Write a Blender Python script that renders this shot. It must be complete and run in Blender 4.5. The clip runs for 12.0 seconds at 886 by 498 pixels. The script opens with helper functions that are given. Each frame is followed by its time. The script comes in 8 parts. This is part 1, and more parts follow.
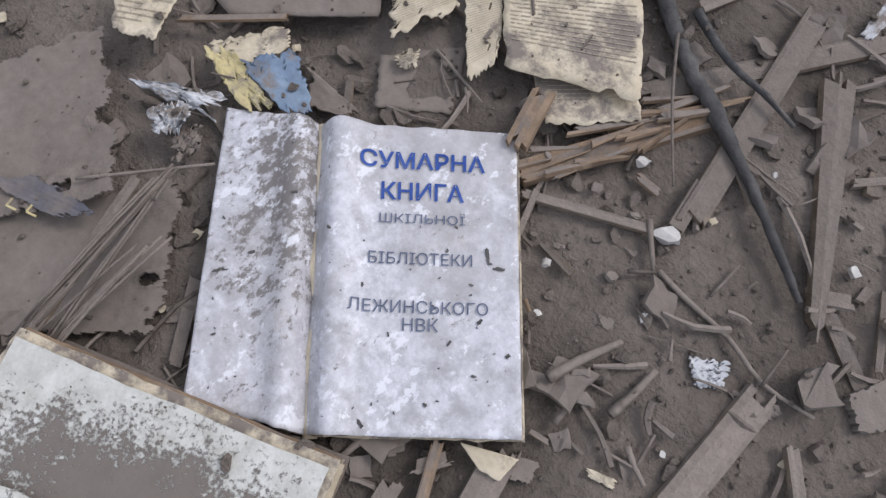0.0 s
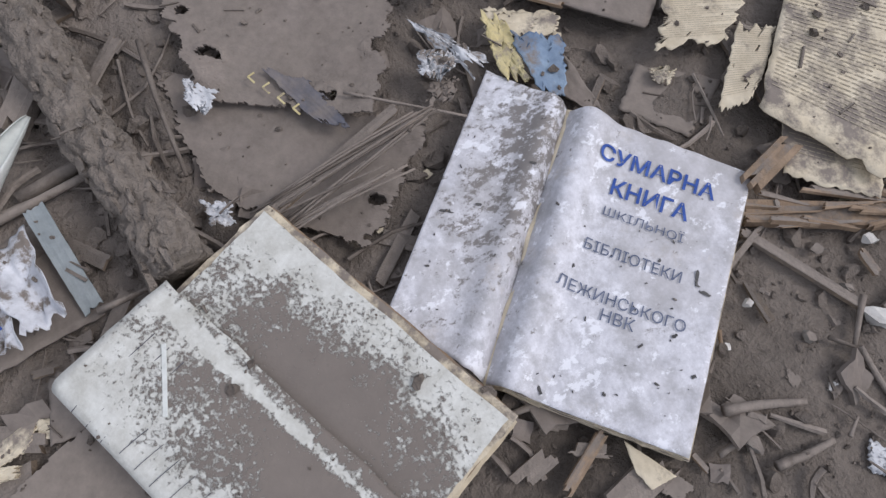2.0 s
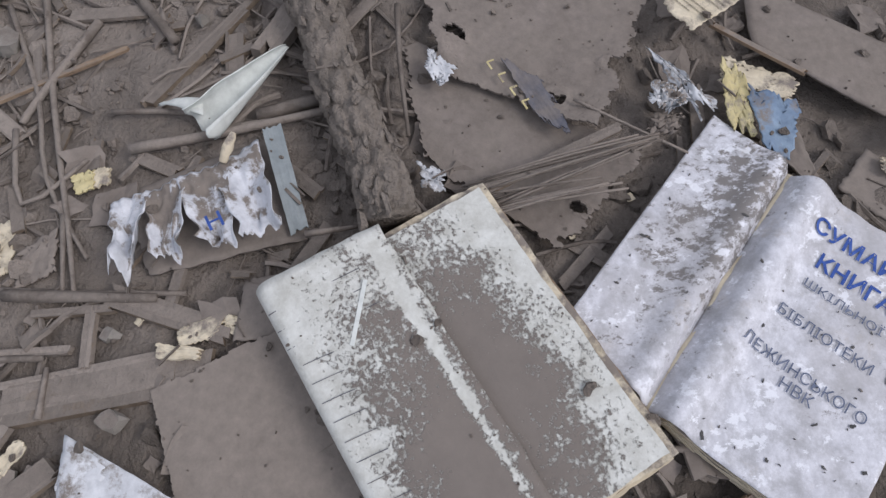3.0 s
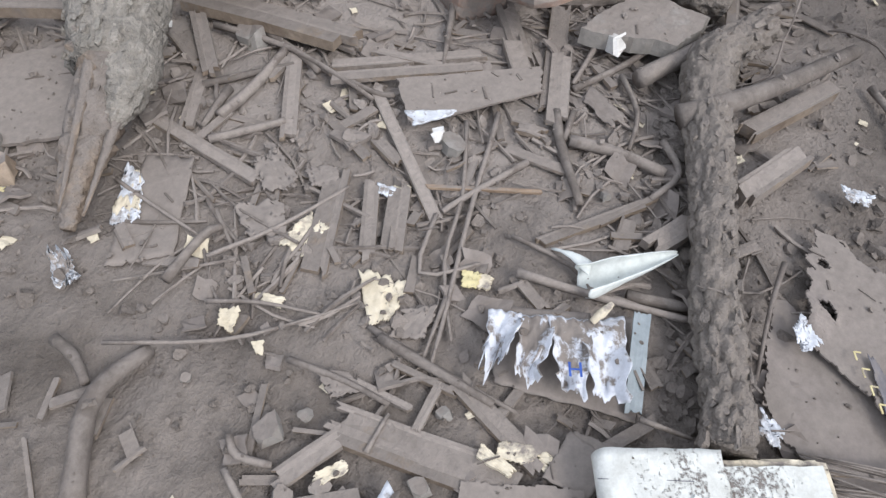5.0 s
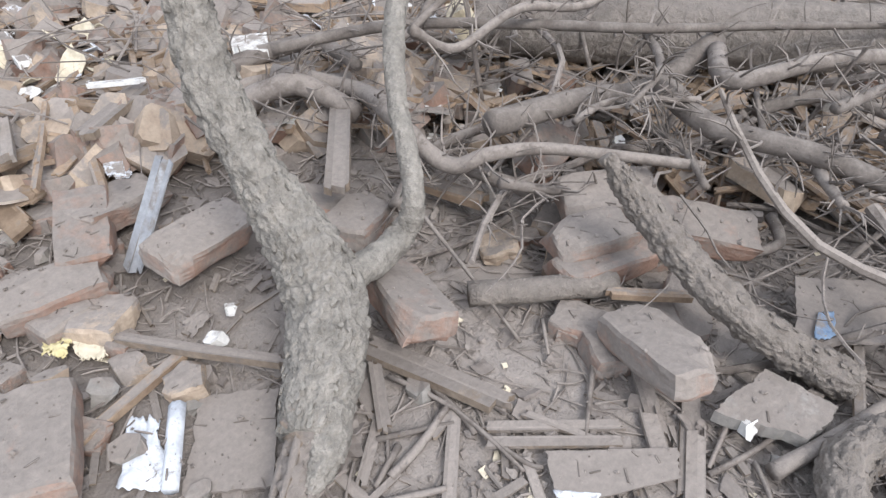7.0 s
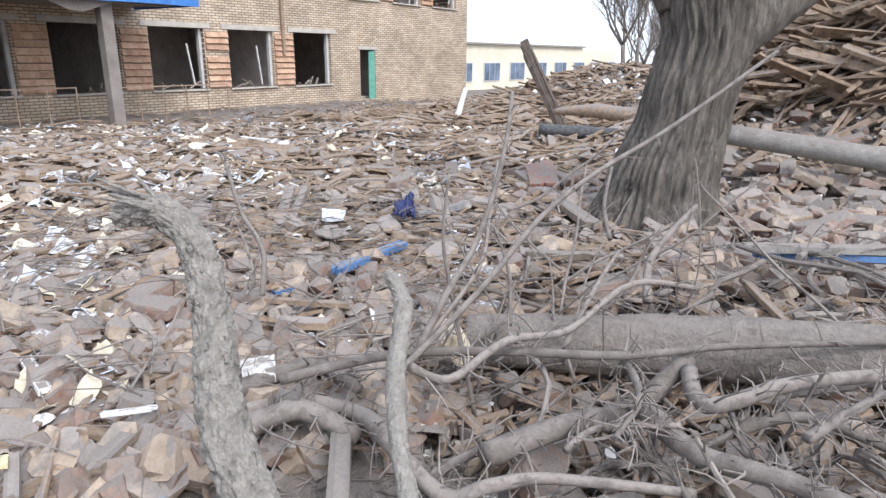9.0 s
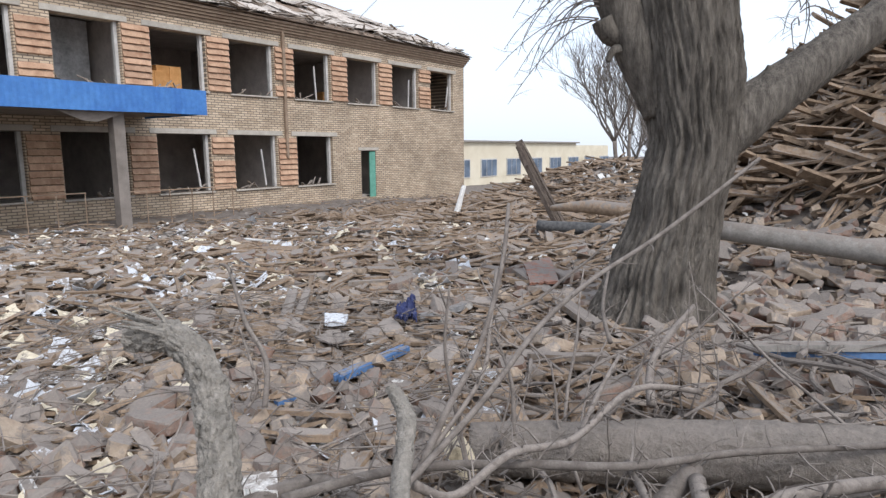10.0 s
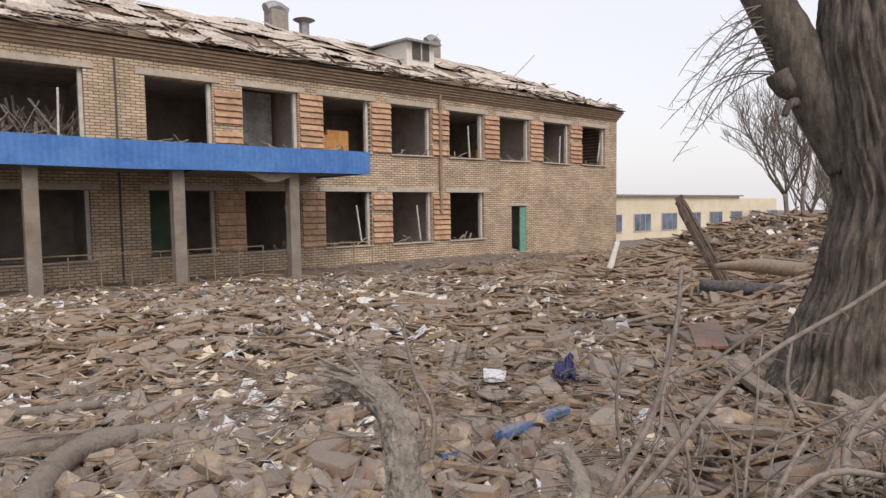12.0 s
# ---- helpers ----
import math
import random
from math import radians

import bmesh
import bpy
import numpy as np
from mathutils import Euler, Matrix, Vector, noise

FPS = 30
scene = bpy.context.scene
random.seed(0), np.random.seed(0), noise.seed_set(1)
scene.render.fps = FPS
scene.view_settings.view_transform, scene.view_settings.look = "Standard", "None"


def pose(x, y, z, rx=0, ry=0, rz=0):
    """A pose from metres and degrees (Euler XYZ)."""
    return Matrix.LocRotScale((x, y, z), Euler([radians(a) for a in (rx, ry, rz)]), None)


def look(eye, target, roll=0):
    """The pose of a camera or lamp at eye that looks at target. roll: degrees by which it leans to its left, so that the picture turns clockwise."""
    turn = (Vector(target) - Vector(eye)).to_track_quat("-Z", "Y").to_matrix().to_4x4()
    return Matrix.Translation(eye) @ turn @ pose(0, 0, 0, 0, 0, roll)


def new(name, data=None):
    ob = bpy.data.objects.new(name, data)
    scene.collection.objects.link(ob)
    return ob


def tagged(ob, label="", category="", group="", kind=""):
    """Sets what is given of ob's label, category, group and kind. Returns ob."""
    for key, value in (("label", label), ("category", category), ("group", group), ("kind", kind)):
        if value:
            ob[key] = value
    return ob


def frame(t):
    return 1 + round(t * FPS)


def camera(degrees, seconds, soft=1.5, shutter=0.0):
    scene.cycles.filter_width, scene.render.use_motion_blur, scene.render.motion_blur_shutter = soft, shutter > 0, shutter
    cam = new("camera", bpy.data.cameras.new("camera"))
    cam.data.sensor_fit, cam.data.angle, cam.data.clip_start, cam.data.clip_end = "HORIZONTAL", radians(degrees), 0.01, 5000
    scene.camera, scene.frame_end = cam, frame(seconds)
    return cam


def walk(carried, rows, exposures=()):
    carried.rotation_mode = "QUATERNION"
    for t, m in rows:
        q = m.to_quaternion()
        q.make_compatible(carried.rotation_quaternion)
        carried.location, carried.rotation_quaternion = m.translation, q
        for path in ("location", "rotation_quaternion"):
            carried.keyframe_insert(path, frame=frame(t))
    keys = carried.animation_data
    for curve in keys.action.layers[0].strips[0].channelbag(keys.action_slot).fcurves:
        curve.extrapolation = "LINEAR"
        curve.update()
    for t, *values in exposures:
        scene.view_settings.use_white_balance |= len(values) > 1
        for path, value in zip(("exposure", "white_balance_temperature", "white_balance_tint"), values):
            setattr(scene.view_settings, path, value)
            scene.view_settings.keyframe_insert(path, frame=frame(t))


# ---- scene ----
cam = camera(69.1, 12.0, soft=1.4)
PATH = [
    (0, (-0.097, -0.083, 0.602), (0.411, -0.465, -1.294), -1.4),
    (0.5, (-0.092, -0.072, 0.607), (0.428, -0.451, -1.287), -0.5),
    (1, (-0.082, -0.043, 0.614), (0.481, -0.389, -1.273), -1.0),
    (1.5, (-0.076, 0.003, 0.614), (0.525, -0.301, -1.269), -0.2),
    (2, (-0.072, 0.06, 0.617), (0.582, -0.154, -1.261), -1.0),
    (2.5, (-0.071, 0.116, 0.619), (0.614, -0.017, -1.255), 0.2),
    (3, (-0.085, 0.182, 0.623), (0.68, 0.179, -1.224), -1.0),
    (3.2, (-0.089, 0.209, 0.628), (0.704, 0.247, -1.208), -0.0),
    (4.8, (-0.161, 0.401, 0.678), (0.887, 0.817, -0.974), 6.3),
    (5, (-0.158, 0.413, 0.698), (0.882, 0.905, -0.939), 4.8),
    (5.5, (-0.157, 0.458, 0.747), (0.921, 1.054, -0.829), 4.4),
    (6, (-0.107, 0.55, 0.875), (0.944, 1.237, -0.681), 2.0),
    (6.5, (-0.103, 0.592, 0.947), (1.018, 1.389, -0.505), 1.5),
    (7, (-0.108, 0.601, 1.014), (1.121, 1.521, -0.268), 1.1),
    (7.2, (-0.105, 0.605, 1.043), (1.157, 1.564, -0.176), 0.7),
    (8.8, (-0.138, 0.597, 1.203), (1.381, 1.72, 0.545), 0.5),
    (9, (-0.138, 0.609, 1.217), (1.409, 1.735, 0.638), 0.7),
    (9.5, (-0.154, 0.594, 1.254), (1.437, 1.727, 0.825), 1.0),
    (10, (-0.167, 0.587, 1.286), (1.429, 1.754, 0.987), -0.5),
    (10.5, (-0.193, 0.587, 1.309), (1.339, 1.855, 1.096), -1.4),
    (11, (-0.217, 0.589, 1.317), (1.255, 1.933, 1.151), -1.4),
    (11.5, (-0.24, 0.597, 1.316), (1.154, 2.025, 1.179), -0.9),
    (12, (-0.264, 0.605, 1.316), (1.039, 2.117, 1.189), -0.8),
]
EXPOSURES = [(0, -0.1, 6120, 14), (3.2, -0.15, 6120, 14), (4.8, 0.52, 6000, 11), (5.5, 0.73, 5950, 10), (6.5, 0.87, 5950, 10), (7.2, 1.0, 5900, 10), (8.8, 1.08, 5750, 10), (9.5, 0.92, 5750, 10), (10.5, 0.25, 6200, 10), (11.2, 0.22, 6400, 10), (12, 0.25, 6850, 15)]
walk(cam, [(t, look(eye, target, roll)) for t, eye, target, roll in PATH], EXPOSURES)

# world, sun
SUN_EL, SUN_AZ = radians(48), radians(200)
world = bpy.data.worlds.new("overcast_sky")
scene.world = world
world.use_nodes = True
wn, wl = world.node_tree.nodes, world.node_tree.links
wn.clear()
sky = wn.new("ShaderNodeTexSky")
sky.sky_type, sky.sun_disc = "NISHITA", False
sky.sun_elevation, sky.sun_rotation = SUN_EL, SUN_AZ
sky.air_density, sky.dust_density = 1.0, 4.0
b_sky = wn.new("ShaderNodeBackground")
b_sky.inputs["Strength"].default_value = 0.05
wl.new(sky.outputs[0], b_sky.inputs["Color"])
b_cloud = wn.new("ShaderNodeBackground")
tc = wn.new("ShaderNodeTexCoord")
cn = wn.new("ShaderNodeTexNoise")
cn.inputs["Scale"].default_value, cn.inputs["Detail"].default_value = 1.6, 4
cr = wn.new("ShaderNodeValToRGB")
cr.color_ramp.elements[0].color, cr.color_ramp.elements[1].color = (0.80, 0.84, 0.90, 1), (0.94, 0.95, 0.97, 1)
wl.new(tc.outputs["Generated"], cn.inputs["Vector"])
wl.new(cn.outputs["Fac"], cr.inputs["Fac"])
wl.new(cr.outputs["Color"], b_cloud.inputs["Color"])
b_cloud.inputs["Strength"].default_value = 0.72
add = wn.new("ShaderNodeAddShader")
wo = wn.new("ShaderNodeOutputWorld")
wl.new(b_sky.outputs[0], add.inputs[0])
wl.new(b_cloud.outputs[0], add.inputs[1])
wl.new(add.outputs[0], wo.inputs["Surface"])
sun = new("sun", bpy.data.lights.new("sun", "SUN"))
sun.data.energy, sun.data.angle, sun.data.color = 1.3, radians(20), (1.0, 0.96, 0.9)
SUN_DIR = Vector((math.sin(SUN_AZ) * math.cos(SUN_EL), math.cos(SUN_AZ) * math.cos(SUN_EL), math.sin(SUN_EL)))
sun.matrix_world = look(SUN_DIR * 50, (0, 0, 0))


# ---- helpers of the place ----
def link(ob, a, b):
    ob.node_tree.links.new(a, b)


def material(name, dark, light, scale=6.0, rough=0.9, bump=0.4, bump_scale=60.0, dist=0.01, dust=0.0,
             dust_col=(0.215, 0.185, 0.16), stretch=(1, 1, 1), metal=0.0, vary=0.25, dust_scale=9.0, edge=0.12, coords="Object", detail=0.65):
    """Two-scale mottled surface; dust lies on upward faces in ragged patches; each piece varies a little."""
    m = bpy.data.materials.new(name)
    m.use_nodes = True
    n, l = m.node_tree.nodes, m.node_tree.links
    bsdf = n["Principled BSDF"]
    co = n.new("ShaderNodeTexCoord")
    mp = n.new("ShaderNodeMapping")
    mp.inputs["Scale"].default_value = stretch
    oi = n.new("ShaderNodeObjectInfo")
    ge = n.new("ShaderNodeNewGeometry")
    rnd = n.new("ShaderNodeMath")
    rnd.operation = "ADD"
    l.new(oi.outputs["Random"], rnd.inputs[0])
    l.new(ge.outputs["Random Per Island"], rnd.inputs[1])
    sh = n.new("ShaderNodeMath")
    sh.operation, sh.inputs[1].default_value = "MULTIPLY", 37.0
    l.new(rnd.outputs[0], sh.inputs[0])
    va = n.new("ShaderNodeVectorMath")
    l.new(co.outputs[coords], va.inputs[0])
    l.new(sh.outputs[0], va.inputs[1])
    l.new(va.outputs[0], mp.inputs["Vector"])
    big = n.new("ShaderNodeTexNoise")
    big.inputs["Scale"].default_value, big.inputs["Detail"].default_value = scale, 6
    big.inputs["Roughness"].default_value = detail
    l.new(mp.outputs[0], big.inputs["Vector"])
    ramp = n.new("ShaderNodeValToRGB")
    ramp.color_ramp.elements[0].position, ramp.color_ramp.elements[1].position = 0.32, 0.68
    ramp.color_ramp.elements[0].color, ramp.color_ramp.elements[1].color = (*dark, 1), (*light, 1)
    l.new(big.outputs["Fac"], ramp.inputs["Fac"])
    fine = n.new("ShaderNodeTexNoise")
    fine.inputs["Scale"].default_value, fine.inputs["Detail"].default_value = bump_scale, 5
    fine.inputs["Roughness"].default_value = 0.7
    l.new(mp.outputs[0], fine.inputs["Vector"])
    val = n.new("ShaderNodeMapRange")
    val.inputs["From Max"].default_value = 2.0
    val.inputs["To Min"].default_value, val.inputs["To Max"].default_value = 1 - vary, 1 + vary
    l.new(rnd.outputs[0], val.inputs["Value"])
    grain = n.new("ShaderNodeMapRange")
    grain.inputs["From Min"].default_value, grain.inputs["From Max"].default_value = 0.25, 0.75
    grain.inputs["To Min"].default_value, grain.inputs["To Max"].default_value = 0.82, 1.18
    l.new(fine.outputs["Fac"], grain.inputs["Value"])
    mul = n.new("ShaderNodeMath")
    mul.operation = "MULTIPLY"
    l.new(val.outputs[0], mul.inputs[0])
    l.new(grain.outputs[0], mul.inputs[1])
    height = fine.outputs["Fac"]
    tone = mul.outputs[0]
    hsv = n.new("ShaderNodeHueSaturation")
    l.new(tone, hsv.inputs["Value"])
    col = ramp.outputs["Color"]
    if dust > 0:
        sep = n.new("ShaderNodeSeparateXYZ")
        l.new(ge.outputs["Normal"], sep.inputs[0])
        dn = n.new("ShaderNodeTexNoise")
        dn.inputs["Scale"].default_value, dn.inputs["Detail"].default_value = dust_scale, 9
        dn.inputs["Roughness"].default_value = 0.72
        l.new(va.outputs[0], dn.inputs["Vector"])
        a = n.new("ShaderNodeMath")
        a.operation = "MULTIPLY_ADD"
        a.inputs[1].default_value, a.inputs[2].default_value = 0.22, dust - 0.95
        l.new(sep.outputs["Z"], a.inputs[0])
        own = n.new("ShaderNodeMath")
        own.operation = "MULTIPLY_ADD"
        own.inputs[1].default_value = 0.20 if vary > 0.05 else 0.0
        own.inputs[2].default_value = -0.20 if vary > 0.05 else 0.0
        l.new(rnd.outputs[0], own.inputs[0])
        own2 = n.new("ShaderNodeMath")
        own2.operation = "ADD"
        l.new(own.outputs[0], own2.inputs[0])
        l.new(a.outputs[0], own2.inputs[1])
        b = n.new("ShaderNodeMath")
        b.operation = "ADD"
        l.new(own2.outputs[0], b.inputs[0])
        l.new(dn.outputs["Fac"], b.inputs[1])
        r = n.new("ShaderNodeMapRange")
        r.inputs["From Min"].default_value, r.inputs["From Max"].default_value = 0.0, edge
        l.new(b.outputs[0], r.inputs["Value"])
        mx = n.new("ShaderNodeMix")
        mx.data_type = "RGBA"
        l.new(r.outputs[0], mx.inputs["Factor"])
        l.new(col, mx.inputs["A"])
        mx.inputs["B"].default_value = (*dust_col, 1)
        col = mx.outputs["Result"]
    l.new(col, hsv.inputs["Color"])
    l.new(hsv.outputs[0], bsdf.inputs["Base Color"])
    bsdf.inputs["Roughness"].default_value, bsdf.inputs["Metallic"].default_value = rough, metal
    bsdf.inputs["Specular IOR Level"].default_value = 0.25
    if bump:
        bp = n.new("ShaderNodeBump")
        bp.inputs["Strength"].default_value, bp.inputs["Distance"].default_value = bump, dist
        l.new(height, bp.inputs["Height"])
        l.new(bp.outputs[0], bsdf.inputs["Normal"])
    return m


def mesh_of(name, bm, mat, smooth=False):
    me = bpy.data.meshes.new(name)
    bm.to_mesh(me)
    bm.free()
    for mm in (mat if isinstance(mat, (list, tuple)) else [mat]):
        me.materials.append(mm)
    if smooth:
        me.polygons.foreach_set("use_smooth", [True] * len(me.polygons))
    return me


def part(name, bm, mat, parent, label="", smooth=False):
    ob = new(name, mesh_of(name, bm, mat, smooth))
    ob.parent = parent
    if label:
        ob["label"] = label
    return ob


def holder(name, loc, label, category, group="", kind=""):
    e = new(name)
    e.empty_display_size = 0.05
    e.location = loc
    return tagged(e, label, category, group, kind)


def single(name, bm, mat, label, category, group="", kind="", smooth=False):
    return tagged(new(name, mesh_of(name, bm, mat, smooth)), label, category, group, kind)


def add_box(bm, cx, cy, cz, sx, sy, sz, m=None, mi=0):
    m = (m or Matrix()) @ Matrix.Translation((cx, cy, cz)) @ Matrix.Diagonal((sx, sy, sz, 1))
    r = bmesh.ops.create_cube(bm, size=1.0, matrix=m)
    if mi:
        for f in {f for v in r["verts"] for f in v.link_faces}:
            f.material_index = mi
    return r["verts"]


def box_bm(cx, cy, cz, sx, sy, sz, m=None, bevel=0.0):
    bm = bmesh.new()
    add_box(bm, cx, cy, cz, sx, sy, sz, m)
    if bevel:
        bmesh.ops.bevel(bm, geom=bm.edges[:], offset=bevel, segments=2, affect="EDGES", profile=0.6)
    return bm


def rise(x, y):
    """Height of the ground: level by the books, dropping to the school yard, a rubble heap east of the tree."""
    d = math.hypot(x, y - 0.4)
    t = min(max((d - 1.0) / 2.2, 0), 1)
    z = 0.10 * t * t * (3 - 2 * t)
    t = min(max((d - 4.0) / 17.0, 0), 1)
    z -= 0.80 * t * t * (3 - 2 * t)
    t = min(max((d - 26.0) / 26.0, 0), 1)
    z -= 1.9 * t * t * (3 - 2 * t)
    z += 4.3 * math.exp(-((x - 11.0) / 3.0) ** 2 - ((y + 0.8) / 3.3) ** 2)
    z += 1.5 * math.exp(-((x - 21.0) / 5.0) ** 2 - ((y - 9.0) / 3.2) ** 2)
    z -= 0.17 * math.exp(-((x - 1.75) / 0.55) ** 2 - ((y - 1.05) / 0.6) ** 2)
    z += 0.10 * math.exp(-((x - 9.0) / 2.5) ** 2 - ((y - 8.0) / 2.5) ** 2)
    if d > 2.0:
        z += 0.09 * min(1, (d - 2) / 2) * (noise.noise((x * 0.7, y * 0.7, 3.1)) + 0.6 * noise.noise((x * 1.9, y * 1.9, 7.7)))
    return z


def ground_z(x, y):
    z = rise(x, y)
    z += 0.010 * noise.noise((x * 5, y * 5, 0.3)) + 0.008 * noise.noise((x * 14, y * 14, 1.3)) + 0.0045 * noise.noise((x * 37, y * 37, 2.3)) + 0.002 * noise.noise((x * 90, y * 90, 5.3))
    return z


class Soup:
    """Collects plain geometry and turns it into one mesh."""

    def __init__(self):
        self.v, self.f = [], []

    def tube(self, pts, radii, sides=8, lump=0.0, steps=3, seed=0, flat=1.0, plates=None):
        """A tapered limb through the given points, bumpy by lump."""
        pts = [Vector(p) for p in pts]
        n = len(pts)
        line, rad = [], []
        for i in range(n - 1):
            p0, p1, p2, p3 = pts[max(i - 1, 0)], pts[i], pts[i + 1], pts[min(i + 2, n - 1)]
            for s in range(steps):
                t = s / steps
                line.append(0.5 * (2 * p1 + (p2 - p0) * t + (2 * p0 - 5 * p1 + 4 * p2 - p3) * t * t + (3 * p1 - p0 - 3 * p2 + p3) * t ** 3))
                rad.append(radii[i] * (1 - t) + radii[i + 1] * t)
        line.append(pts[-1])
        rad.append(radii[-1])
        base = len(self.v)
        side = None
        run = 0.0
        for i, (p, r) in enumerate(zip(line, rad)):
            run += (p - line[i - 1]).length if i else 0.0
            d = (line[min(i + 1, len(line) - 1)] - line[max(i - 1, 0)]).normalized()
            if side is None:
                side = d.orthogonal().normalized()
            side = (side - d * side.dot(d)).normalized()
            up = d.cross(side)
            for k in range(sides):
                a = 2 * math.pi * k / sides
                q = side * math.cos(a) + up * math.sin(a)
                w = r
                if lump:
                    c = p + q * r
                    w *= 1 + lump * (noise.noise(c * (0.9 / max(r, 0.004)) + Vector((seed, 0, 0))) + 0.6 * noise.noise(c * (2.6 / max(r, 0.004))))
                if plates:
                    wid, lng, deep = plates
                    c = Vector((math.cos(a) * r / wid, math.sin(a) * r / wid, run / lng + seed))
                    c += 0.45 * Vector((noise.noise(c * 1.3), noise.noise(c * 1.3 + Vector((7, 0, 0))), noise.noise(c * 1.3 + Vector((0, 7, 0)))))
                    d0, d1 = noise.voronoi(c)[0][:2]
                    w += deep * (min(1.0, (d1 - d0) * 2.6) - 0.8 + 0.5 * noise.noise(c * 0.5) + 0.25 * noise.noise(c * 4.0))
                self.v.append(p + q * w * (flat if abs(math.sin(a)) > 0.7 else 1))
        m = len(line)
        for i in range(m - 1):
            for k in range(sides):
                k2 = (k + 1) % sides
                a = base + i * sides
                self.f.append((a + k, a + k2, a + sides + k2, a + sides + k))
        self.f.append(tuple(base + k for k in reversed(range(sides))))
        self.f.append(tuple(base + (m - 1) * sides + k for k in range(sides)))
        return line

    def slab(self, c, thick=0.002, nu=8, nv=8, rag=0.0, warp=0.0, seed=0, curl=0.0):
        """A sheet or board between four corners with ragged edges and a warp."""
        c = [Vector(p) for p in c]
        nrm = (c[1] - c[0]).cross(c[3] - c[0]).normalized()
        if nrm.z < 0:
            nrm = -nrm
        size = ((c[1] - c[0]).length + (c[3] - c[0]).length) / 2
        top = []
        for j in range(nv + 1):
            for i in range(nu + 1):
                u, w = i / nu, j / nv
                if rag:
                    a0, a1, b0, b1 = (rag * abs(1.2 * noise.noise((seed + e, q * 3.5, 0.5)) + 0.6 * noise.noise((seed, q * 11, e)) + 0.35 * noise.noise((seed + e, q * 31, 2.5))) for e, q in ((3.3, w), (5.7, w), (9.1, u), (12.9, u)))
                    u, w = a0 + (1 - a0 - a1) * u, b0 + (1 - b0 - b1) * w
                p = (c[0] * (1 - u) + c[1] * u) * (1 - w) + (c[3] * (1 - u) + c[2] * u) * w
                h = warp * size * (noise.noise((seed * 1.7 + u * 2.2, w * 2.2, 1.1)) + 0.35 * noise.noise((seed + u * 6, w * 6, 4.1)))
                if warp > 0.04:
                    h += 0.5 * warp * size * (abs(noise.noise((seed + u * 4, w * 4, 9.1))) - 0.3 + 0.5 * abs(noise.noise((seed + u * 9, w * 9, 2.1))))
                h += curl * size * (2 * w - 1) ** 2
                top.append(p + nrm * h)
        base = len(self.v)
        k = len(top)
        self.v += top + [p - nrm * thick for p in top]
        row = nu + 1
        flip = (c[1] - c[0]).cross(c[3] - c[0]).z < 0
        fs = []
        for j in range(nv):
            for i in range(nu):
                a = base + j * row + i
                fs.append((a, a + 1, a + 1 + row, a + row))
                fs.append((a + k, a + k + row, a + k + 1 + row, a + k + 1))
        rim = [i for i in range(row)] + [j * row + nu for j in range(1, nv + 1)] + [nv * row + i for i in reversed(range(nu))] + [j * row for j in reversed(range(1, nv))]
        for a, b in zip(rim, rim[1:] + rim[:1]):
            fs.append((base + b, base + a, base + a + k, base + b + k))
        self.f += [tuple(reversed(q)) for q in fs] if flip else fs

    def torn(self, c, thick, n=44, rag=0.05, warp=0.01, seed=0, holes=(), lift=()):
        """A sheet on a fine grid: cells torn away along the edges and round holes; lift bends corners up."""
        c = [Vector(p) for p in c]
        size = ((c[1] - c[0]).length + (c[3] - c[0]).length) / 2
        up = Vector((0, 0, 1))
        base, row, top = len(self.v), n + 1, []
        for j in range(row):
            for i in range(row):
                u, w = i / n, j / n
                ju = u + (1.0 / n) * noise.noise((i * 1.7, j * 1.3, seed)) * (0 < i < n)
                jw = w + (1.0 / n) * noise.noise((i * 1.1, j * 1.9, seed + 4)) * (0 < j < n)
                p = (c[0] * (1 - ju) + c[1] * ju) * (1 - jw) + (c[3] * (1 - ju) + c[2] * ju) * jw
                h = warp * size * (noise.noise((seed * 1.7 + u * 2.2, w * 2.2, 1.1)) + 0.4 * noise.noise((seed + u * 7, w * 7, 4.1)))
                for hu, hw, hr in holes:
                    d = math.hypot(u - hu, w - hw) / hr
                    h += 0.05 * size * hr * math.exp(-((d - 1) / 0.35) ** 2) * 3
                for hu, hw, hr, amt in lift:
                    h += amt * math.exp(-((u - hu) ** 2 + (w - hw) ** 2) / hr ** 2)
                top.append(p + up * h)
        keep = {}
        for j in range(n):
            for i in range(n):
                u, w = (i + 0.5) / n, (j + 0.5) / n
                e = min(u, 1 - u, w, 1 - w)
                k = 0.5 + 0.8 * noise.noise((seed + u * 5, w * 5, 0.2)) + 0.55 * noise.noise((seed + u * 17, w * 17, 3.2))
                gone = e < rag * k
                for hu, hw, hr in holes:
                    gone |= math.hypot(u - hu, w - hw) < hr * (0.75 + 0.9 * noise.noise((seed + u * 14, w * 14, 6.2)))
                if not gone:
                    keep[i, j] = True
        self.v += top + [p - up * thick for p in top]
        k = len(top)
        for i, j in keep:
            a = base + j * row + i
            q = (a, a + 1, a + 1 + row, a + row)
            self.f += [tuple(reversed(q)), tuple(x + k for x in q)]
            for (di, dj), (x, y) in (((0, -1), (q[0], q[1])), ((1, 0), (q[1], q[2])), ((0, 1), (q[2], q[3])), ((-1, 0), (q[3], q[0]))):
                if (i + di, j + dj) not in keep:
                    self.f.append((x, y, y + k, x + k))

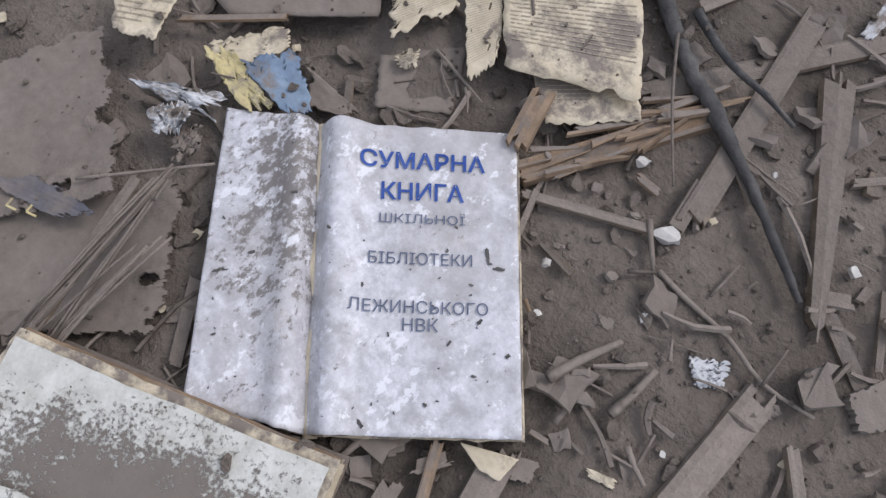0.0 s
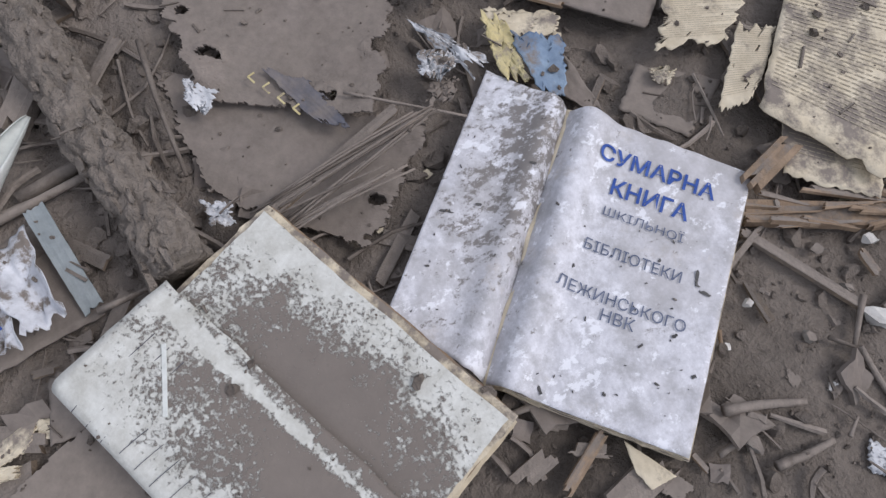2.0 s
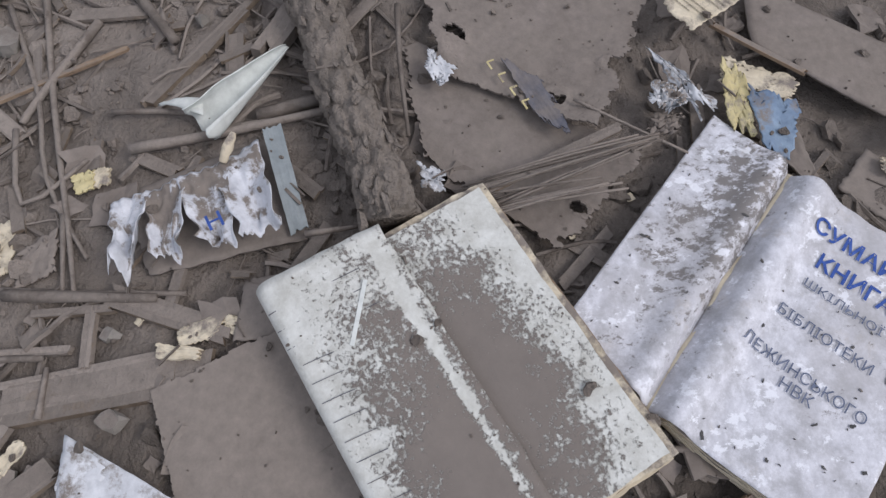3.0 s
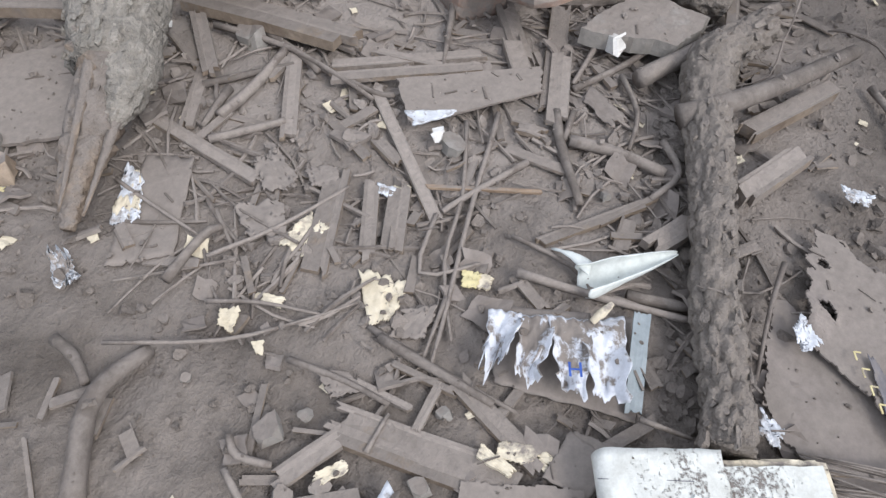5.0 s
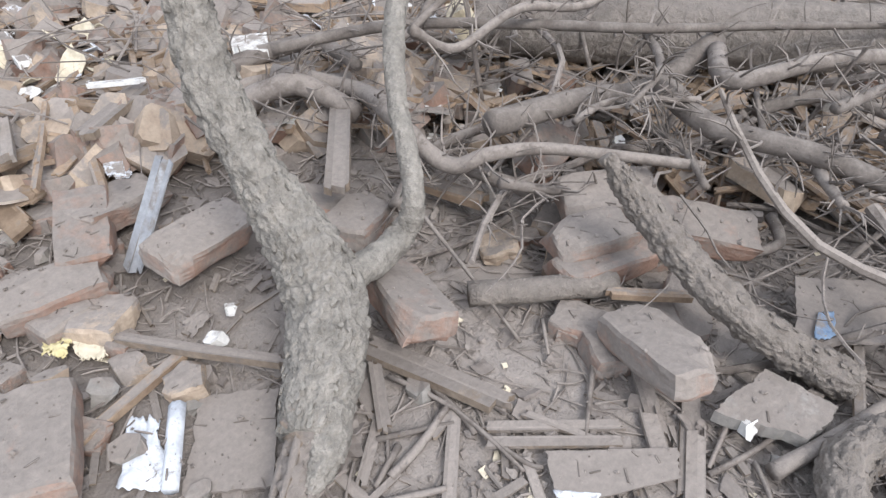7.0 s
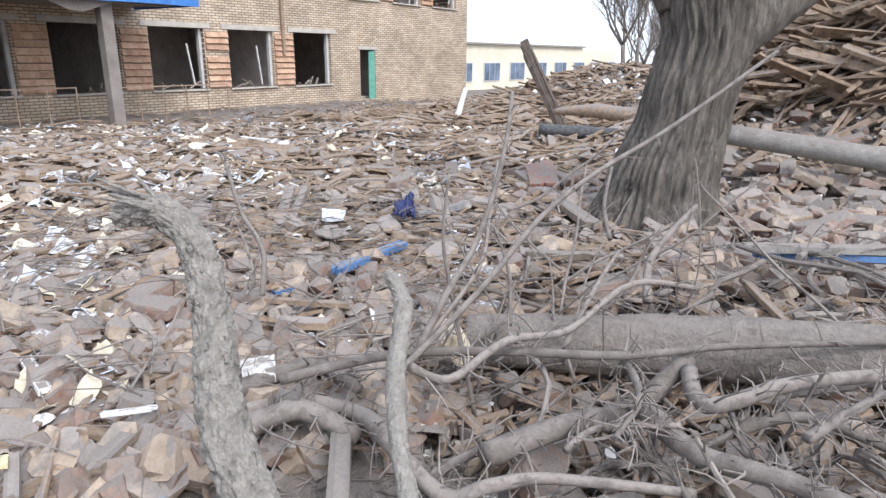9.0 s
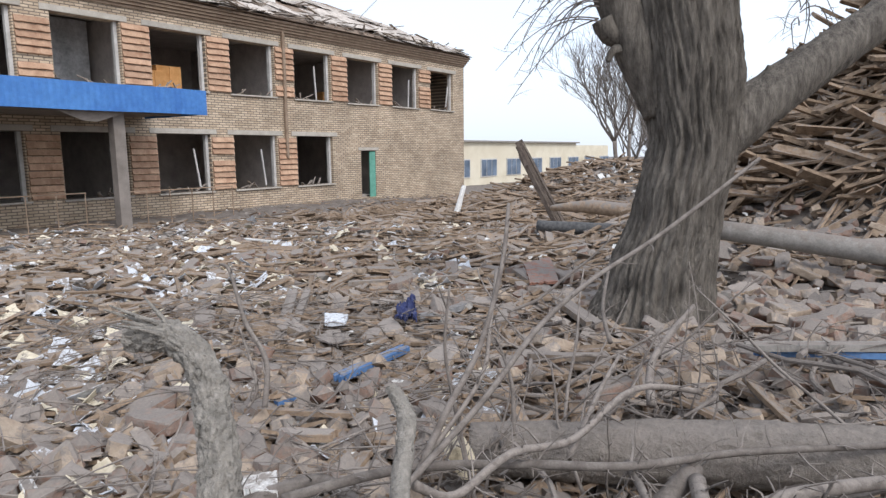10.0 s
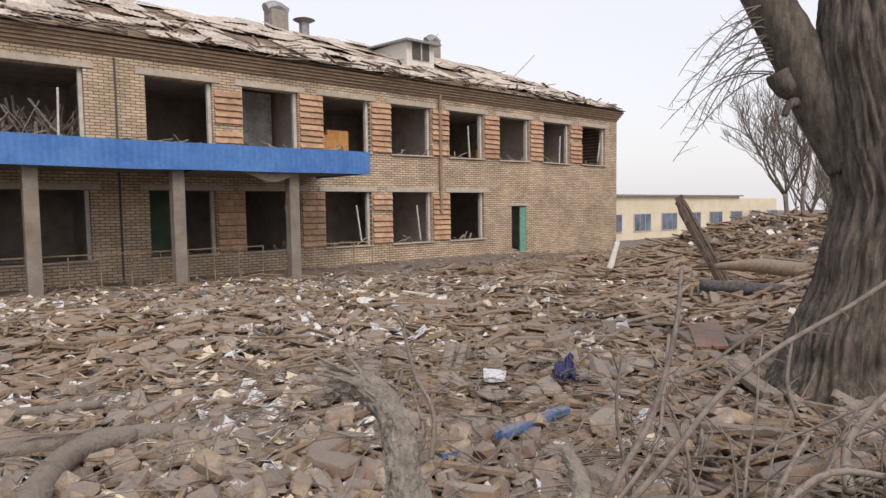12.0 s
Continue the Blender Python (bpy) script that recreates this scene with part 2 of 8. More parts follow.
    def plank(self, p0, p1, w, th, roll=0.0, seed=0, strips=4, splinter=0.2, taper=1.0):
        """A splintered board from p0 to p1: strips of wood with uneven broken ends."""
        p0, p1 = Vector(p0), Vector(p1)
        rng = random.Random(seed)
        d = (p1 - p0)
        length = d.length
        d.normalize()
        side = d.cross(Vector((0, 0, 1)))
        side = side.normalized() if side.length > 1e-3 else Vector((1, 0, 0))
        up = side.cross(d)
        side, up = side * math.cos(roll) + up * math.sin(roll), up * math.cos(roll) - side * math.sin(roll)
        edges = [-0.5] + sorted(rng.uniform(-0.42, 0.42) for _ in range(strips - 1)) + [0.5]
        hi = [th * rng.uniform(0.94, 1.02) for _ in edges]
        bow = th * rng.uniform(-0.25, 0.25)
        reach = []
        for _ in edges[1:]:
            reach.append([splinter * w * rng.uniform(-1.2, 1.5), length + splinter * w * rng.uniform(-1.5, 1.2), rng.uniform(-0.5, 0.5) * w * splinter, rng.uniform(-0.5, 0.5) * w * splinter])
        for k, (a, b) in enumerate(zip(edges, edges[1:])):
            s0, s1, e0, e1 = reach[k]
            base = len(self.v)
            for l, tp, slope, rise_by in ((s0, 1.0, e0, 0), (length * 0.5, (1 + taper) / 2, 0, bow), (s1, taper, e1, 0)):
                for x, z in ((a, 0), (b, 0), (b, hi[k + 1]), (a, hi[k])):
                    self.v.append(p0 + d * (l + (slope if x == a else -slope)) + side * (x * w * tp * (0.94 if z and abs(x) == 0.5 else 1)) + up * (z + rise_by))
            for q in (base, base + 4):
                self.f += [(q, q + 1, q + 5, q + 4), (q + 1, q + 2, q + 6, q + 5), (q + 2, q + 3, q + 7, q + 6), (q + 3, q, q + 4, q + 7)]
            q = base
            self.f += [(q + 3, q + 2, q + 1, q), (q + 8, q + 9, q + 10, q + 11)]

    def chunk(self, c, size, rot, seed=0, jag=0.18, worn=0.12):
        """A worn block: a box with cut corners, each corner knocked about."""
        rng = random.Random(seed)
        c = Vector(c)
        sx, sy, sz = (s / 2 for s in size)
        base = len(self.v)
        for z in (-1, 1):
            for x, y in ((-1, -1), (1, -1), (1, 1), (-1, 1)):
                jx, jy, jz = (1 - jag * rng.random() for _ in range(3))
                p = Vector((x * sx * jx, y * sy * jy, z * sz * jz))
                ins = min(sx, sy) * worn * rng.uniform(0.5, 2.5)
                if (x * y > 0):
                    q1, q2 = p + Vector((0, -y * ins, 0)), p + Vector((-x * ins, 0, 0))
                else:
                    q1, q2 = p + Vector((-x * ins, 0, 0)), p + Vector((0, -y * ins, 0))
                self.v += [c + rot @ q1, c + rot @ q2]
        b, t = base, base + 8
        self.f.append(tuple(b + i for i in reversed(range(8))))
        self.f.append(tuple(t + i for i in range(8)))
        for i in range(8):
            j = (i + 1) % 8
            self.f.append((b + i, b + j, t + j, t + i))

    def mesh(self, name, mat, smooth=False):
        me = bpy.data.meshes.new(name)
        me.from_pydata([tuple(p) for p in self.v], [], self.f)
        me.materials.append(mat)
        if smooth:
            me.polygons.foreach_set("use_smooth", [True] * len(me.polygons))
        return me

    def thing(self, name, mat, label, category, group="", kind="", smooth=False):
        """A top-level thing whose origin is its middle."""
        arr = np.array([tuple(p) for p in self.v])
        mid = (arr.min(0) + arr.max(0)) / 2
        mid[2] = arr[:, 2].min()
        o = Vector(mid)
        self.v = [Vector(p) - o for p in self.v]
        ob = new(name, self.mesh(name, mat, smooth))
        ob.location = o
        return tagged(ob, label, category, group, kind)

    def part(self, name, mat, parent, label="", smooth=False):
        o = parent.matrix_basis.translation if parent.parent is None else parent.parent.matrix_basis.translation
        self.v = [Vector(p) - o for p in self.v]
        ob = new(name, self.mesh(name, mat, smooth))
        ob.parent = parent
        if label:
            ob["label"] = label
        return ob


SEEDS = iter(range(100, 100000))


def turn(rng, tilt=0.4):
    return Euler((rng.uniform(-tilt, tilt), rng.uniform(-tilt, tilt), rng.uniform(0, 6.283))).to_matrix()


def stick(pts, radii, mat, label="thin dusty grey-brown twig lying on soil", name="twig", category="twig", group="twigs on the ground", lump=0.15, sides=7, steps=3):
    s = Soup()
    s.tube(pts, radii, sides, lump, steps, next(SEEDS))
    return s.thing(name, mat, label, category, group, smooth=True)


def board(p0, p1, w, th, mat, label="splintered dust-grey wooden slat on the soil", name="broken_plank", category="plank", group="broken planks", roll=0.0, taper=1.0, splinter=0.25):
    s = Soup()
    s.plank(p0, p1, w, th, roll, next(SEEDS), 4, splinter, taper)
    return s.thing(name, mat, label, category, group)


def sheet(c, thick, mat, label, name, category, rag=0.06, warp=0.02, group="", curl=0.0, n=12):
    s = Soup()
    n = max(n, 22 if rag > 0.1 else 16)
    s.slab(c, thick, n, n, rag, warp, next(SEEDS), curl)
    return s.thing(name, mat, label, category, group, smooth=thick < 0.004)


def stone(x, y, z, size, mat, label):
    """A small lump lying on the soil."""
    s = Soup()
    rng = random.Random(next(SEEDS))
    s.chunk((x, y, z + size * 0.25), (size * 1.3, size, size * 0.75), turn(rng, 0.3), rng.random(), 0.45, 0.45)
    return s.thing("stone", mat, label, "stone", "stones on the soil")


def brick_mesh(seed, length=0.25):
    """A worn brick, its broken end uneven where it is short."""
    rng = random.Random(seed)
    bm = bmesh.new()
    add_box(bm, 0, 0, 0, length, 0.12, 0.065)
    bmesh.ops.subdivide_edges(bm, edges=bm.edges[:], cuts=5, use_grid_fill=True)
    chips = []
    for _ in range(rng.choice((2, 3, 4))):
        q = Vector((rng.choice((-1, 1)) * length / 2, rng.choice((-1, 1)) * 0.06, rng.choice((-1, 1)) * 0.0325))
        d = Vector((q.x * rng.uniform(0.3, 1.2) / length, q.y * rng.uniform(0.5, 1.6) / 0.12, q.z * rng.uniform(0.3, 1.4) / 0.065)).normalized()
        chips.append((d, d.dot(q) - rng.uniform(0.010, 0.042)))
    for v in bm.verts:
        for d, lim in chips:
            over = v.co.dot(d) - lim
            if over > 0:
                v.co -= d * over * 0.95
        e = sum(1 for a, h in ((v.co.x, length / 2), (v.co.y, 0.06), (v.co.z, 0.0325)) if abs(abs(a) - h) < 1e-4)
        if e > 1:
            v.co *= 1 - 0.035 * (e - 1) - 0.03 * rng.random() * (e - 1)
        v.co += 0.0045 * Vector((noise.noise(v.co * 30 + Vector((seed, 0, 0))), noise.noise(v.co * 30 + Vector((0, seed, 0))), noise.noise(v.co * 30 + Vector((0, 0, seed)))))
        if length < 0.24 and v.co.x > length * 0.4:
            v.co.x += 0.03 * noise.noise((v.co.y * 22 + seed, v.co.z * 22, seed)) + 0.25 * v.co.y * (rng.random() - 0.5)
    return bm


def brick(x, y, z, yaw=0.0, rx=0.0, ry=0.0, length=0.25, mat=None, label="dust-covered red clay brick with worn edges"):
    ob = new("brick", mesh_of("brick", brick_mesh(next(SEEDS), length), mat or BRICK))
    ob.matrix_basis = pose(x, y, z, rx, ry, yaw)
    return tagged(ob, label, "brick", "loose bricks")


# materials
SOIL = material("dusty_soil", (0.100, 0.084, 0.071), (0.238, 0.204, 0.175), scale=4, bump=1.0, bump_scale=55, dist=0.012, vary=0.0)


def settle_dust(m):
    """Pale plaster dust settled in a ragged patch over the soil."""
    n, l = m.node_tree.nodes, m.node_tree.links
    hsv = next(q for q in n if q.bl_idname == "ShaderNodeHueSaturation")
    co, at = n.new("ShaderNodeTexCoord"), n.new("ShaderNodeVectorMath")
    at.operation = "DISTANCE"
    at.inputs[1].default_value = (0.95, 1.05, 0)
    no = n.new("ShaderNodeTexNoise")
    no.inputs["Scale"].default_value, no.inputs["Detail"].default_value = 5.0, 8
    add = n.new("ShaderNodeMath")
    r = n.new("ShaderNodeMapRange")
    r.inputs["From Min"].default_value, r.inputs["From Max"].default_value, r.inputs["To Max"].default_value = 1.55, 0.95, 0.75
    mx = n.new("ShaderNodeMix")
    mx.data_type = "RGBA"
    mx.inputs["B"].default_value = (0.335, 0.292, 0.256, 1)
    l.new(co.outputs["Object"], at.inputs[0])
    l.new(co.outputs["Object"], no.inputs["Vector"])
    l.new(at.outputs["Value"], add.inputs[0])
    l.new(no.outputs["Fac"], add.inputs[1])
    l.new(add.outputs[0], r.inputs["Value"])
    l.new(r.outputs[0], mx.inputs["Factor"])
    l.new(hsv.outputs[0], mx.inputs["A"])
    l.new(mx.outputs["Result"], n["Principled BSDF"].inputs["Base Color"])


settle_dust(SOIL)
WOOD = material("dusty_wood", (0.16, 0.12, 0.088), (0.31, 0.25, 0.19), scale=14, bump=0.8, bump_scale=70, dist=0.006, dust=0.50, dust_scale=16, vary=0.35)
RAW = material("broken_raw_wood", (0.20, 0.14, 0.095), (0.35, 0.26, 0.18), scale=18, bump=0.6, bump_scale=80, dist=0.005, dust=0.30, vary=0.25, dust_scale=14)
TWIG = material("dusty_twig_bark", (0.12, 0.10, 0.085), (0.22, 0.19, 0.165), scale=20, bump=0.6, bump_scale=120, dist=0.004, dust=0.31, vary=0.35, dust_scale=20)
CHAR = material("charred_wood", (0.05, 0.05, 0.052), (0.13, 0.125, 0.12), scale=25, bump=0.6, bump_scale=90, dist=0.004, dust=0.14, vary=0.15)
BARK = material("dusty_bark", (0.15, 0.13, 0.11), (0.275, 0.238, 0.203), scale=26, bump=1.0, bump_scale=42, dist=0.018, dust=0.38, vary=0.1, dust_scale=10, edge=0.3, detail=0.75)
MOSS = material("grey_green_bark", (0.165, 0.150, 0.128), (0.345, 0.312, 0.268), scale=24, bump=1.0, bump_scale=40, dist=0.020, dust=0.26, vary=0.1, dust_scale=8, dust_col=(0.265, 0.245, 0.207), edge=0.3, detail=0.78)
BRICK = material("dusty_red_brick", (0.22, 0.135, 0.10), (0.33, 0.215, 0.16), scale=16, bump=0.6, bump_scale=70, dist=0.006, dust=0.53, vary=0.2, dust_scale=12, edge=0.25)
BUFF = material("buff_brick_rubble", (0.27, 0.205, 0.15), (0.41, 0.33, 0.25), scale=12, bump=0.5, bump_scale=70, dist=0.005, dust=0.33, vary=0.35)
CARD = material("dusty_hardboard", (0.17, 0.145, 0.125), (0.25, 0.215, 0.19), scale=9, bump=0.25, bump_scale=90, dist=0.003, dust=0.36, vary=0.1, dust_scale=14)
DARKCARD = material("dusty_dark_cover", (0.06, 0.065, 0.09), (0.15, 0.145, 0.16), scale=7, bump=0.25, bump_scale=90, dist=0.003, dust=0.22, vary=0.1)
WHITE = material("soiled_white_paper", (0.46, 0.47, 0.49), (0.66, 0.67, 0.69), scale=30, bump=0.3, bump_scale=80, dist=0.003, dust=0.27, dust_scale=34, vary=0.12)
CREAM = material("aged_cream_paper", (0.50, 0.43, 0.31), (0.64, 0.57, 0.44), scale=25, bump=0.25, bump_scale=60, dist=0.003, dust=0.22, dust_scale=22, vary=0.08)
NOTICE = material("torn_notice_paper", (0.50, 0.51, 0.54), (0.68, 0.69, 0.72), scale=26, bump=0.3, bump_scale=80, dist=0.002, dust=0.30, dust_scale=30, vary=0.06, edge=0.08)
FLAKEWHITE = material("stiff_white_paper", (0.52, 0.54, 0.51), (0.66, 0.68, 0.65), scale=20, bump=0.2, bump_scale=60, dist=0.002, dust=0.10, dust_scale=30, vary=0.03)
PLASTIC = material("dusty_clear_plastic", (0.20, 0.225, 0.23), (0.32, 0.35, 0.36), scale=14, bump=0.1, rough=0.35, dust=0.2, vary=0.0)
CHALK = material("white_rubble", (0.50, 0.48, 0.45), (0.72, 0.70, 0.66), scale=20, bump=0.4, bump_scale=60, dist=0.004, dust=0.22, vary=0.15)
CONCRETE = material("dusty_concrete", (0.20, 0.185, 0.165), (0.31, 0.285, 0.255), scale=10, bump=0.6, bump_scale=60, dist=0.006, dust=0.36, vary=0.15)
BLUE = material("blue_paint", (0.06, 0.125, 0.27), (0.11, 0.20, 0.36), scale=6, bump=0.2, bump_scale=40, dist=0.004, dust=0.36, rough=0.6, vary=0.1)
YELLOW = material("yellow_paper", (0.50, 0.42, 0.21), (0.62, 0.55, 0.32), scale=20, bump=0.2, dust=0.24, dust_scale=30, vary=0.05)
STEEL = material("dull_zinc_sheet", (0.22, 0.22, 0.23), (0.38, 0.38, 0.38), scale=12, bump=0.2, dust=0.3, rough=0.55, metal=0.5, vary=0.1)
INK_BLUE = material("blue_ink", (0.03, 0.07, 0.27), (0.06, 0.11, 0.34), scale=60, bump=0.0, vary=0.0)
INK_GREY = material("grey_ink", (0.09, 0.11, 0.17), (0.15, 0.17, 0.23), scale=60, bump=0.0, vary=0.0)
PRINT = material("faded_print", (0.32, 0.28, 0.215), (0.40, 0.35, 0.27), scale=60, bump=0.0, vary=0.2)
BLUEDUST = material("faded_blue_print", (0.085, 0.095, 0.125), (0.165, 0.150, 0.150), scale=9, bump=0.2, bump_scale=90, dist=0.002, dust=0.30, dust_scale=26, vary=0.0, edge=0.3)
BLUEPAGE = material("blue_magazine_page", (0.10, 0.15, 0.24), (0.28, 0.36, 0.45), scale=22, bump=0.2, dust=0.22, dust_scale=26, vary=0.0)
REDBOARD = material("rust_red_board", (0.22, 0.10, 0.07), (0.32, 0.17, 0.12), scale=6, dust=0.35)
NAVY = material("navy_cloth", (0.02, 0.025, 0.08), (0.05, 0.06, 0.14), scale=20, dust=0.2)
CREAMBRICK = material("cream_plaster", (0.48, 0.40, 0.27), (0.60, 0.52, 0.38), scale=14, dust=0.3)


def build_ground():
    rings, secs = 340, 320
    r = [0.03 * 1.0285 ** i for i in range(rings)]
    verts = [(0.2, 0.4, ground_z(0.2, 0.4))]
    for a in r:
        for k in range(secs):
            th = 2 * math.pi * k / secs
            x, y = 0.2 + a * math.cos(th), 0.4 + a * math.sin(th)
            verts.append((x, y, ground_z(x, y)))
    faces = [(0, 1 + k, 1 + (k + 1) % secs) for k in range(secs)]
    for i in range(rings - 1):
        b = 1 + i * secs
        for k in range(secs):
            k2 = (k + 1) % secs
            faces.append((b + k, b + secs + k, b + secs + k2, b + k2))
    me = bpy.data.meshes.new("ground")
    me.from_pydata(verts, [], faces)
    me.materials.append(SOIL)
    me.polygons.foreach_set("use_smooth", [True] * len(me.polygons))
    return tagged(new("ground", me), "grey-brown dusty soil strewn with fine debris", "ground", kind="structure")


build_ground()
TRUNK = [(0.035, 1.033, 0.015), (0.139, 1.087, 0.050), (0.252, 1.135, 0.090), (0.389, 1.230, 0.140), (0.474, 1.333, 0.190)]
TRUNK_R = [0.018, 0.037, 0.057, 0.074, 0.077]
LIMB = [(0.474, 1.333, 0.190), (0.495, 1.480, 0.323), (0.522, 1.632, 0.508), (0.585, 1.732, 0.686), (0.617, 1.819, 0.825), (0.594, 1.899, 0.882), (0.535, 1.977, 0.876)]
LIMB_R = [0.055, 0.053, 0.049, 0.041, 0.036, 0.038, 0.024]
ARM = [(0.474, 1.333, 0.190), (0.544, 1.296, 0.170), (0.683, 1.303, 0.170), (0.724, 1.301, 0.260), (0.825, 1.427, 0.379), (0.936, 1.528, 0.475), (1.067, 1.613, 0.593), (1.093, 1.688, 0.657)]
ARM_R = [0.050, 0.034, 0.030, 0.023, 0.022, 0.025, 0.025, 0.017]
LOG = [(0.920, 0.362, 0.060), (0.790, 0.416, 0.050), (0.640, 0.378, 0.045), (0.494, 0.332, 0.045), (0.355, 0.291, 0.045), (0.265, 0.254, 0.045), (0.186, 0.232, 0.045)]
LOG_R = [0.028, 0.043, 0.035, 0.030, 0.030, 0.028, 0.031]
LOG2 = [(0.957, 1.003, 0.347), (0.974, 0.921, 0.260), (0.959, 0.802, 0.190), (0.950, 0.665, 0.120), (0.983, 0.545, 0.060), (1.004, 0.444, 0.030)]
LOG2_R = [0.015, 0.034, 0.038, 0.039, 0.041, 0.043]
TANGLE = [
    ([(0.982, 2.036, 0.220), (1.080, 1.796, 0.220), (0.964, 1.563, 0.220), (0.939, 1.377, 0.220), (0.997, 1.283, 0.220), (1.130, 1.183, 0.220), (1.322, 0.893, 0.220)], 0.0296, 0.0126),
    ([(0.855, 2.041, 0.180), (0.957, 1.909, 0.180), (1.035, 1.755, 0.180)], 0.0351, 0.0280),
    ([(1.048, 1.334, 0.260), (1.303, 1.241, 0.260), (1.537, 1.139, 0.260), (1.817, 1.070, 0.260)], 0.0328, 0.0308),
    ([(1.515, 1.114, 0.260), (1.382, 0.916, 0.260), (1.378, 0.693, 0.260), (1.397, 0.473, 0.260)], 0.0326, 0.0210),
    ([(1.740, 1.043, 0.300), (1.544, 0.938, 0.300), (1.757, 0.763, 0.300), (2.124, 0.513, 0.300)], 0.0260, 0.0190),
    ([(1.541, 0.743, 0.220), (1.365, 0.660, 0.220), (1.257, 0.589, 0.220)], 0.0177, 0.0109),
    ([(0.921, 1.950, 0.340), (1.183, 1.748, 0.340), (1.407, 1.489, 0.340), (1.563, 1.193, 0.340), (1.972, 0.973, 0.340), (2.343, 0.530, 0.340)], 0.0162, 0.0112),
    ([(0.943, 2.207, 0.220), (1.150, 2.066, 0.220), (1.130, 1.843, 0.220)], 0.0324, 0.0174),
    ([(1.022, 1.551, 0.400), (1.165, 1.526, 0.400), (1.354, 1.460, 0.400), (1.641, 1.401, 0.400), (1.990, 1.329, 0.400), (2.331, 1.191, 0.400)], 0.0133, 0.0109),
    ([(1.075, 1.179, 0.120), (1.043, 1.292, 0.120), (1.048, 1.437, 0.120), (1.072, 1.574, 0.120)], 0.0211, 0.0176),
    ([(1.195, 1.187, 0.250), (1.309, 1.144, 0.250), (1.425, 0.971, 0.250)], 0.0102, 0.0075),
    ([(1.624, 0.875, 0.240), (1.741, 0.722, 0.240), (1.749, 0.484, 0.240)], 0.0191, 0.0133),
    ([(1.647, 1.224, 0.320), (1.410, 1.081, 0.320), (1.212, 1.071, 0.320)], 0.0140, 0.0069),
    ([(1.479, 0.692, 0.300), (1.896, 0.556, 0.300)], 0.0152, 0.0112),
    ([(0.805, 1.428, 0.140), (0.990, 1.469, 0.140), (1.210, 1.436, 0.140)], 0.0175, 0.0130),
    ([(0.941, 1.229, 0.150), (1.112, 1.138, 0.150), (1.302, 1.037, 0.150), (1.491, 1.043, 0.150)], 0.0134, 0.0097),
    ([(1.225, 0.855, 0.150), (1.356, 0.966, 0.150), (1.399, 1.074, 0.150)], 0.0094, 0.0070),
    ([(1.371, 0.566, 0.200), (1.501, 0.665, 0.200), (1.526, 0.789, 0.200), (1.655, 0.892, 0.200)], 0.0102, 0.0082),
]
SHOOTS = [
    ([(1.187, 1.686, 0.342), (1.374, 1.701, 0.497), (1.566, 1.707, 0.646), (1.771, 1.746, 0.884), (1.939, 1.818, 1.090)], 0.0133, 0.0071),
    ([(1.080, 1.660, 0.358), (1.410, 1.600, 0.528), (1.721, 1.566, 0.704), (2.022, 1.511, 0.819), (2.400, 1.371, 0.966), (2.906, 1.136, 1.245)], 0.0103, 0.0080),
    ([(1.391, 2.619, 0.279), (1.454, 2.675, 0.445), (1.456, 2.803, 0.590), (1.483, 2.923, 0.784), (1.480, 2.990, 0.813)], 0.0126, 0.0059),
    ([(2.289, 1.538, 0.507), (2.405, 1.622, 0.614), (2.565, 1.665, 0.755)], 0.0103, 0.0061),
    ([(1.274, 1.690, 0.401), (1.513, 1.669, 0.560), (1.674, 1.734, 0.687), (1.841, 1.811, 0.851)], 0.0086, 0.0061),
    ([(1.552, 1.567, 0.376), (1.636, 1.625, 0.517), (1.689, 1.719, 0.647)], 0.0083, 0.0048),
    ([(2.312, 1.368, 0.271), (2.518, 1.432, 0.399), (2.844, 1.361, 0.574)], 0.0206, 0.0115),
    ([(2.901, 1.017, 0.119), (3.093, 1.016, 0.257), (3.302, 1.006, 0.419)], 0.0153, 0.0082),
    ([(1.637, 1.412, 0.308), (1.891, 1.419, 0.451), (2.110, 1.432, 0.521)], 0.0111, 0.0063),
    ([(1.350, 2.674, 0.279), (1.409, 2.684, 0.357), (1.436, 2.817, 0.568)], 0.0080, 0.0047),
]
LYING = [(1.74, 1.86, 0.17), (2.13, 1.20, 0.19), (2.40, 0.62, 0.21), (2.75, -0.25, 0.22)]

# ---- the open ledger ----


def letters(text, width, height, mat, bold=0.0):
    """Flat lettering as a mesh, centred, scaled to a width and cap height."""
    cu = bpy.data.curves.new("lettering", "FONT")
    cu.body, cu.align_x, cu.align_y, cu.offset = text, "CENTER", "CENTER", bold
    cu.resolution_u = 3
    tmp = new("lettering_tmp", cu)
    me = bpy.data.meshes.new_from_object(tmp)
    bpy.data.objects.remove(tmp)
    bpy.data.curves.remove(cu)
    co = np.empty(len(me.vertices) * 3)
    me.vertices.foreach_get("co", co)
    co = co.reshape(-1, 3)
    lo, hi = co.min(0), co.max(0)
    co[:, 0] = (co[:, 0] - (lo[0] + hi[0]) / 2) * width / (hi[0] - lo[0])
    co[:, 1] = (co[:, 1] - (lo[1] + hi[1]) / 2) * height / (hi[1] - lo[1])
    co[:, 2] = 0
    me.vertices.foreach_set("co", co.ravel())
    me.materials.append(mat)
    return me


SB, ST = Vector((0.0, 0.0, 0.030)), Vector((0.238, -0.184, 0.034))
BR, TR = Vector((-0.120, -0.145, 0.030)), Vector((0.108, -0.333, 0.022))
BL, TL = Vector((0.088, 0.064, 0.034)), Vector((0.317, -0.121, 0.022))


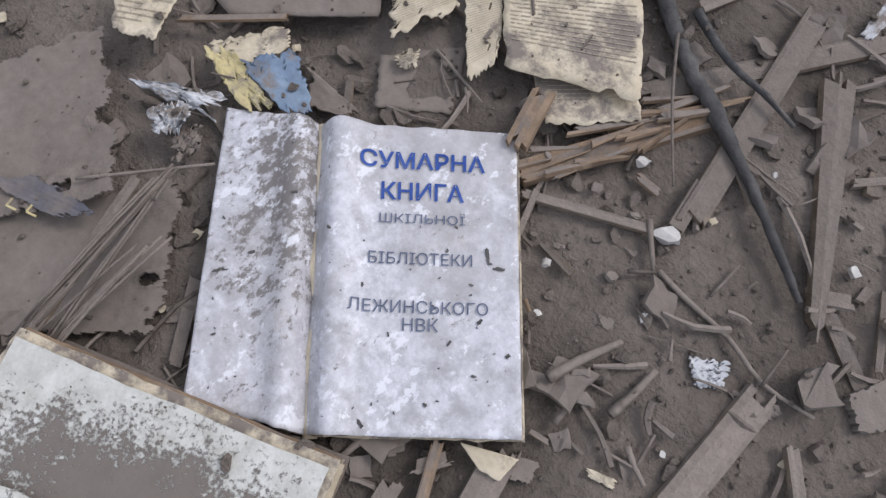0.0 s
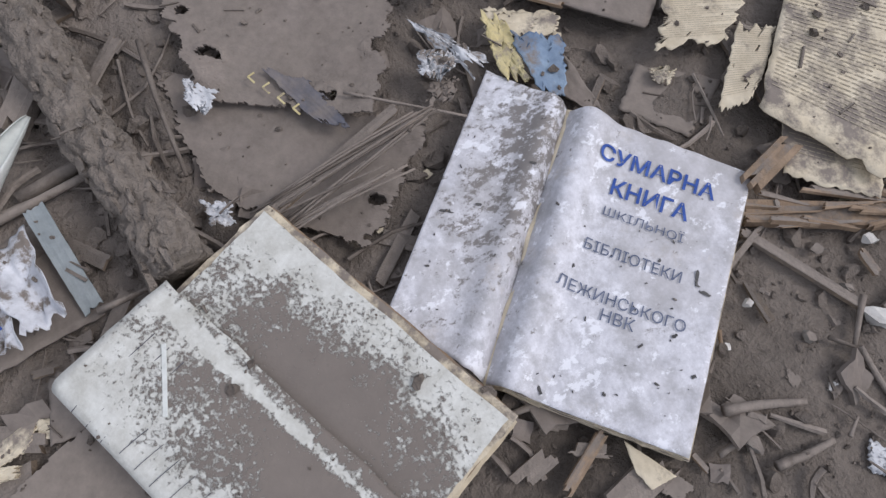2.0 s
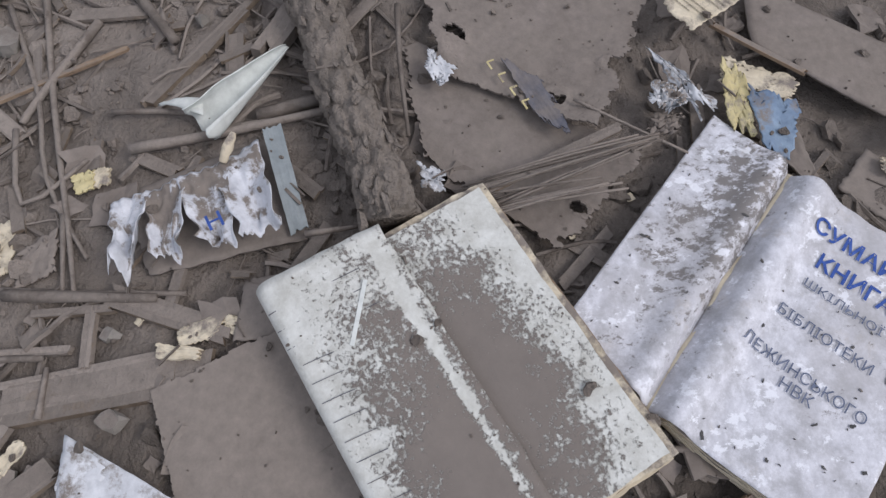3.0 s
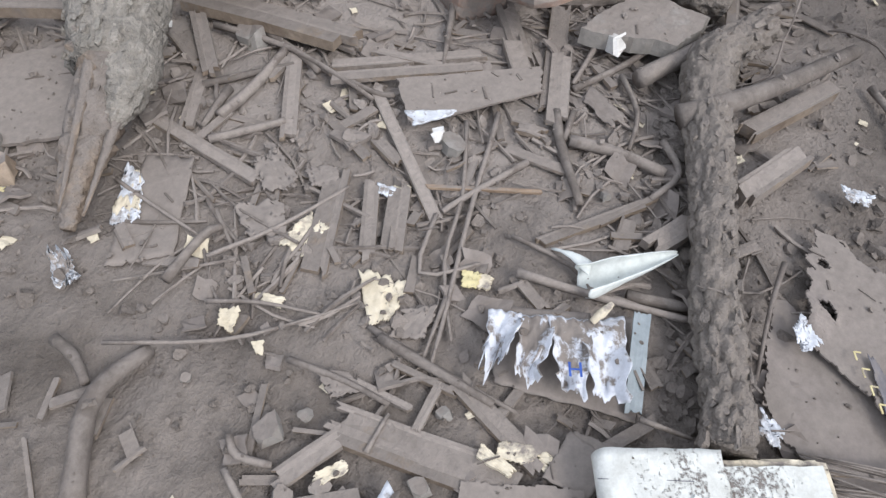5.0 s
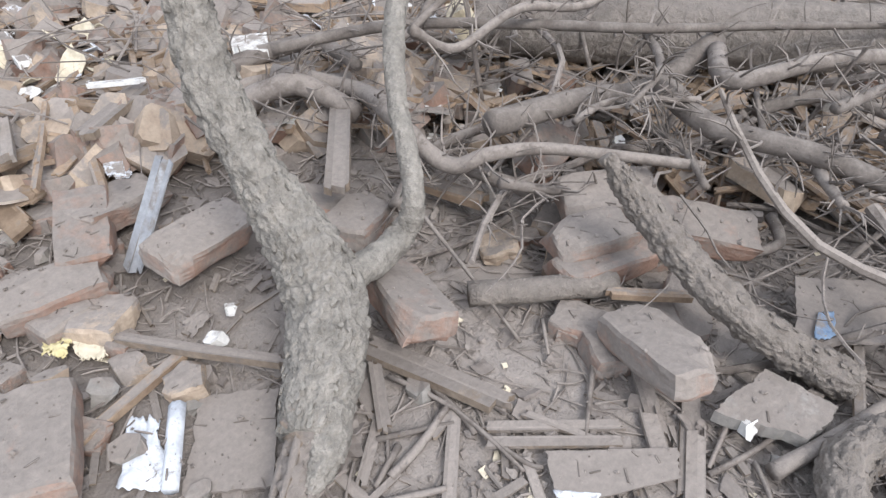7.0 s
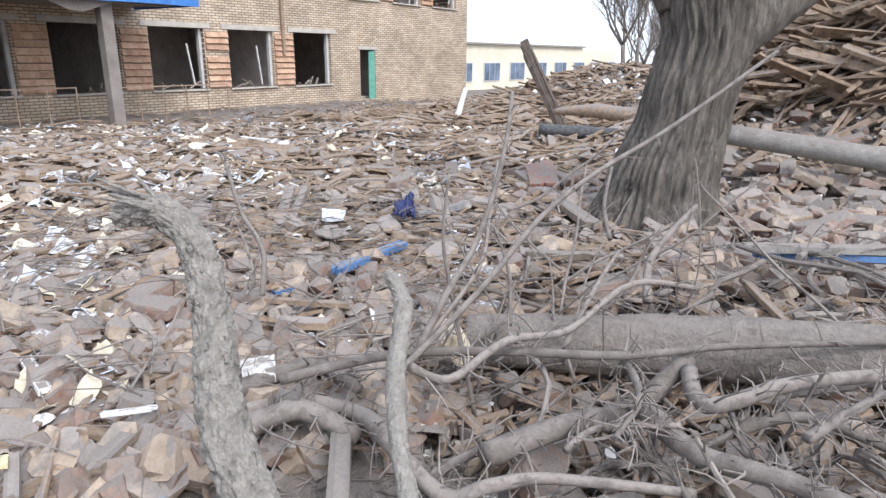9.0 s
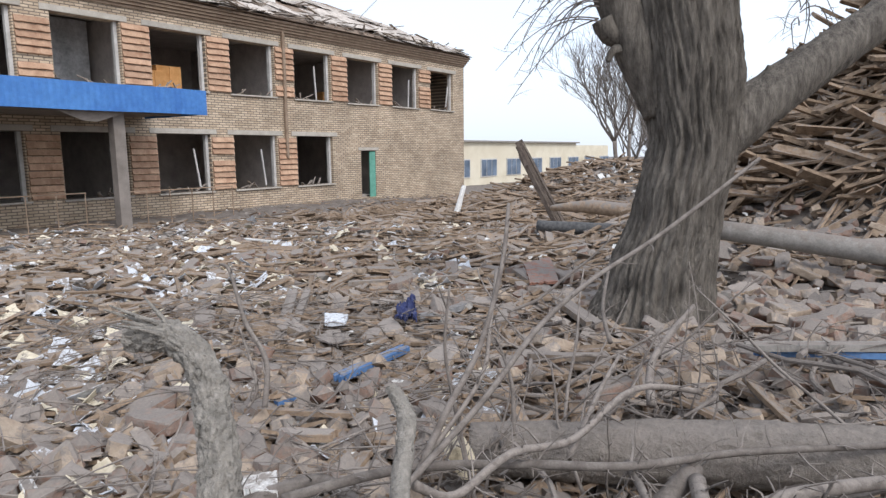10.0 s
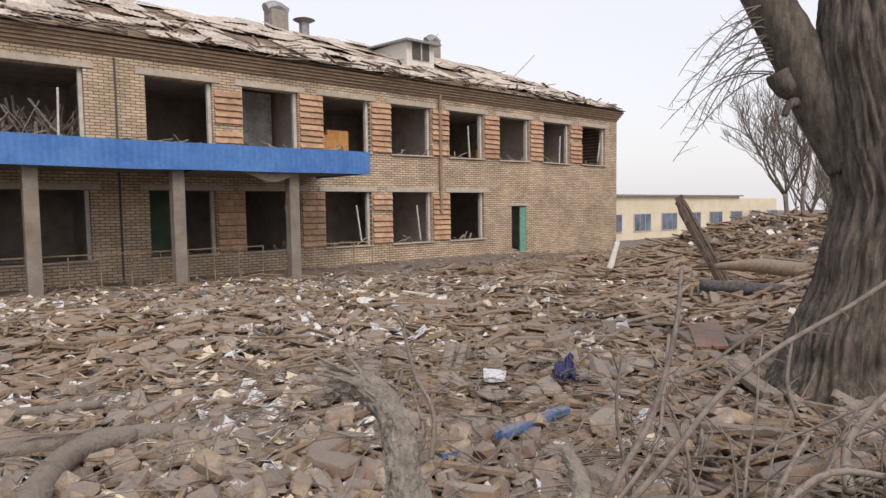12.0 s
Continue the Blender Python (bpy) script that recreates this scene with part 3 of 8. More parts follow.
def page_point(s, h, lift=0.0):
    """Place on the right-hand page: s from the spine outwards, h from the top down."""
    p = (ST * (1 - s) + TR * s) * (1 - h) + (SB * (1 - s) + BR * s) * h
    p.z += 0.014 * math.exp(-((s - 0.13) / 0.1) ** 2) - 0.012 * math.exp(-(s / 0.05) ** 2) + lift
    p.z += 0.0012 * noise.noise((s * 3, h * 4, 2.2)) + (0.004 * (h - 0.5) ** 2 if s > 0.5 else 0)
    return p


def left_point(s, h, lift=0.0):
    p = (ST * (1 - s) + TL * s) * (1 - h) + (SB * (1 - s) + BL * s) * h
    p.z += 0.010 * math.exp(-((s - 0.2) / 0.16) ** 2) - 0.012 * math.exp(-(s / 0.06) ** 2) + lift
    p.z += 0.002 * noise.noise((s * 3 + 7, h * 4, 2.2))
    return p


def leaf(soup, fn, drop, thick, grow=0.0, nu=22, nv=26, rag=0.006, seed=0):
    """A curved leaf of the ledger following fn, lying drop below its surface."""
    rows = []
    for j in range(nv + 1):
        for i in range(nu + 1):
            s, h = i / nu, j / nv
            if i == nu:
                s += grow + rag * noise.noise((h * 14, seed, 1))
            if j in (0, nv):
                h += (rag + grow * 0.4) * (-1 if j == 0 else 1) * (0.3 + noise.noise((s * 12, seed, 2 + j)))
            p = fn(s, h)
            p.z -= drop
            rows.append(p)
    b, k, row = len(soup.v), len(rows), nu + 1
    soup.v += rows + [p - Vector((0, 0, thick)) for p in rows]
    for j in range(nv):
        for i in range(nu):
            a = b + j * row + i
            soup.f.append((a, a + 1, a + 1 + row, a + row))
            soup.f.append((a + k, a + k + row, a + k + 1 + row, a + k + 1))
    rim = [i for i in range(row)] + [j * row + nu for j in range(1, nv + 1)] + [nv * row + i for i in reversed(range(nu))] + [j * row for j in reversed(range(1, nv))]
    for a, c in zip(rim, rim[1:] + rim[:1]):
        soup.f.append((b + c, b + a, b + a + k, b + c + k))


def ledger_material(name, dirt, streak_dir, stain=None):
    """Soiled page: pale paper, scuffed in short streaks, smudged grey, with dark earth in specks; stain is a blot with its own place."""
    m = material(name, (0.47, 0.47, 0.50), (0.71, 0.71, 0.75), scale=34, bump=0.25, bump_scale=90, dist=0.0010, vary=0.0, detail=0.8)
    n, l = m.node_tree.nodes, m.node_tree.links
    hsv = next(q for q in n if q.bl_idname == "ShaderNodeHueSaturation")
    bs = n["Principled BSDF"]
    co = n.new("ShaderNodeTexCoord")
    col = hsv.outputs[0]

    def layer(scale, stretch, rot, lo, hi, colour, amount, detail=10, rough=0.75):
        nonlocal col
        mp = n.new("ShaderNodeMapping")
        mp.inputs["Scale"].default_value, mp.inputs["Rotation"].default_value = stretch, (0, 0, rot)
        l.new(co.outputs["Object"], mp.inputs["Vector"])
        t = n.new("ShaderNodeTexNoise")
        t.inputs["Scale"].default_value, t.inputs["Detail"].default_value, t.inputs["Roughness"].default_value = scale, detail, rough
        l.new(mp.outputs[0], t.inputs["Vector"])
        fac = t.outputs["Fac"]
        if stain and amount > 0.9:
            at = n.new("ShaderNodeVectorMath")
            at.operation = "DISTANCE"
            mp2 = n.new("ShaderNodeMapping")
            mp2.vector_type = "TEXTURE"
            mp2.inputs["Location"].default_value, mp2.inputs["Rotation"].default_value, mp2.inputs["Scale"].default_value = (stain[0], stain[1], 0), (0, 0, streak_dir), (stain[2], stain[3], 1)
            l.new(co.outputs["Object"], mp2.inputs["Vector"])
            flat = n.new("ShaderNodeVectorMath")
            flat.operation = "MULTIPLY"
            flat.inputs[1].default_value = (1, 1, 0)
            l.new(mp2.outputs[0], flat.inputs[0])
            l.new(flat.outputs[0], at.inputs[0])
            g = n.new("ShaderNodeMapRange")
            g.inputs["From Min"].default_value, g.inputs["From Max"].default_value = 0.0, 1.6
            g.inputs["To Min"].default_value, g.inputs["To Max"].default_value = 0.17, 0.0
            l.new(at.outputs["Value"], g.inputs["Value"])
            ad = n.new("ShaderNodeMath")
            l.new(fac, ad.inputs[0])
            l.new(g.outputs[0], ad.inputs[1])
            fac = ad.outputs[0]
        r = n.new("ShaderNodeMapRange")
        r.inputs["From Min"].default_value, r.inputs["From Max"].default_value = lo, hi
        r.inputs["To Max"].default_value = amount
        l.new(fac, r.inputs["Value"])
        mx = n.new("ShaderNodeMix")
        mx.data_type = "RGBA"
        l.new(r.outputs[0], mx.inputs["Factor"])
        l.new(col, mx.inputs["A"])
        mx.inputs["B"].default_value = (*colour, 1)
        col = mx.outputs["Result"]
    layer(30, (1, 1, 1), 0, 0.46, 0.62, (0.33, 0.325, 0.33), 0.7)
    layer(9, (1, 1, 1), 0.7, 0.47, 0.68, (0.40, 0.385, 0.385), 0.6, 4, 0.6)
    layer(85, (1, 0.7, 1), -streak_dir, 0.57 - dirt, 0.64 - dirt, (0.20, 0.185, 0.175), 0.95)
    layer(48, (1, 0.8, 1), -streak_dir + 0.5, 0.57, 0.61, (0.80, 0.81, 0.85), 0.75, 12, 0.7)
    layer(16, (1, 1, 1), 0.3, 0.58, 0.72, (0.44, 0.38, 0.31), 0.5)
    l.new(col, bs.inputs["Base Color"])
    return m


def build_ledger():
    spine = math.atan2(ST.y - SB.y, ST.x - SB.x)
    PAGE = ledger_material("ledger_page", -0.035, spine)
    PAGE_DIRTY = ledger_material("ledger_page_stained", 0.0, spine, (0.150, 0.0, 0.13, 0.050))
    book = holder("ledger_book", (0.06, -0.13, 0.0), "open water-stained school library ledger with blue title lettering", "book")
    s = Soup()
    leaf(s, page_point, 0.0, 0.0005, nu=44, nv=60, rag=0.004, seed=1)
    s.part("title_page", PAGE, book, "soiled white title page", True)
    for i in range(5):
        s = Soup()
        leaf(s, page_point, 0.003 + 0.0045 * i, 0.0030, 0.008 + 0.012 * ((i * 7) % 4) / 4, seed=i + 5, nu=10, nv=12)
        s.part("leaf", CREAM, book, "yellowed inner leaves")
    s = Soup()
    leaf(s, left_point, 0.0, 0.0012, nu=44, nv=60, rag=0.004, seed=2)
    s.part("facing_page", PAGE_DIRTY, book, "grey stained facing page", True)
    s = Soup()
    leaf(s, left_point, 0.006, 0.004, 0.01, seed=3, nu=10, nv=12)
    s.part("cover", CARD, book, "dusty grey back cover")
    s = Soup()
    a, b = page_point(0.015, -0.01), page_point(0.015, 1.0)
    line = [a.lerp(b, t / 8) + Vector((0.004 * math.sin(t * 2.1), 0.003 * math.cos(t * 3.0), -0.006)) for t in range(9)]
    s.tube(line, [0.006] * 9, 7, 0.3, 2)
    s.part("spine_fold", CREAM, book, "torn tan spine fold", True)
    for text, sc, h, wf, hf, mat, bold in (("СУМАРНА", 0.53, 0.128, 0.62, 0.062, INK_BLUE, 0.02), ("КНИГА", 0.53, 0.237, 0.41, 0.062, INK_BLUE, 0.02),
                                           ("ШКІЛЬНОЇ", 0.53, 0.327, 0.42, 0.040, INK_GREY, 0.0), ("БІБЛІОТЕКИ", 0.525, 0.465, 0.50, 0.040, INK_GREY, 0.0),
                                           ("ЛЕЖИНСЬКОГО", 0.52, 0.620, 0.66, 0.040, INK_GREY, 0.0), ("НВК", 0.53, 0.675, 0.17, 0.040, INK_GREY, 0.0)):
        me = letters(text, wf, hf, mat, bold)
        co = np.empty(len(me.vertices) * 3)
        me.vertices.foreach_get("co", co)
        co = co.reshape(-1, 3)
        o = book.location
        for i in range(len(co)):
            co[i] = page_point(sc + co[i, 0], h - co[i, 1], 0.0018) - o
        me.vertices.foreach_set("co", co.ravel())
        ob = new("lettering", me)
        ob.parent = book
    rng = random.Random(4)
    for i in range(60):
        s = Soup()
        p = page_point(rng.uniform(0.03, 0.97), rng.uniform(0.35, 0.97), 0.001) if i < 40 else left_point(rng.uniform(0.1, 0.95), rng.uniform(0.05, 0.95), 0.001)
        r = min(0.0010 / max(rng.random(), 0.08) ** 0.7, 0.0045)
        s.chunk(p, (r * rng.uniform(1, 3.2), r, 0.0012), turn(rng, 0.1), i, 0.7, 0.6)
        s.part("dirt_fleck", CHAR, book, "dark dirt fleck")
    return book


build_ledger()


# ---- the cream covered book ----
def cover_material(name, cx, cy, sx, sy, reach, strip=None):
    """Cream cover under a ragged layer of earth: the layer lies round (cx, cy) and breaks up into specks at its rim."""
    m = bpy.data.materials.new(name)
    m.use_nodes = True
    n, l = m.node_tree.nodes, m.node_tree.links
    co = n.new("ShaderNodeTexCoord")

    def noise_of(scale, detail, rough):
        t = n.new("ShaderNodeTexNoise")
        t.inputs["Scale"].default_value, t.inputs["Detail"].default_value, t.inputs["Roughness"].default_value = scale, detail, rough
        l.new(co.outputs["Object"], t.inputs["Vector"])
        return t.outputs["Fac"]

    def math_of(op, a, b, c=None):
        t = n.new("ShaderNodeMath")
        t.operation = op
        for i, q in enumerate((a, b, c)):
            if q is None:
                continue
            if isinstance(q, (int, float)):
                t.inputs[i].default_value = q
            else:
                l.new(q, t.inputs[i])
        return t.outputs[0]
    mp = n.new("ShaderNodeMapping")
    mp.inputs["Location"].default_value = (-cx * sx, -cy * sy, 0)
    mp.inputs["Scale"].default_value = (sx, sy, 0)
    l.new(co.outputs["Object"], mp.inputs["Vector"])
    far = n.new("ShaderNodeVectorMath")
    far.operation = "LENGTH"
    l.new(mp.outputs[0], far.inputs[0])
    speck, blot = noise_of(210, 5, 0.75), noise_of(24, 9, 0.75)
    v = math_of("SUBTRACT", reach, far.outputs["Value"])
    v = math_of("MULTIPLY_ADD", math_of("SUBTRACT", blot, 0.5), 2.6, v)
    v = math_of("MULTIPLY_ADD", math_of("SUBTRACT", speck, 0.5), 3.4, v)
    if strip is not None:
        sep = n.new("ShaderNodeSeparateXYZ")
        l.new(co.outputs["Object"], sep.inputs[0])
        off = math_of("ABSOLUTE", math_of("SUBTRACT", sep.outputs["Y"], strip), 0)
        v = math_of("SUBTRACT", v, math_of("MULTIPLY", math_of("MAXIMUM", math_of("SUBTRACT", 1.0, math_of("MULTIPLY", off, 110)), 0), 1.15))
    r = n.new("ShaderNodeMapRange")
    r.inputs["From Min"].default_value, r.inputs["From Max"].default_value = -0.20, 0.20
    l.new(v, r.inputs["Value"])
    earth = n.new("ShaderNodeValToRGB")
    earth.color_ramp.elements[0].color, earth.color_ramp.elements[1].color = (0.150, 0.128, 0.112, 1), (0.215, 0.186, 0.162, 1)
    l.new(noise_of(50, 6, 0.7), earth.inputs["Fac"])
    clean = n.new("ShaderNodeValToRGB")
    clean.color_ramp.elements[0].position, clean.color_ramp.elements[1].position = 0.35, 0.65
    clean.color_ramp.elements[0].color, clean.color_ramp.elements[1].color = (0.45, 0.445, 0.40, 1), (0.67, 0.675, 0.635, 1)
    l.new(noise_of(34, 8, 0.75), clean.inputs["Fac"])
    mx = n.new("ShaderNodeMix")
    mx.data_type = "RGBA"
    l.new(r.outputs[0], mx.inputs["Factor"])
    l.new(clean.outputs[0], mx.inputs["A"])
    l.new(earth.outputs[0], mx.inputs["B"])
    bs = n["Principled BSDF"]
    l.new(mx.outputs["Result"], bs.inputs["Base Color"])
    bs.inputs["Roughness"].default_value = 0.85
    bp = n.new("ShaderNodeBump")
    bp.inputs["Strength"].default_value, bp.inputs["Distance"].default_value = 0.7, 0.0016
    l.new(math_of("ADD", r.outputs[0], math_of("MULTIPLY", speck, 0.6)), bp.inputs["Height"])
    l.new(bp.outputs[0], bs.inputs["Normal"])
    return m


def build_cream_book():
    low_mat = cover_material("dusty_cream_cover", 0.165, -0.090, 8.0, 17.0, 1.05)
    top_mat = cover_material("dusty_cream_flap", 0.230, -0.140, 6.0, 19.0, 1.05, -0.120)
    ux, uy = -0.861, -0.508
    yaw = math.degrees(math.atan2(uy, ux))
    base = holder("cream_book", (0.215, 0.146, 0.0), "battered cream covered book under a layer of grey dust", "book")
    base.matrix_basis = pose(0.215, 0.146, 0.0, 0, 0, yaw)

    def slab_part(name, x0, x1, y0, y1, z0, z1, th, mat, label, rag=0.01, warp=0.008, seed=1, n=16):
        s = Soup()
        s.slab([(x0, y1, z1), (x1, y1, z1), (x1, y0, z0), (x0, y0, z0)], th, n, n, rag, warp, seed)
        ob = new(name, s.mesh(name, mat))
        ob.parent = base
        ob["label"] = label
        return ob
    # local x runs down the book, local y to minus the width
    for k in range(6):
        g = 0.004 * math.sin(k * 2.3)
        slab_part("page_layer", -0.008 + g, 0.303 - g * 0.5, -0.198, 0.010 + 0.7 * g, 0.050 - 0.0055 * k, 0.050 - 0.0055 * k, 0.0046, RAW if k % 2 else CREAM, "stained tan page edges", 0.012, 0.006, 3 + k, 30)
    slab_part("back_cover", -0.002, 0.304, -0.205, 0.014, 0.016, 0.016, 0.003, CARD, "grey back cover", 0.012, 0.008, 5, 24)
    slab_part("lower_cover", 0.0, 0.298, -0.20, 0.002, 0.056, 0.056, 0.003, low_mat, "cream cover with brown dust", 0.010, 0.006, 7, 32)
    # the flap: a bowed sheet that turns under in a round fold along its outer edge
    s = Soup()
    n, m = 40, 34
    for j in range(m + 1):
        w = j / m
        for i in range(n + 1):
            u = i / n
            x = -0.014 + 0.328 * u + 0.004 * noise.noise((w * 5, i == 0, 3)) * (i in (0, n))
            if w < 0.72:
                y = -0.104 - 0.118 * (w / 0.72) + 0.003 * noise.noise((u * 9, 0, 7)) * (1 - w)
                z = 0.0625 + 0.0075 * math.sin(w / 0.72 * math.pi * 0.75)
            else:
                a = (w - 0.72) / 0.28 * math.pi * 1.05
                y = -0.222 - 0.011 * math.sin(a)
                z = 0.0568 + 0.011 * math.cos(a)
            s.v.append(Vector((x, y, z + 0.0018 * noise.noise((u * 4, w * 4, 1)) + 0.0006 * noise.noise((u * 14, w * 10, 5)))))
    for j in range(m):
        for i in range(n):
            q = j * (n + 1) + i
            s.f.append((q, q + n + 1, q + n + 2, q + 1))
    flap = new("upper_cover", s.mesh("upper_cover", top_mat, True))
    flap.parent = base
    flap["label"] = "folded cream cover flap with a rounded fold"
    flap.modifiers.new("thickness", "SOLIDIFY").thickness = -0.0018
    s = Soup()
    s.plank((0.033, -0.143, 0.0720), (0.081, -0.183, 0.0724), 0.0042, 0.0007, 0, 4, 1, 0.2)
    tape = new("tape_strip", s.mesh("tape_strip", FLAKEWHITE))
    tape.parent = base
    tape["label"] = "narrow white paper strip stuck on the cover"
    for i in range(15):
        s = Soup()
        x = 0.012 + 0.019 * i
        long = 0.034 if i > 2 else 0.09
        s.tube([(x, -0.2335, 0.0595), (x + 0.003, -0.226, 0.0688), (x + 0.005, -0.232 + long * 0.6, 0.0708), (x + 0.007, -0.232 + long, 0.0712)], [0.0004] * 4, 4, 0, 3)
        ob = new("crease", s.mesh("crease", DARKCARD))
        ob.parent = base
        ob["label"] = "thin dark ruled line"
    return base


build_cream_book()


# ---- the cream text pages ----
def text_page(c, lines, name, label, rag=0.05, first=0.06, last=0.85, margin=(0.06, 0.95), warp=0.012):
    c = [Vector(p) for p in c]
    s = Soup()
    s.slab(c, 0.0012, 20, 20, rag, 0.0, next(SEEDS))
    ob = s.thing(name, CREAM, label, "paper", "loose pages", smooth=True)
    rng = random.Random(len(lines) if isinstance(lines, str) else lines)
    s = Soup()
    nrm = Vector((0, 0, 0.0009))

    def at(u, w):
        return (c[0] * (1 - u) + c[1] * u) * (1 - w) + (c[3] * (1 - u) + c[2] * u) * w + nrm
    for i in range(lines):
        w = first + (last - first) * i / lines
        u = margin[0] + (0.05 if rng.random() < 0.2 else 0)
        end = margin[1] if rng.random() < 0.8 else rng.uniform(0.4, 0.9)
        while u < end:
            e = min(u + rng.uniform(0.03, 0.1), end)
            hgt = 0.20 * (last - first) / lines
            q = [at(u, w), at(e, w), at(e, w + hgt), at(u, w + hgt)]
            b = len(s.v)
            s.v += q
            s.f.append((b, b + 3, b + 2, b + 1) if (q[1] - q[0]).cross(q[3] - q[0]).z < 0 else (b, b + 1, b + 2, b + 3))
            u = e + 0.012
    s.part("print_line", PRINT, ob, "faded unreadable print lines")["kind"] = "stuff"
    return ob


text_page([(0.340, -0.501, 0.035), (0.248, -0.643, 0.035), (0.050, -0.449, 0.035), (0.170, -0.368, 0.035)], 34, 'loose_page', 'cream book page with small faded print, torn bottom edge')
text_page([(0.262, -0.453, 0.022), (0.164, -0.564, 0.022), (0.038, -0.442, 0.022), (0.096, -0.362, 0.022)], 20, 'loose_page', 'lower cream book page under another, torn edge', first=0.3)
text_page([(0.282, -0.405, 0.030), (0.259, -0.446, 0.030), (0.180, -0.371, 0.030), (0.181, -0.327, 0.030)], 30, 'loose_page', 'narrow torn cream page with faded print', rag=0.15)
text_page([(0.355, -0.351, 0.030), (0.325, -0.451, 0.030), (0.255, -0.379, 0.030), (0.274, -0.299, 0.030)], 24, 'loose_page', 'crumpled cream page with faded print', rag=0.15)
text_page([(0.516, -0.120, 0.050), (0.456, -0.172, 0.050), (0.409, -0.103, 0.050), (0.449, -0.072, 0.050)], 9, 'loose_page', 'small torn white page with print', rag=0.08)

# round the ledger: sticks and slats on bare soil
stick([(0.160, -0.584, 0.020), (0.063, -0.530, 0.020), (0.008, -0.512, 0.020), (-0.078, -0.478, 0.020), (-0.187, -0.426, 0.020)], [0.0100, 0.0078, 0.0085, 0.0052, 0.0032], CHAR, lump=0.4, sides=12, steps=8, name='charred_stick', label='charred dark grey stick lying on soil', category='stick', group='sticks on the ground')
stick([(0.099, -0.581, 0.025), (0.034, -0.561, 0.025), (-0.014, -0.561, 0.025), (-0.060, -0.556, 0.025)], [0.0055, 0.0043, 0.0033, 0.0023], CHAR, name='charred_stick', label='charred dark grey stick lying on soil', category='stick', group='sticks on the ground')
stick([(0.090, -0.540, 0.030), (0.036, -0.478, 0.030), (-0.032, -0.412, 0.030)], [0.0021, 0.0016, 0.0011], TWIG)
board((0.016, -0.686, 0.006), (-0.068, -0.406, 0.006), 0.0283, 0.0100, WOOD)
board((-0.052, -0.644, 0.006), (-0.217, -0.418, 0.006), 0.0349, 0.0100, WOOD, taper=0.4)
board((-0.050, -0.725, 0.002), (0.069, -0.474, 0.002), 0.0256, 0.0060, WOOD)
board((0.075, -0.316, 0.003), (0.003, -0.507, 0.003), 0.0269, 0.0120, RAW, label='broken raw timber with torn tan fibres')
rng = random.Random(61)
for k in range(16):
    u, v = rng.random(), rng.uniform(-0.022, 0.030)
    q = Vector((0.075, -0.316, 0.010)).lerp(Vector((0.003, -0.507, 0.010)), u) + Vector((v * 0.9, -v * 0.35, rng.uniform(0, 0.010)))
    d = Vector((-0.072, -0.191, rng.uniform(-0.02, 0.02))).normalized() * rng.uniform(0.018, 0.05) + Vector((rng.uniform(-0.008, 0.008), 0, 0))
    board(q - d, q + d, rng.uniform(0.004, 0.012), rng.uniform(0.003, 0.007), RAW, label="torn tan fibre of rotten timber on soil", roll=rng.uniform(-0.5, 0.5), taper=0.4, splinter=0.5)
board((0.058, -0.301, 0.006), (-0.049, -0.374, 0.006), 0.0101, 0.0060, WOOD)
board((0.124, -0.381, 0.020), (0.098, -0.324, 0.020), 0.0242, 0.0120, RAW, label='short splintered stub of raw timber')
stick([(-0.084, -0.349, 0.012), (-0.120, -0.350, 0.012), (-0.171, -0.354, 0.012), (-0.218, -0.348, 0.012), (-0.267, -0.361, 0.012)], [0.0035, 0.0031, 0.0027, 0.0023, 0.0020], TWIG)
stick([(-0.041, -0.379, 0.012), (-0.081, -0.345, 0.012)], [0.0036, 0.0021], TWIG)
stick([(-0.066, -0.326, 0.012), (-0.094, -0.358, 0.012)], [0.0024, 0.0015], TWIG)
stick([(-0.217, -0.344, 0.020), (-0.210, -0.385, 0.020)], [0.0018, 0.0011], TWIG)
stick([(-0.095, -0.200, 0.012), (-0.101, -0.236, 0.012), (-0.112, -0.275, 0.012)], [0.0056, 0.0045, 0.0034], TWIG, name='stick', label='dusty broken stick lying on soil', category='stick', group='sticks on the ground')
stick([(-0.153, -0.222, 0.012), (-0.153, -0.250, 0.012), (-0.150, -0.281, 0.012)], [0.0050, 0.0041, 0.0031], TWIG, name='stick', label='dusty broken stick lying on soil', category='stick', group='sticks on the ground')
stick([(-0.128, -0.178, 0.012), (-0.122, -0.210, 0.012)], [0.0033, 0.0020], TWIG)
stick([(-0.182, -0.215, 0.012), (-0.200, -0.208, 0.012), (-0.215, -0.204, 0.012)], [0.0035, 0.0027, 0.0020], TWIG)
stick([(-0.200, -0.208, 0.012), (-0.190, -0.241, 0.012)], [0.0024, 0.0015], TWIG)
stick([(-0.173, -0.197, 0.012), (-0.200, -0.208, 0.012)], [0.0022, 0.0013], TWIG)
board((-0.226, -0.342, 0.004), (-0.245, -0.185, 0.004), 0.0308, 0.0100, WOOD)
board((-0.271, -0.328, 0.006), (-0.323, -0.284, 0.006), 0.0117, 0.0080, WOOD)
board((-0.139, -0.565, 0.006), (-0.170, -0.611, 0.006), 0.0091, 0.0080, WOOD)
stick([(-0.104, -0.649, 0.012), (-0.093, -0.609, 0.012), (-0.096, -0.597, 0.012)], [0.0029, 0.0023, 0.0017], TWIG)
board((0.027, -0.268, 0.006), (0.052, -0.314, 0.006), 0.0067, 0.0080, WOOD)
stick([(-0.132, -0.370, 0.012), (-0.128, -0.414, 0.012)], [0.0019, 0.0011], TWIG)
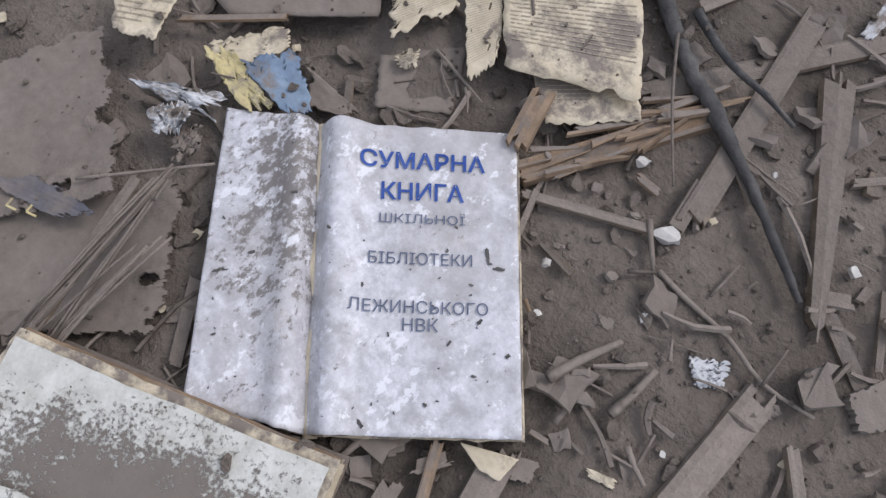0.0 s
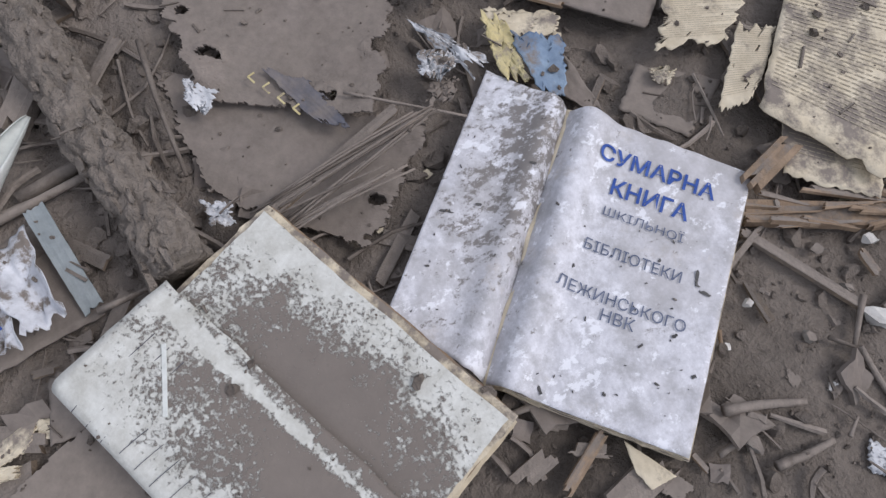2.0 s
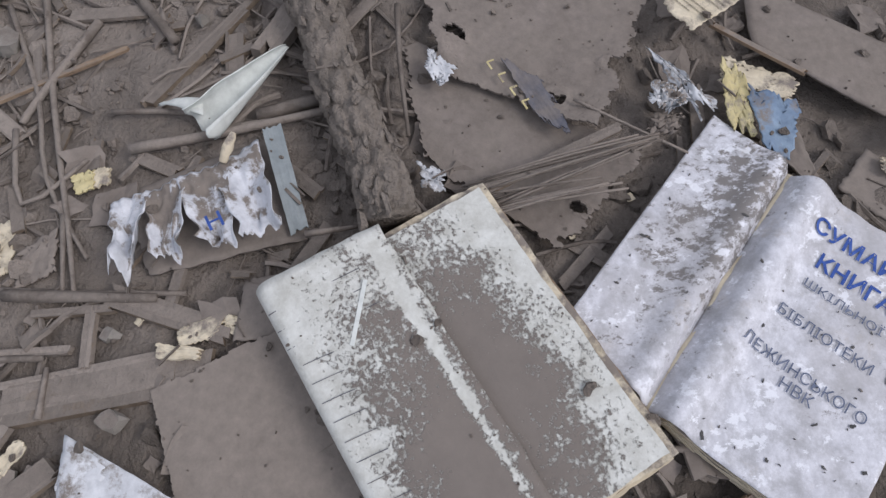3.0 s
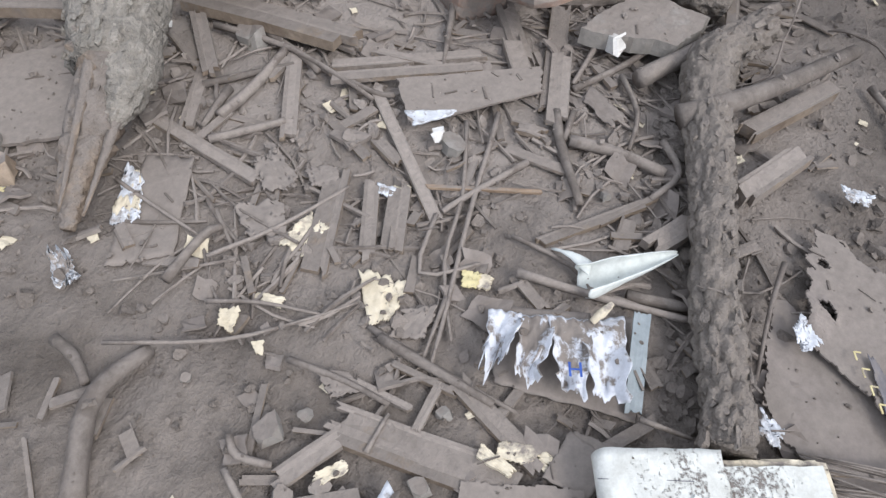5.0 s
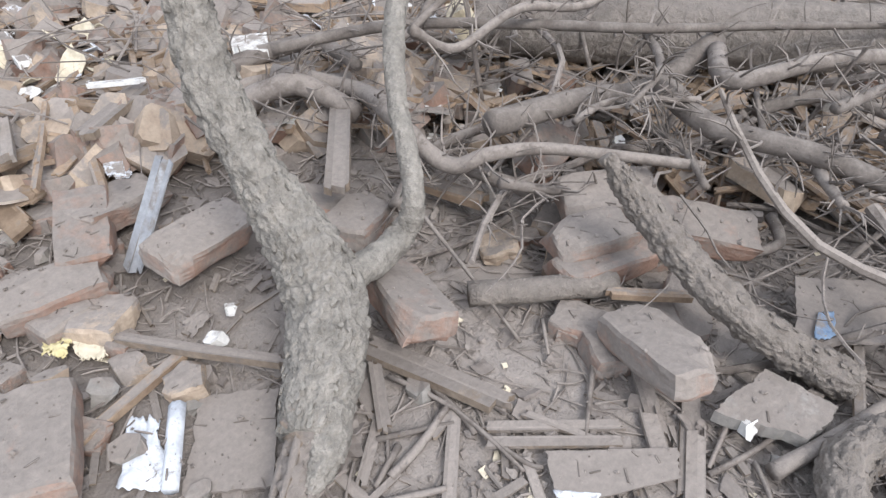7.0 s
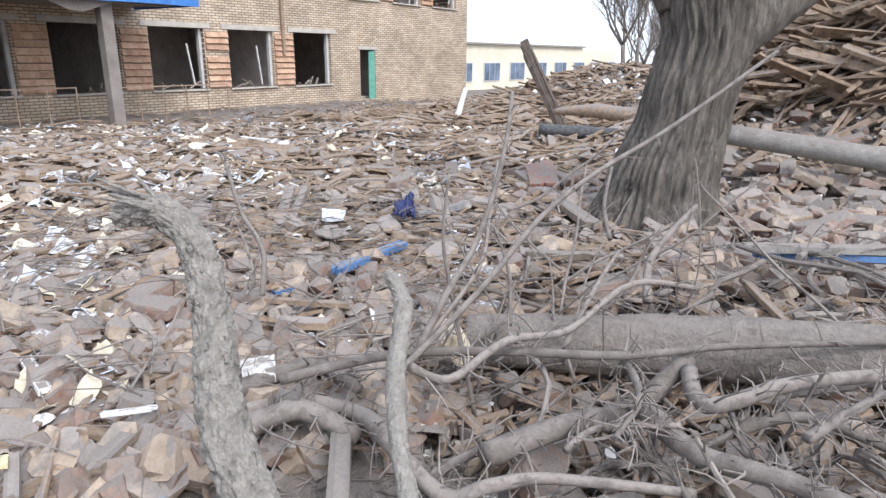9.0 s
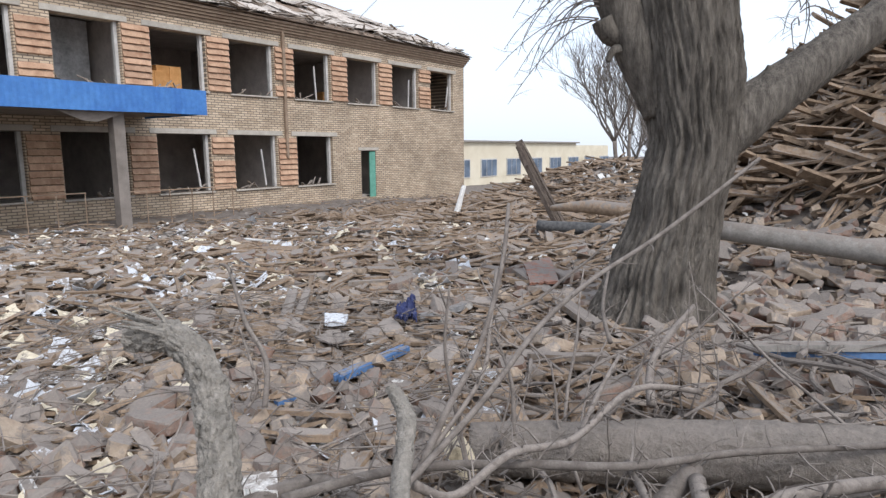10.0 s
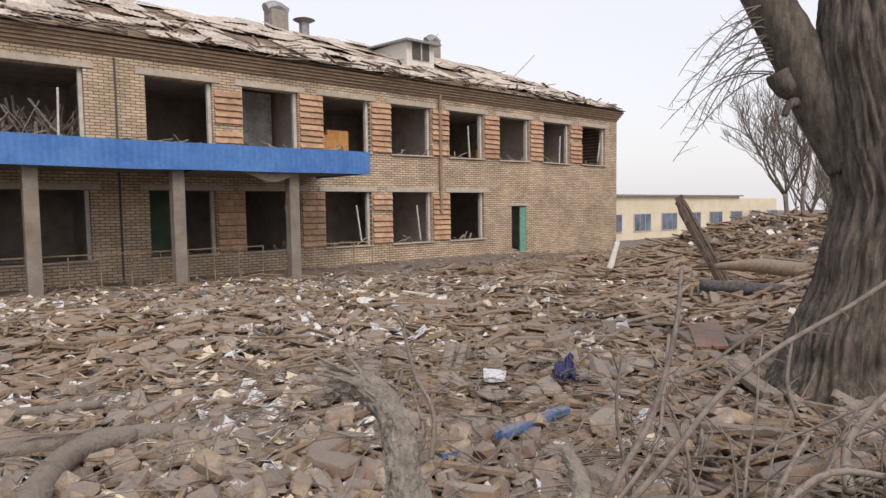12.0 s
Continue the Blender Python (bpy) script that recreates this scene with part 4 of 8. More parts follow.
stick([(-0.152, -0.297, 0.012), (-0.139, -0.313, 0.012)], [0.0023, 0.0014], TWIG)
stick([(-0.026, -0.232, 0.010), (-0.048, -0.224, 0.010)], [0.0024, 0.0014], RAW)
board((-0.000, -0.406, 0.004), (-0.026, -0.409, 0.004), 0.0091, 0.0040, RAW, label='small reddish wood splinter on soil')
sheet([(-0.156, -0.315, 0.006), (-0.190, -0.346, 0.006), (-0.201, -0.319, 0.006), (-0.184, -0.297, 0.006)], 0.0020, WHITE, 'crumpled white paper scrap speckled with dirt', 'paper_scrap', 'paper', rag=0.25, warp=0.06, group='paper scraps')
sheet([(-0.204, -0.322, 0.008), (-0.219, -0.350, 0.008), (-0.251, -0.345, 0.008), (-0.242, -0.318, 0.008)], 0.0015, CARD, 'dusty bent strip of dark film', 'plastic_scrap', 'scrap', rag=0.2, warp=0.1)
sheet([(-0.272, -0.400, 0.012), (-0.286, -0.445, 0.012), (-0.322, -0.416, 0.012), (-0.301, -0.381, 0.012)], 0.0120, CONCRETE, 'flat grey concrete shard on soil', 'concrete_shard', 'rubble', rag=0.12, warp=0.02)
sheet([(-0.077, -0.277, 0.006), (-0.093, -0.287, 0.006), (-0.100, -0.274, 0.006), (-0.091, -0.272, 0.006)], 0.0030, CARD, 'small grey shard on soil', 'board_shard', 'shard', rag=0.15)
sheet([(-0.172, -0.176, 0.008), (-0.199, -0.191, 0.008), (-0.202, -0.182, 0.008), (-0.180, -0.172, 0.008)], 0.0040, CREAM, 'curled cream paper strip on soil', 'paper_scrap', 'paper', rag=0.2, warp=0.1, group='paper scraps')
sheet([(-0.026, -0.709, 0.010), (-0.017, -0.764, 0.010), (-0.038, -0.760, 0.010), (-0.040, -0.710, 0.010)], 0.0010, WHITE, 'torn white paper corner on soil', 'paper_scrap', 'paper', rag=0.15, warp=0.06, group='paper scraps')
sheet([(-0.088, -0.102, 0.014), (-0.132, -0.135, 0.014), (-0.135, -0.108, 0.014), (-0.117, -0.101, 0.014)], 0.0010, CREAM, 'yellowed squared leaf under the ledger', 'loose_leaf', 'paper', rag=0.05, warp=0.03, group='paper scraps')
board((-0.077, -0.087, 0.006), (-0.112, -0.038, 0.006), 0.0109, 0.0080, RAW, label='thin tan wooden slat under the ledger')
board((-0.119, -0.128, 0.003), (-0.142, -0.067, 0.003), 0.0306, 0.0080, WOOD)
board((-0.121, -0.158, 0.006), (-0.138, -0.164, 0.006), 0.0050, 0.0040, RAW, label='thin reddish splinter on soil')
stick([(-0.034, -0.042, 0.012), (-0.034, -0.017, 0.012), (-0.042, 0.003, 0.012)], [0.0040, 0.0032, 0.0023], TWIG)
board((-0.093, -0.087, 0.004), (-0.080, -0.056, 0.004), 0.0130, 0.0060, WOOD)
board((-0.078, -0.039, 0.004), (-0.091, -0.002, 0.004), 0.0196, 0.0060, WOOD)
sheet([(-0.123, -0.133, 0.008), (-0.147, -0.148, 0.008), (-0.154, -0.127, 0.008), (-0.139, -0.116, 0.008)], 0.0030, CARD, 'small grey board flake', 'board_shard', 'shard', rag=0.15)

# loose pages and boards behind the ledger
sheet([(0.280, -0.287, 0.008), (0.229, -0.370, 0.008), (0.171, -0.300, 0.008), (0.232, -0.242, 0.008)], 0.0030, CARD, 'dust-grey cardboard cover torn at the edge', 'cardboard_cover', 'cardboard', rag=0.05, warp=0.03, group='loose covers')
sheet([(0.515, -0.190, 0.020), (0.384, -0.380, 0.020), (0.311, -0.311, 0.020), (0.417, -0.182, 0.020)], 0.0030, CARD, 'large dust-grey cardboard cover', 'cardboard_cover', 'cardboard', rag=0.02, warp=0.01, group='loose covers')
board((0.438, -0.139, 0.025), (0.367, -0.231, 0.025), 0.0073, 0.0040, RAW, label='thin reddish wooden slat')
sheet([(0.319, -0.219, 0.006), (0.235, -0.230, 0.006), (0.247, -0.209, 0.006), (0.276, -0.189, 0.006)], 0.0030, CARD, 'small grey cardboard piece', 'cardboard_cover', 'cardboard', rag=0.1, warp=0.03, group='loose covers')
sheet([(0.271, -0.295, 0.016), (0.256, -0.326, 0.016), (0.236, -0.306, 0.016), (0.246, -0.288, 0.016)], 0.0010, CREAM, 'crumpled cream paper scrap', 'paper_scrap', 'paper', rag=0.3, warp=0.12, group='paper scraps')
sheet([(0.404, -0.148, 0.020), (0.363, -0.234, 0.020), (0.335, -0.211, 0.020), (0.362, -0.133, 0.020)], 0.0015, CREAM, 'stained cream magazine page scrap', 'paper_scrap', 'paper', rag=0.2, warp=0.06, group='paper scraps')
sheet([(0.396, -0.137, 0.028), (0.379, -0.164, 0.028), (0.270, -0.160, 0.028), (0.298, -0.130, 0.028)], 0.0015, YELLOW, 'torn yellowish glossy page strip', 'page_strip', 'paper', rag=0.2, warp=0.05, group='paper scraps')
sheet([(0.354, -0.157, 0.032), (0.325, -0.219, 0.032), (0.249, -0.187, 0.032), (0.265, -0.161, 0.032)], 0.0015, BLUEPAGE, 'blue printed magazine page scrap', 'magazine_scrap', 'paper', rag=0.16, warp=0.04, group='paper scraps')
sheet([(0.428, -0.044, 0.030), (0.371, -0.088, 0.030), (0.328, -0.133, 0.030), (0.301, -0.103, 0.030)], 0.0010, WHITE, 'crumpled torn white paper with dirt', 'torn_paper', 'paper', rag=0.3, warp=0.1, group='paper scraps')
sheet([(0.360, -0.055, 0.036), (0.339, -0.102, 0.036), (0.303, -0.070, 0.036), (0.331, -0.045, 0.036)], 0.0010, WHITE, 'crumpled torn white paper with dirt', 'torn_paper', 'paper', rag=0.35, warp=0.12, group='paper scraps')
sheet([(0.336, -0.063, 0.020), (0.318, -0.096, 0.020), (0.294, -0.074, 0.020), (0.295, -0.038, 0.020)], 0.0010, CARD, 'curled grey paper flap', 'torn_paper', 'paper', rag=0.25, warp=0.12, group='paper scraps')
stick([(0.329, 0.036, 0.040), (0.296, -0.017, 0.040), (0.259, -0.077, 0.040)], [0.0019, 0.0016, 0.0014], WOOD)
rng = random.Random(15)
for k in range(22):
    upper = k < 14
    a0, a1 = ((0.268, -0.030), (0.220, 0.152)) if upper else ((0.221, 0.010), (0.201, 0.140))
    w = rng.gauss(0, 0.007 if upper else 0.005)
    p0 = Vector((a0[0] + w * 0.8 + rng.uniform(-0.004, 0.004), a0[1] + w * 0.4 + rng.uniform(-0.02, 0.02), 0.045 + rng.uniform(0, 0.010)))
    p1 = Vector((a1[0] + w * 1.6, a1[1] + rng.uniform(-0.02, 0.02), 0.033 + rng.uniform(0, 0.008)))
    stick([p0, p0.lerp(p1, 0.5) + Vector((rng.uniform(-0.002, 0.002), 0, 0.002)), p1], [0.0013, 0.0016, 0.0012], rng.choice((TWIG, TWIG, WOOD)), name='straw', label='thin dry broom straw lying in a bundle', category='straw', group='broom straws', lump=0.05, sides=5, steps=2)
board((0.295, -0.011, 0.035), (0.220, 0.139, 0.035), 0.0116, 0.0040, WOOD, label='thin dusty wooden lath among straws')

# large dusty boards beside the straws
def torn_sheet(c, thick, mat, label, name, category, rag, warp, holes=(), lift=(), n=84, group="dusty boards"):
    s = Soup()
    s.torn(c, thick, n, rag, warp, next(SEEDS), holes, lift)
    return s.thing(name, mat, label, category, group)


torn_sheet([(0.465, 0.240, 0.012), (0.274, -0.051, 0.012), (0.155, 0.065, 0.012), (0.276, 0.204, 0.012)], 0.0040, CARD, 'large dust-covered hardboard sheet with torn edge', 'hardboard_sheet', 'board', 0.07, 0.012, [(0.93, 0.62, 0.05)], [(0.95, 0.1, 0.12, 0.012)])
top_board = torn_sheet([(0.571, 0.214, 0.026), (0.484, -0.081, 0.028), (0.284, 0.010, 0.028), (0.378, 0.185, 0.024)], 0.0025, CARD, 'large dust-covered cardboard cover with torn holes and faded blue patch', 'cardboard_sheet', 'cardboard', 0.06, 0.02, [(0.10, 0.30, 0.035), (0.16, 0.62, 0.055), (0.70, 0.86, 0.06), (0.92, 0.55, 0.05)], [(1.0, 0.9, 0.2, 0.014), (0.05, 0.75, 0.12, 0.012)], 96)
# faded blue print on the cover, and worn yellow strokes of lettering that cannot be read
blue_patch = Soup()
blue_patch.torn([(0.404, 0.118, 0.0305), (0.366, 0.066, 0.0305), (0.281, 0.032, 0.0305), (0.306, 0.073, 0.0305)], 0.0012, 60, 0.16, 0.02, 41)
blue_patch.part("blue_print", BLUEDUST, top_board, "faded blue patch of print under dust")
for k in range(4):
    mark = Soup()
    p, d = Vector((0.386 - 0.018 * k, 0.127 - 0.012 * k, 0.0335)), Vector((-0.010, -0.005, 0))
    mark.plank(p, p + d, 0.0022, 0.0008, 0, k, 1, 0.1)
    mark.plank(p, p + Vector((0.003, -0.008, 0)), 0.0020, 0.0008, 0, k + 9, 1, 0.1)
    mark.part("print_bar", YELLOW, top_board, "worn yellow print stroke")
sheet([(0.410, 0.193, 0.035), (0.377, 0.158, 0.035), (0.351, 0.178, 0.035), (0.374, 0.200, 0.035)], 0.0010, WHITE, 'bent white paper corner under dust', 'paper_scrap', 'paper', rag=0.25, warp=0.08, group='paper scraps')
sheet([(0.264, 0.209, 0.030), (0.250, 0.174, 0.030), (0.222, 0.177, 0.030), (0.229, 0.203, 0.030)], 0.0010, WHITE, 'curled white paper flap', 'paper_scrap', 'paper', rag=0.25, warp=0.12, group='paper scraps')
stick([(0.466, 0.228, 0.040), (0.397, 0.226, 0.030), (0.299, 0.216, 0.020)], [0.0041, 0.0032, 0.0022], TWIG)

# round the cream book and the torn notice
torn_sheet([(0.030, 0.461, 0.016), (0.087, 0.344, 0.016), (-0.092, 0.218, 0.016), (-0.115, 0.406, 0.016)], 0.0030, CARD, 'brown dust-covered cardboard sheet under the book', 'cardboard_sheet', 'cardboard', 0.02, 0.012)
sheet([(0.142, 0.378, 0.012), (0.147, 0.319, 0.012), (0.099, 0.324, 0.012), (0.083, 0.367, 0.012)], 0.0030, CARD, 'small grey cardboard piece', 'cardboard_cover', 'cardboard', rag=0.1, warp=0.03, group='loose covers')
board((0.015, 0.604, 0.004), (0.051, 0.395, 0.004), 0.0406, 0.0100, WOOD)
board((0.067, 0.615, 0.006), (0.071, 0.544, 0.006), 0.0088, 0.0080, WOOD)
stick([(0.133, 0.639, 0.012), (0.128, 0.541, 0.012), (0.126, 0.439, 0.012)], [0.0045, 0.0036, 0.0027], TWIG)
stick([(0.290, 0.519, 0.020), (0.309, 0.417, 0.020), (0.339, 0.294, 0.020)], [0.0068, 0.0055, 0.0042], TWIG)
stick([(0.180, 0.320, 0.030), (0.188, 0.263, 0.030)], [0.0040, 0.0024], TWIG)
sheet([(-0.011, 0.523, 0.030), (-0.068, 0.416, 0.030), (-0.109, 0.448, 0.030), (-0.066, 0.521, 0.030)], 0.0010, WHITE, 'loose white printed page with a corner up', 'loose_page', 'paper', rag=0.02, warp=0.05, group='paper scraps')
sheet([(0.099, 0.438, 0.012), (0.106, 0.375, 0.012), (0.083, 0.378, 0.012), (0.076, 0.421, 0.012)], 0.0020, CREAM, 'torn tan paper flake', 'paper_scrap', 'paper', rag=0.3, warp=0.1, group='paper scraps')
sheet([(0.075, 0.459, 0.020), (0.068, 0.412, 0.020), (0.055, 0.416, 0.020), (0.058, 0.457, 0.020)], 0.0060, CREAM, 'broken cream board flake', 'paper_scrap', 'paper', rag=0.15, warp=0.08, group='paper scraps')
sheet([(0.238, 0.524, 0.014), (0.311, 0.361, 0.014), (0.181, 0.320, 0.014), (0.143, 0.479, 0.014)], 0.0030, CARD, 'grey-green notice board under torn paper', 'notice_board', 'board', rag=0.03, warp=0.01, n=16)
sheet([(0.271, 0.560, 0.012), (0.277, 0.542, 0.012), (0.253, 0.538, 0.012), (0.243, 0.563, 0.012)], 0.0040, CREAM, 'small cream paper flake', 'paper_scrap', 'paper', rag=0.2, warp=0.05, group='paper scraps')

# wood, twigs and flakes on the soil before the broken limb
board((0.490, 0.859, 0.006), (0.316, 0.652, 0.006), 0.0195, 0.0080, WOOD)
board((0.499, 0.953, 0.006), (0.657, 0.757, 0.006), 0.0219, 0.0080, WOOD)
board((0.266, 1.125, 0.006), (0.248, 0.903, 0.006), 0.0214, 0.0080, WOOD)
board((0.851, 0.696, 0.006), (0.594, 0.606, 0.006), 0.0357, 0.0080, WOOD)
board((0.797, 0.782, 0.006), (0.675, 0.686, 0.006), 0.0346, 0.0080, WOOD)
board((0.502, 1.022, 0.006), (0.335, 0.911, 0.006), 0.0257, 0.0080, WOOD)
board((0.314, 0.809, 0.006), (0.165, 0.743, 0.006), 0.0355, 0.0080, WOOD)
board((0.327, 0.760, 0.006), (0.215, 0.697, 0.006), 0.0224, 0.0080, WOOD)
board((0.347, 0.725, 0.006), (0.242, 0.676, 0.006), 0.0316, 0.0080, WOOD)
board((0.021, 0.610, 0.006), (0.054, 0.436, 0.006), 0.0373, 0.0080, WOOD)
board((0.124, 0.509, 0.006), (0.085, 0.397, 0.006), 0.0248, 0.0080, WOOD)
board((0.008, 0.593, 0.006), (-0.064, 0.624, 0.006), 0.0235, 0.0080, WOOD)
board((0.399, 0.798, 0.006), (0.375, 0.741, 0.006), 0.0210, 0.0080, WOOD)
board((0.534, 0.639, 0.006), (0.540, 0.594, 0.006), 0.0220, 0.0080, WOOD)
board((0.863, 0.525, 0.006), (0.963, 0.487, 0.006), 0.0260, 0.0080, WOOD)
board((0.436, 1.213, 0.006), (0.394, 1.120, 0.006), 0.0357, 0.0080, WOOD)
board((-0.098, 0.613, 0.006), (-0.035, 0.536, 0.006), 0.0248, 0.0080, WOOD)
board((0.355, 0.514, 0.006), (0.494, 0.414, 0.006), 0.0154, 0.0080, WOOD)
board((0.426, 0.457, 0.006), (0.514, 0.404, 0.006), 0.0094, 0.0080, WOOD)
board((0.450, 0.424, 0.006), (0.398, 0.418, 0.006), 0.0228, 0.0080, WOOD)
board((0.112, 0.531, 0.006), (0.054, 0.527, 0.006), 0.0112, 0.0080, WOOD)
board((0.419, 1.131, 0.006), (0.276, 1.051, 0.006), 0.0220, 0.0080, WOOD)
board((0.107, 0.591, 0.006), (0.112, 0.510, 0.006), 0.0089, 0.0080, WOOD)
board((0.357, 0.690, 0.012), (0.432, 0.549, 0.012), 0.0070, 0.0040, RAW, label='thin reddish wooden sliver')
board((0.557, 0.305, 0.020), (0.682, 0.248, 0.020), 0.0374, 0.0200, WOOD)
board((0.688, 0.327, 0.020), (0.861, 0.233, 0.020), 0.0319, 0.0200, WOOD)
board((0.416, 0.383, 0.012), (0.487, 0.348, 0.012), 0.0319, 0.0150, WOOD)
stick([(0.315, 1.020, 0.014), (0.390, 1.019, 0.014), (0.492, 1.032, 0.014)], [0.0098, 0.0089, 0.0081], TWIG)
stick([(0.547, 0.553, 0.014), (0.562, 0.483, 0.014), (0.560, 0.408, 0.014)], [0.0109, 0.0095, 0.0081], TWIG)
stick([(0.593, 0.595, 0.014), (0.530, 0.560, 0.014), (0.441, 0.493, 0.014)], [0.0086, 0.0075, 0.0062], TWIG)
stick([(0.607, 0.572, 0.014), (0.543, 0.560, 0.014)], [0.0061, 0.0050], TWIG)
stick([(0.542, 0.669, 0.014), (0.349, 0.617, 0.014), (0.202, 0.572, 0.014), (0.125, 0.550, 0.014)], [0.0047, 0.0038, 0.0031, 0.0026], TWIG)
stick([(0.500, 0.703, 0.014), (0.370, 0.640, 0.014), (0.259, 0.607, 0.014), (0.165, 0.545, 0.014)], [0.0038, 0.0032, 0.0027, 0.0023], TWIG)
stick([(0.059, 0.888, 0.014), (0.132, 0.895, 0.014), (0.159, 0.883, 0.014)], [0.0074, 0.0064, 0.0050], TWIG)
stick([(0.112, 0.869, 0.014), (0.194, 0.822, 0.014), (0.301, 0.781, 0.014)], [0.0035, 0.0031, 0.0027], TWIG)
stick([(-0.041, 0.890, 0.014), (0.030, 0.777, 0.014), (0.099, 0.711, 0.014), (0.153, 0.669, 0.014)], [0.0028, 0.0026, 0.0023, 0.0020], TWIG)
stick([(0.127, 0.621, 0.014), (0.124, 0.545, 0.014), (0.121, 0.467, 0.014)], [0.0072, 0.0061, 0.0050], TWIG)
stick([(0.050, 0.695, 0.014), (0.061, 0.624, 0.014), (0.062, 0.567, 0.014)], [0.0047, 0.0039, 0.0031], TWIG)
stick([(0.656, 0.592, 0.014), (0.771, 0.537, 0.014), (0.930, 0.486, 0.014)], [0.0062, 0.0056, 0.0050], TWIG)
stick([(0.270, 1.002, 0.014), (0.331, 0.953, 0.014), (0.357, 0.933, 0.014)], [0.0071, 0.0065, 0.0057], TWIG)
stick([(0.485, 0.964, 0.014), (0.480, 0.857, 0.014), (0.492, 0.825, 0.014)], [0.0062, 0.0052, 0.0043], TWIG)
stick([(0.513, 1.109, 0.014), (0.495, 1.013, 0.014), (0.474, 0.956, 0.014)], [0.0074, 0.0063, 0.0053], TWIG)
stick([(0.322, 0.654, 0.014), (0.229, 0.626, 0.014), (0.282, 0.566, 0.014)], [0.0034, 0.0028, 0.0025], TWIG)
stick([(0.473, 0.589, 0.014), (0.359, 0.639, 0.014), (0.330, 0.649, 0.014)], [0.0057, 0.0046, 0.0038], TWIG)
stick([(0.783, 0.602, 0.014), (0.668, 0.597, 0.014)], [0.0057, 0.0040], TWIG)
stick([(0.147, 1.057, 0.014), (0.139, 0.983, 0.014), (0.132, 0.895, 0.014)], [0.0033, 0.0029, 0.0025], TWIG)
stick([(-0.053, 0.695, 0.014), (-0.065, 0.674, 0.014), (-0.055, 0.637, 0.014)], [0.0053, 0.0046, 0.0040], TWIG)
stick([(-0.083, 0.677, 0.014), (-0.103, 0.634, 0.014)], [0.0045, 0.0033], TWIG)
stick([(0.334, 0.386, 0.014), (0.356, 0.312, 0.014)], [0.0092, 0.0070], TWIG)
stick([(0.313, 0.432, 0.014), (0.325, 0.368, 0.014)], [0.0078, 0.0049], TWIG)
stick([(0.343, 0.551, 0.014), (0.339, 0.465, 0.014), (0.313, 0.424, 0.014)], [0.0037, 0.0033, 0.0028], TWIG)
stick([(0.729, 0.537, 0.014), (0.659, 0.485, 0.014), (0.576, 0.470, 0.014)], [0.0055, 0.0044, 0.0033], TWIG)
stick([(0.619, 0.431, 0.014), (0.570, 0.390, 0.014), (0.502, 0.411, 0.014)], [0.0068, 0.0057, 0.0047], TWIG)
stick([(0.005, 0.560, 0.014), (0.053, 0.562, 0.014)], [0.0035, 0.0024], TWIG)
stick([(0.927, 0.171, 0.014), (0.872, 0.128, 0.014), (0.812, 0.104, 0.014)], [0.0066, 0.0052, 0.0039], TWIG)
stick([(-0.064, 0.940, 0.014), (-0.070, 0.901, 0.014), (-0.086, 0.868, 0.014)], [0.0075, 0.0065, 0.0054], TWIG)
stick([(0.061, 0.827, 0.014), (0.093, 0.770, 0.014), (0.118, 0.693, 0.014)], [0.0030, 0.0025, 0.0020], TWIG)
stick([(0.216, 0.580, 0.014), (0.130, 0.563, 0.014)], [0.0034, 0.0023], TWIG)
stick([(-0.187, 0.782, 0.010), (-0.116, 0.837, 0.015), (-0.073, 0.850, 0.015), (-0.017, 0.846, 0.000)], [0.0125, 0.0118, 0.0107, 0.0096], TWIG, name='root', label='thick dusty root half in the soil', category='root', group='roots')
sheet([(0.512, 0.836, 0.028), (0.666, 0.652, 0.028), (0.612, 0.626, 0.028), (0.435, 0.764, 0.028)], 0.0040, CARD, 'dusty board with a white broken edge', 'board_piece', 'board', rag=0.04, warp=0.01, group='dusty boards')
sheet([(0.458, 0.789, 0.029), (0.502, 0.719, 0.029), (0.487, 0.721, 0.029), (0.436, 0.760, 0.029)], 0.0030, WHITE, 'white broken edge of a plastic board', 'board_edge', 'board', rag=0.1, warp=0.01)
sheet([(0.271, 0.926, 0.014), (0.319, 0.914, 0.014), (0.260, 0.836, 0.014), (0.232, 0.875, 0.014)], 0.0025, CARD, 'dusty grey paper flake', 'paper_flake', 'paper', rag=0.16, warp=0.07, group='paper flakes')
sheet([(0.196, 0.899, 0.014), (0.241, 0.848, 0.014), (0.192, 0.801, 0.014), (0.160, 0.846, 0.014)], 0.0025, CARD, 'dusty grey paper flake', 'paper_flake', 'paper', rag=0.16, warp=0.07, group='paper flakes')
sheet([(0.241, 0.803, 0.014), (0.231, 0.763, 0.014), (0.173, 0.765, 0.014), (0.172, 0.806, 0.014)], 0.0025, CREAM, 'curled cream paper flake', 'paper_flake', 'paper', rag=0.16, warp=0.07, group='paper flakes')
sheet([(0.180, 1.070, 0.014), (0.170, 1.027, 0.014), (0.110, 0.979, 0.014), (0.084, 1.009, 0.014)], 0.0025, WHITE, 'torn white paper strip', 'paper_flake', 'paper', rag=0.16, warp=0.07, group='paper flakes')
sheet([(0.198, 0.699, 0.014), (0.216, 0.623, 0.014), (0.153, 0.622, 0.014), (0.127, 0.637, 0.014)], 0.0025, CREAM, 'crumpled cream paper flake', 'paper_flake', 'paper', rag=0.16, warp=0.07, group='paper flakes')
sheet([(0.171, 0.621, 0.014), (0.208, 0.579, 0.014), (0.149, 0.574, 0.014), (0.132, 0.613, 0.014)], 0.0025, CARD, 'rounded dusty cardboard flap', 'paper_flake', 'paper', rag=0.16, warp=0.07, group='paper flakes')
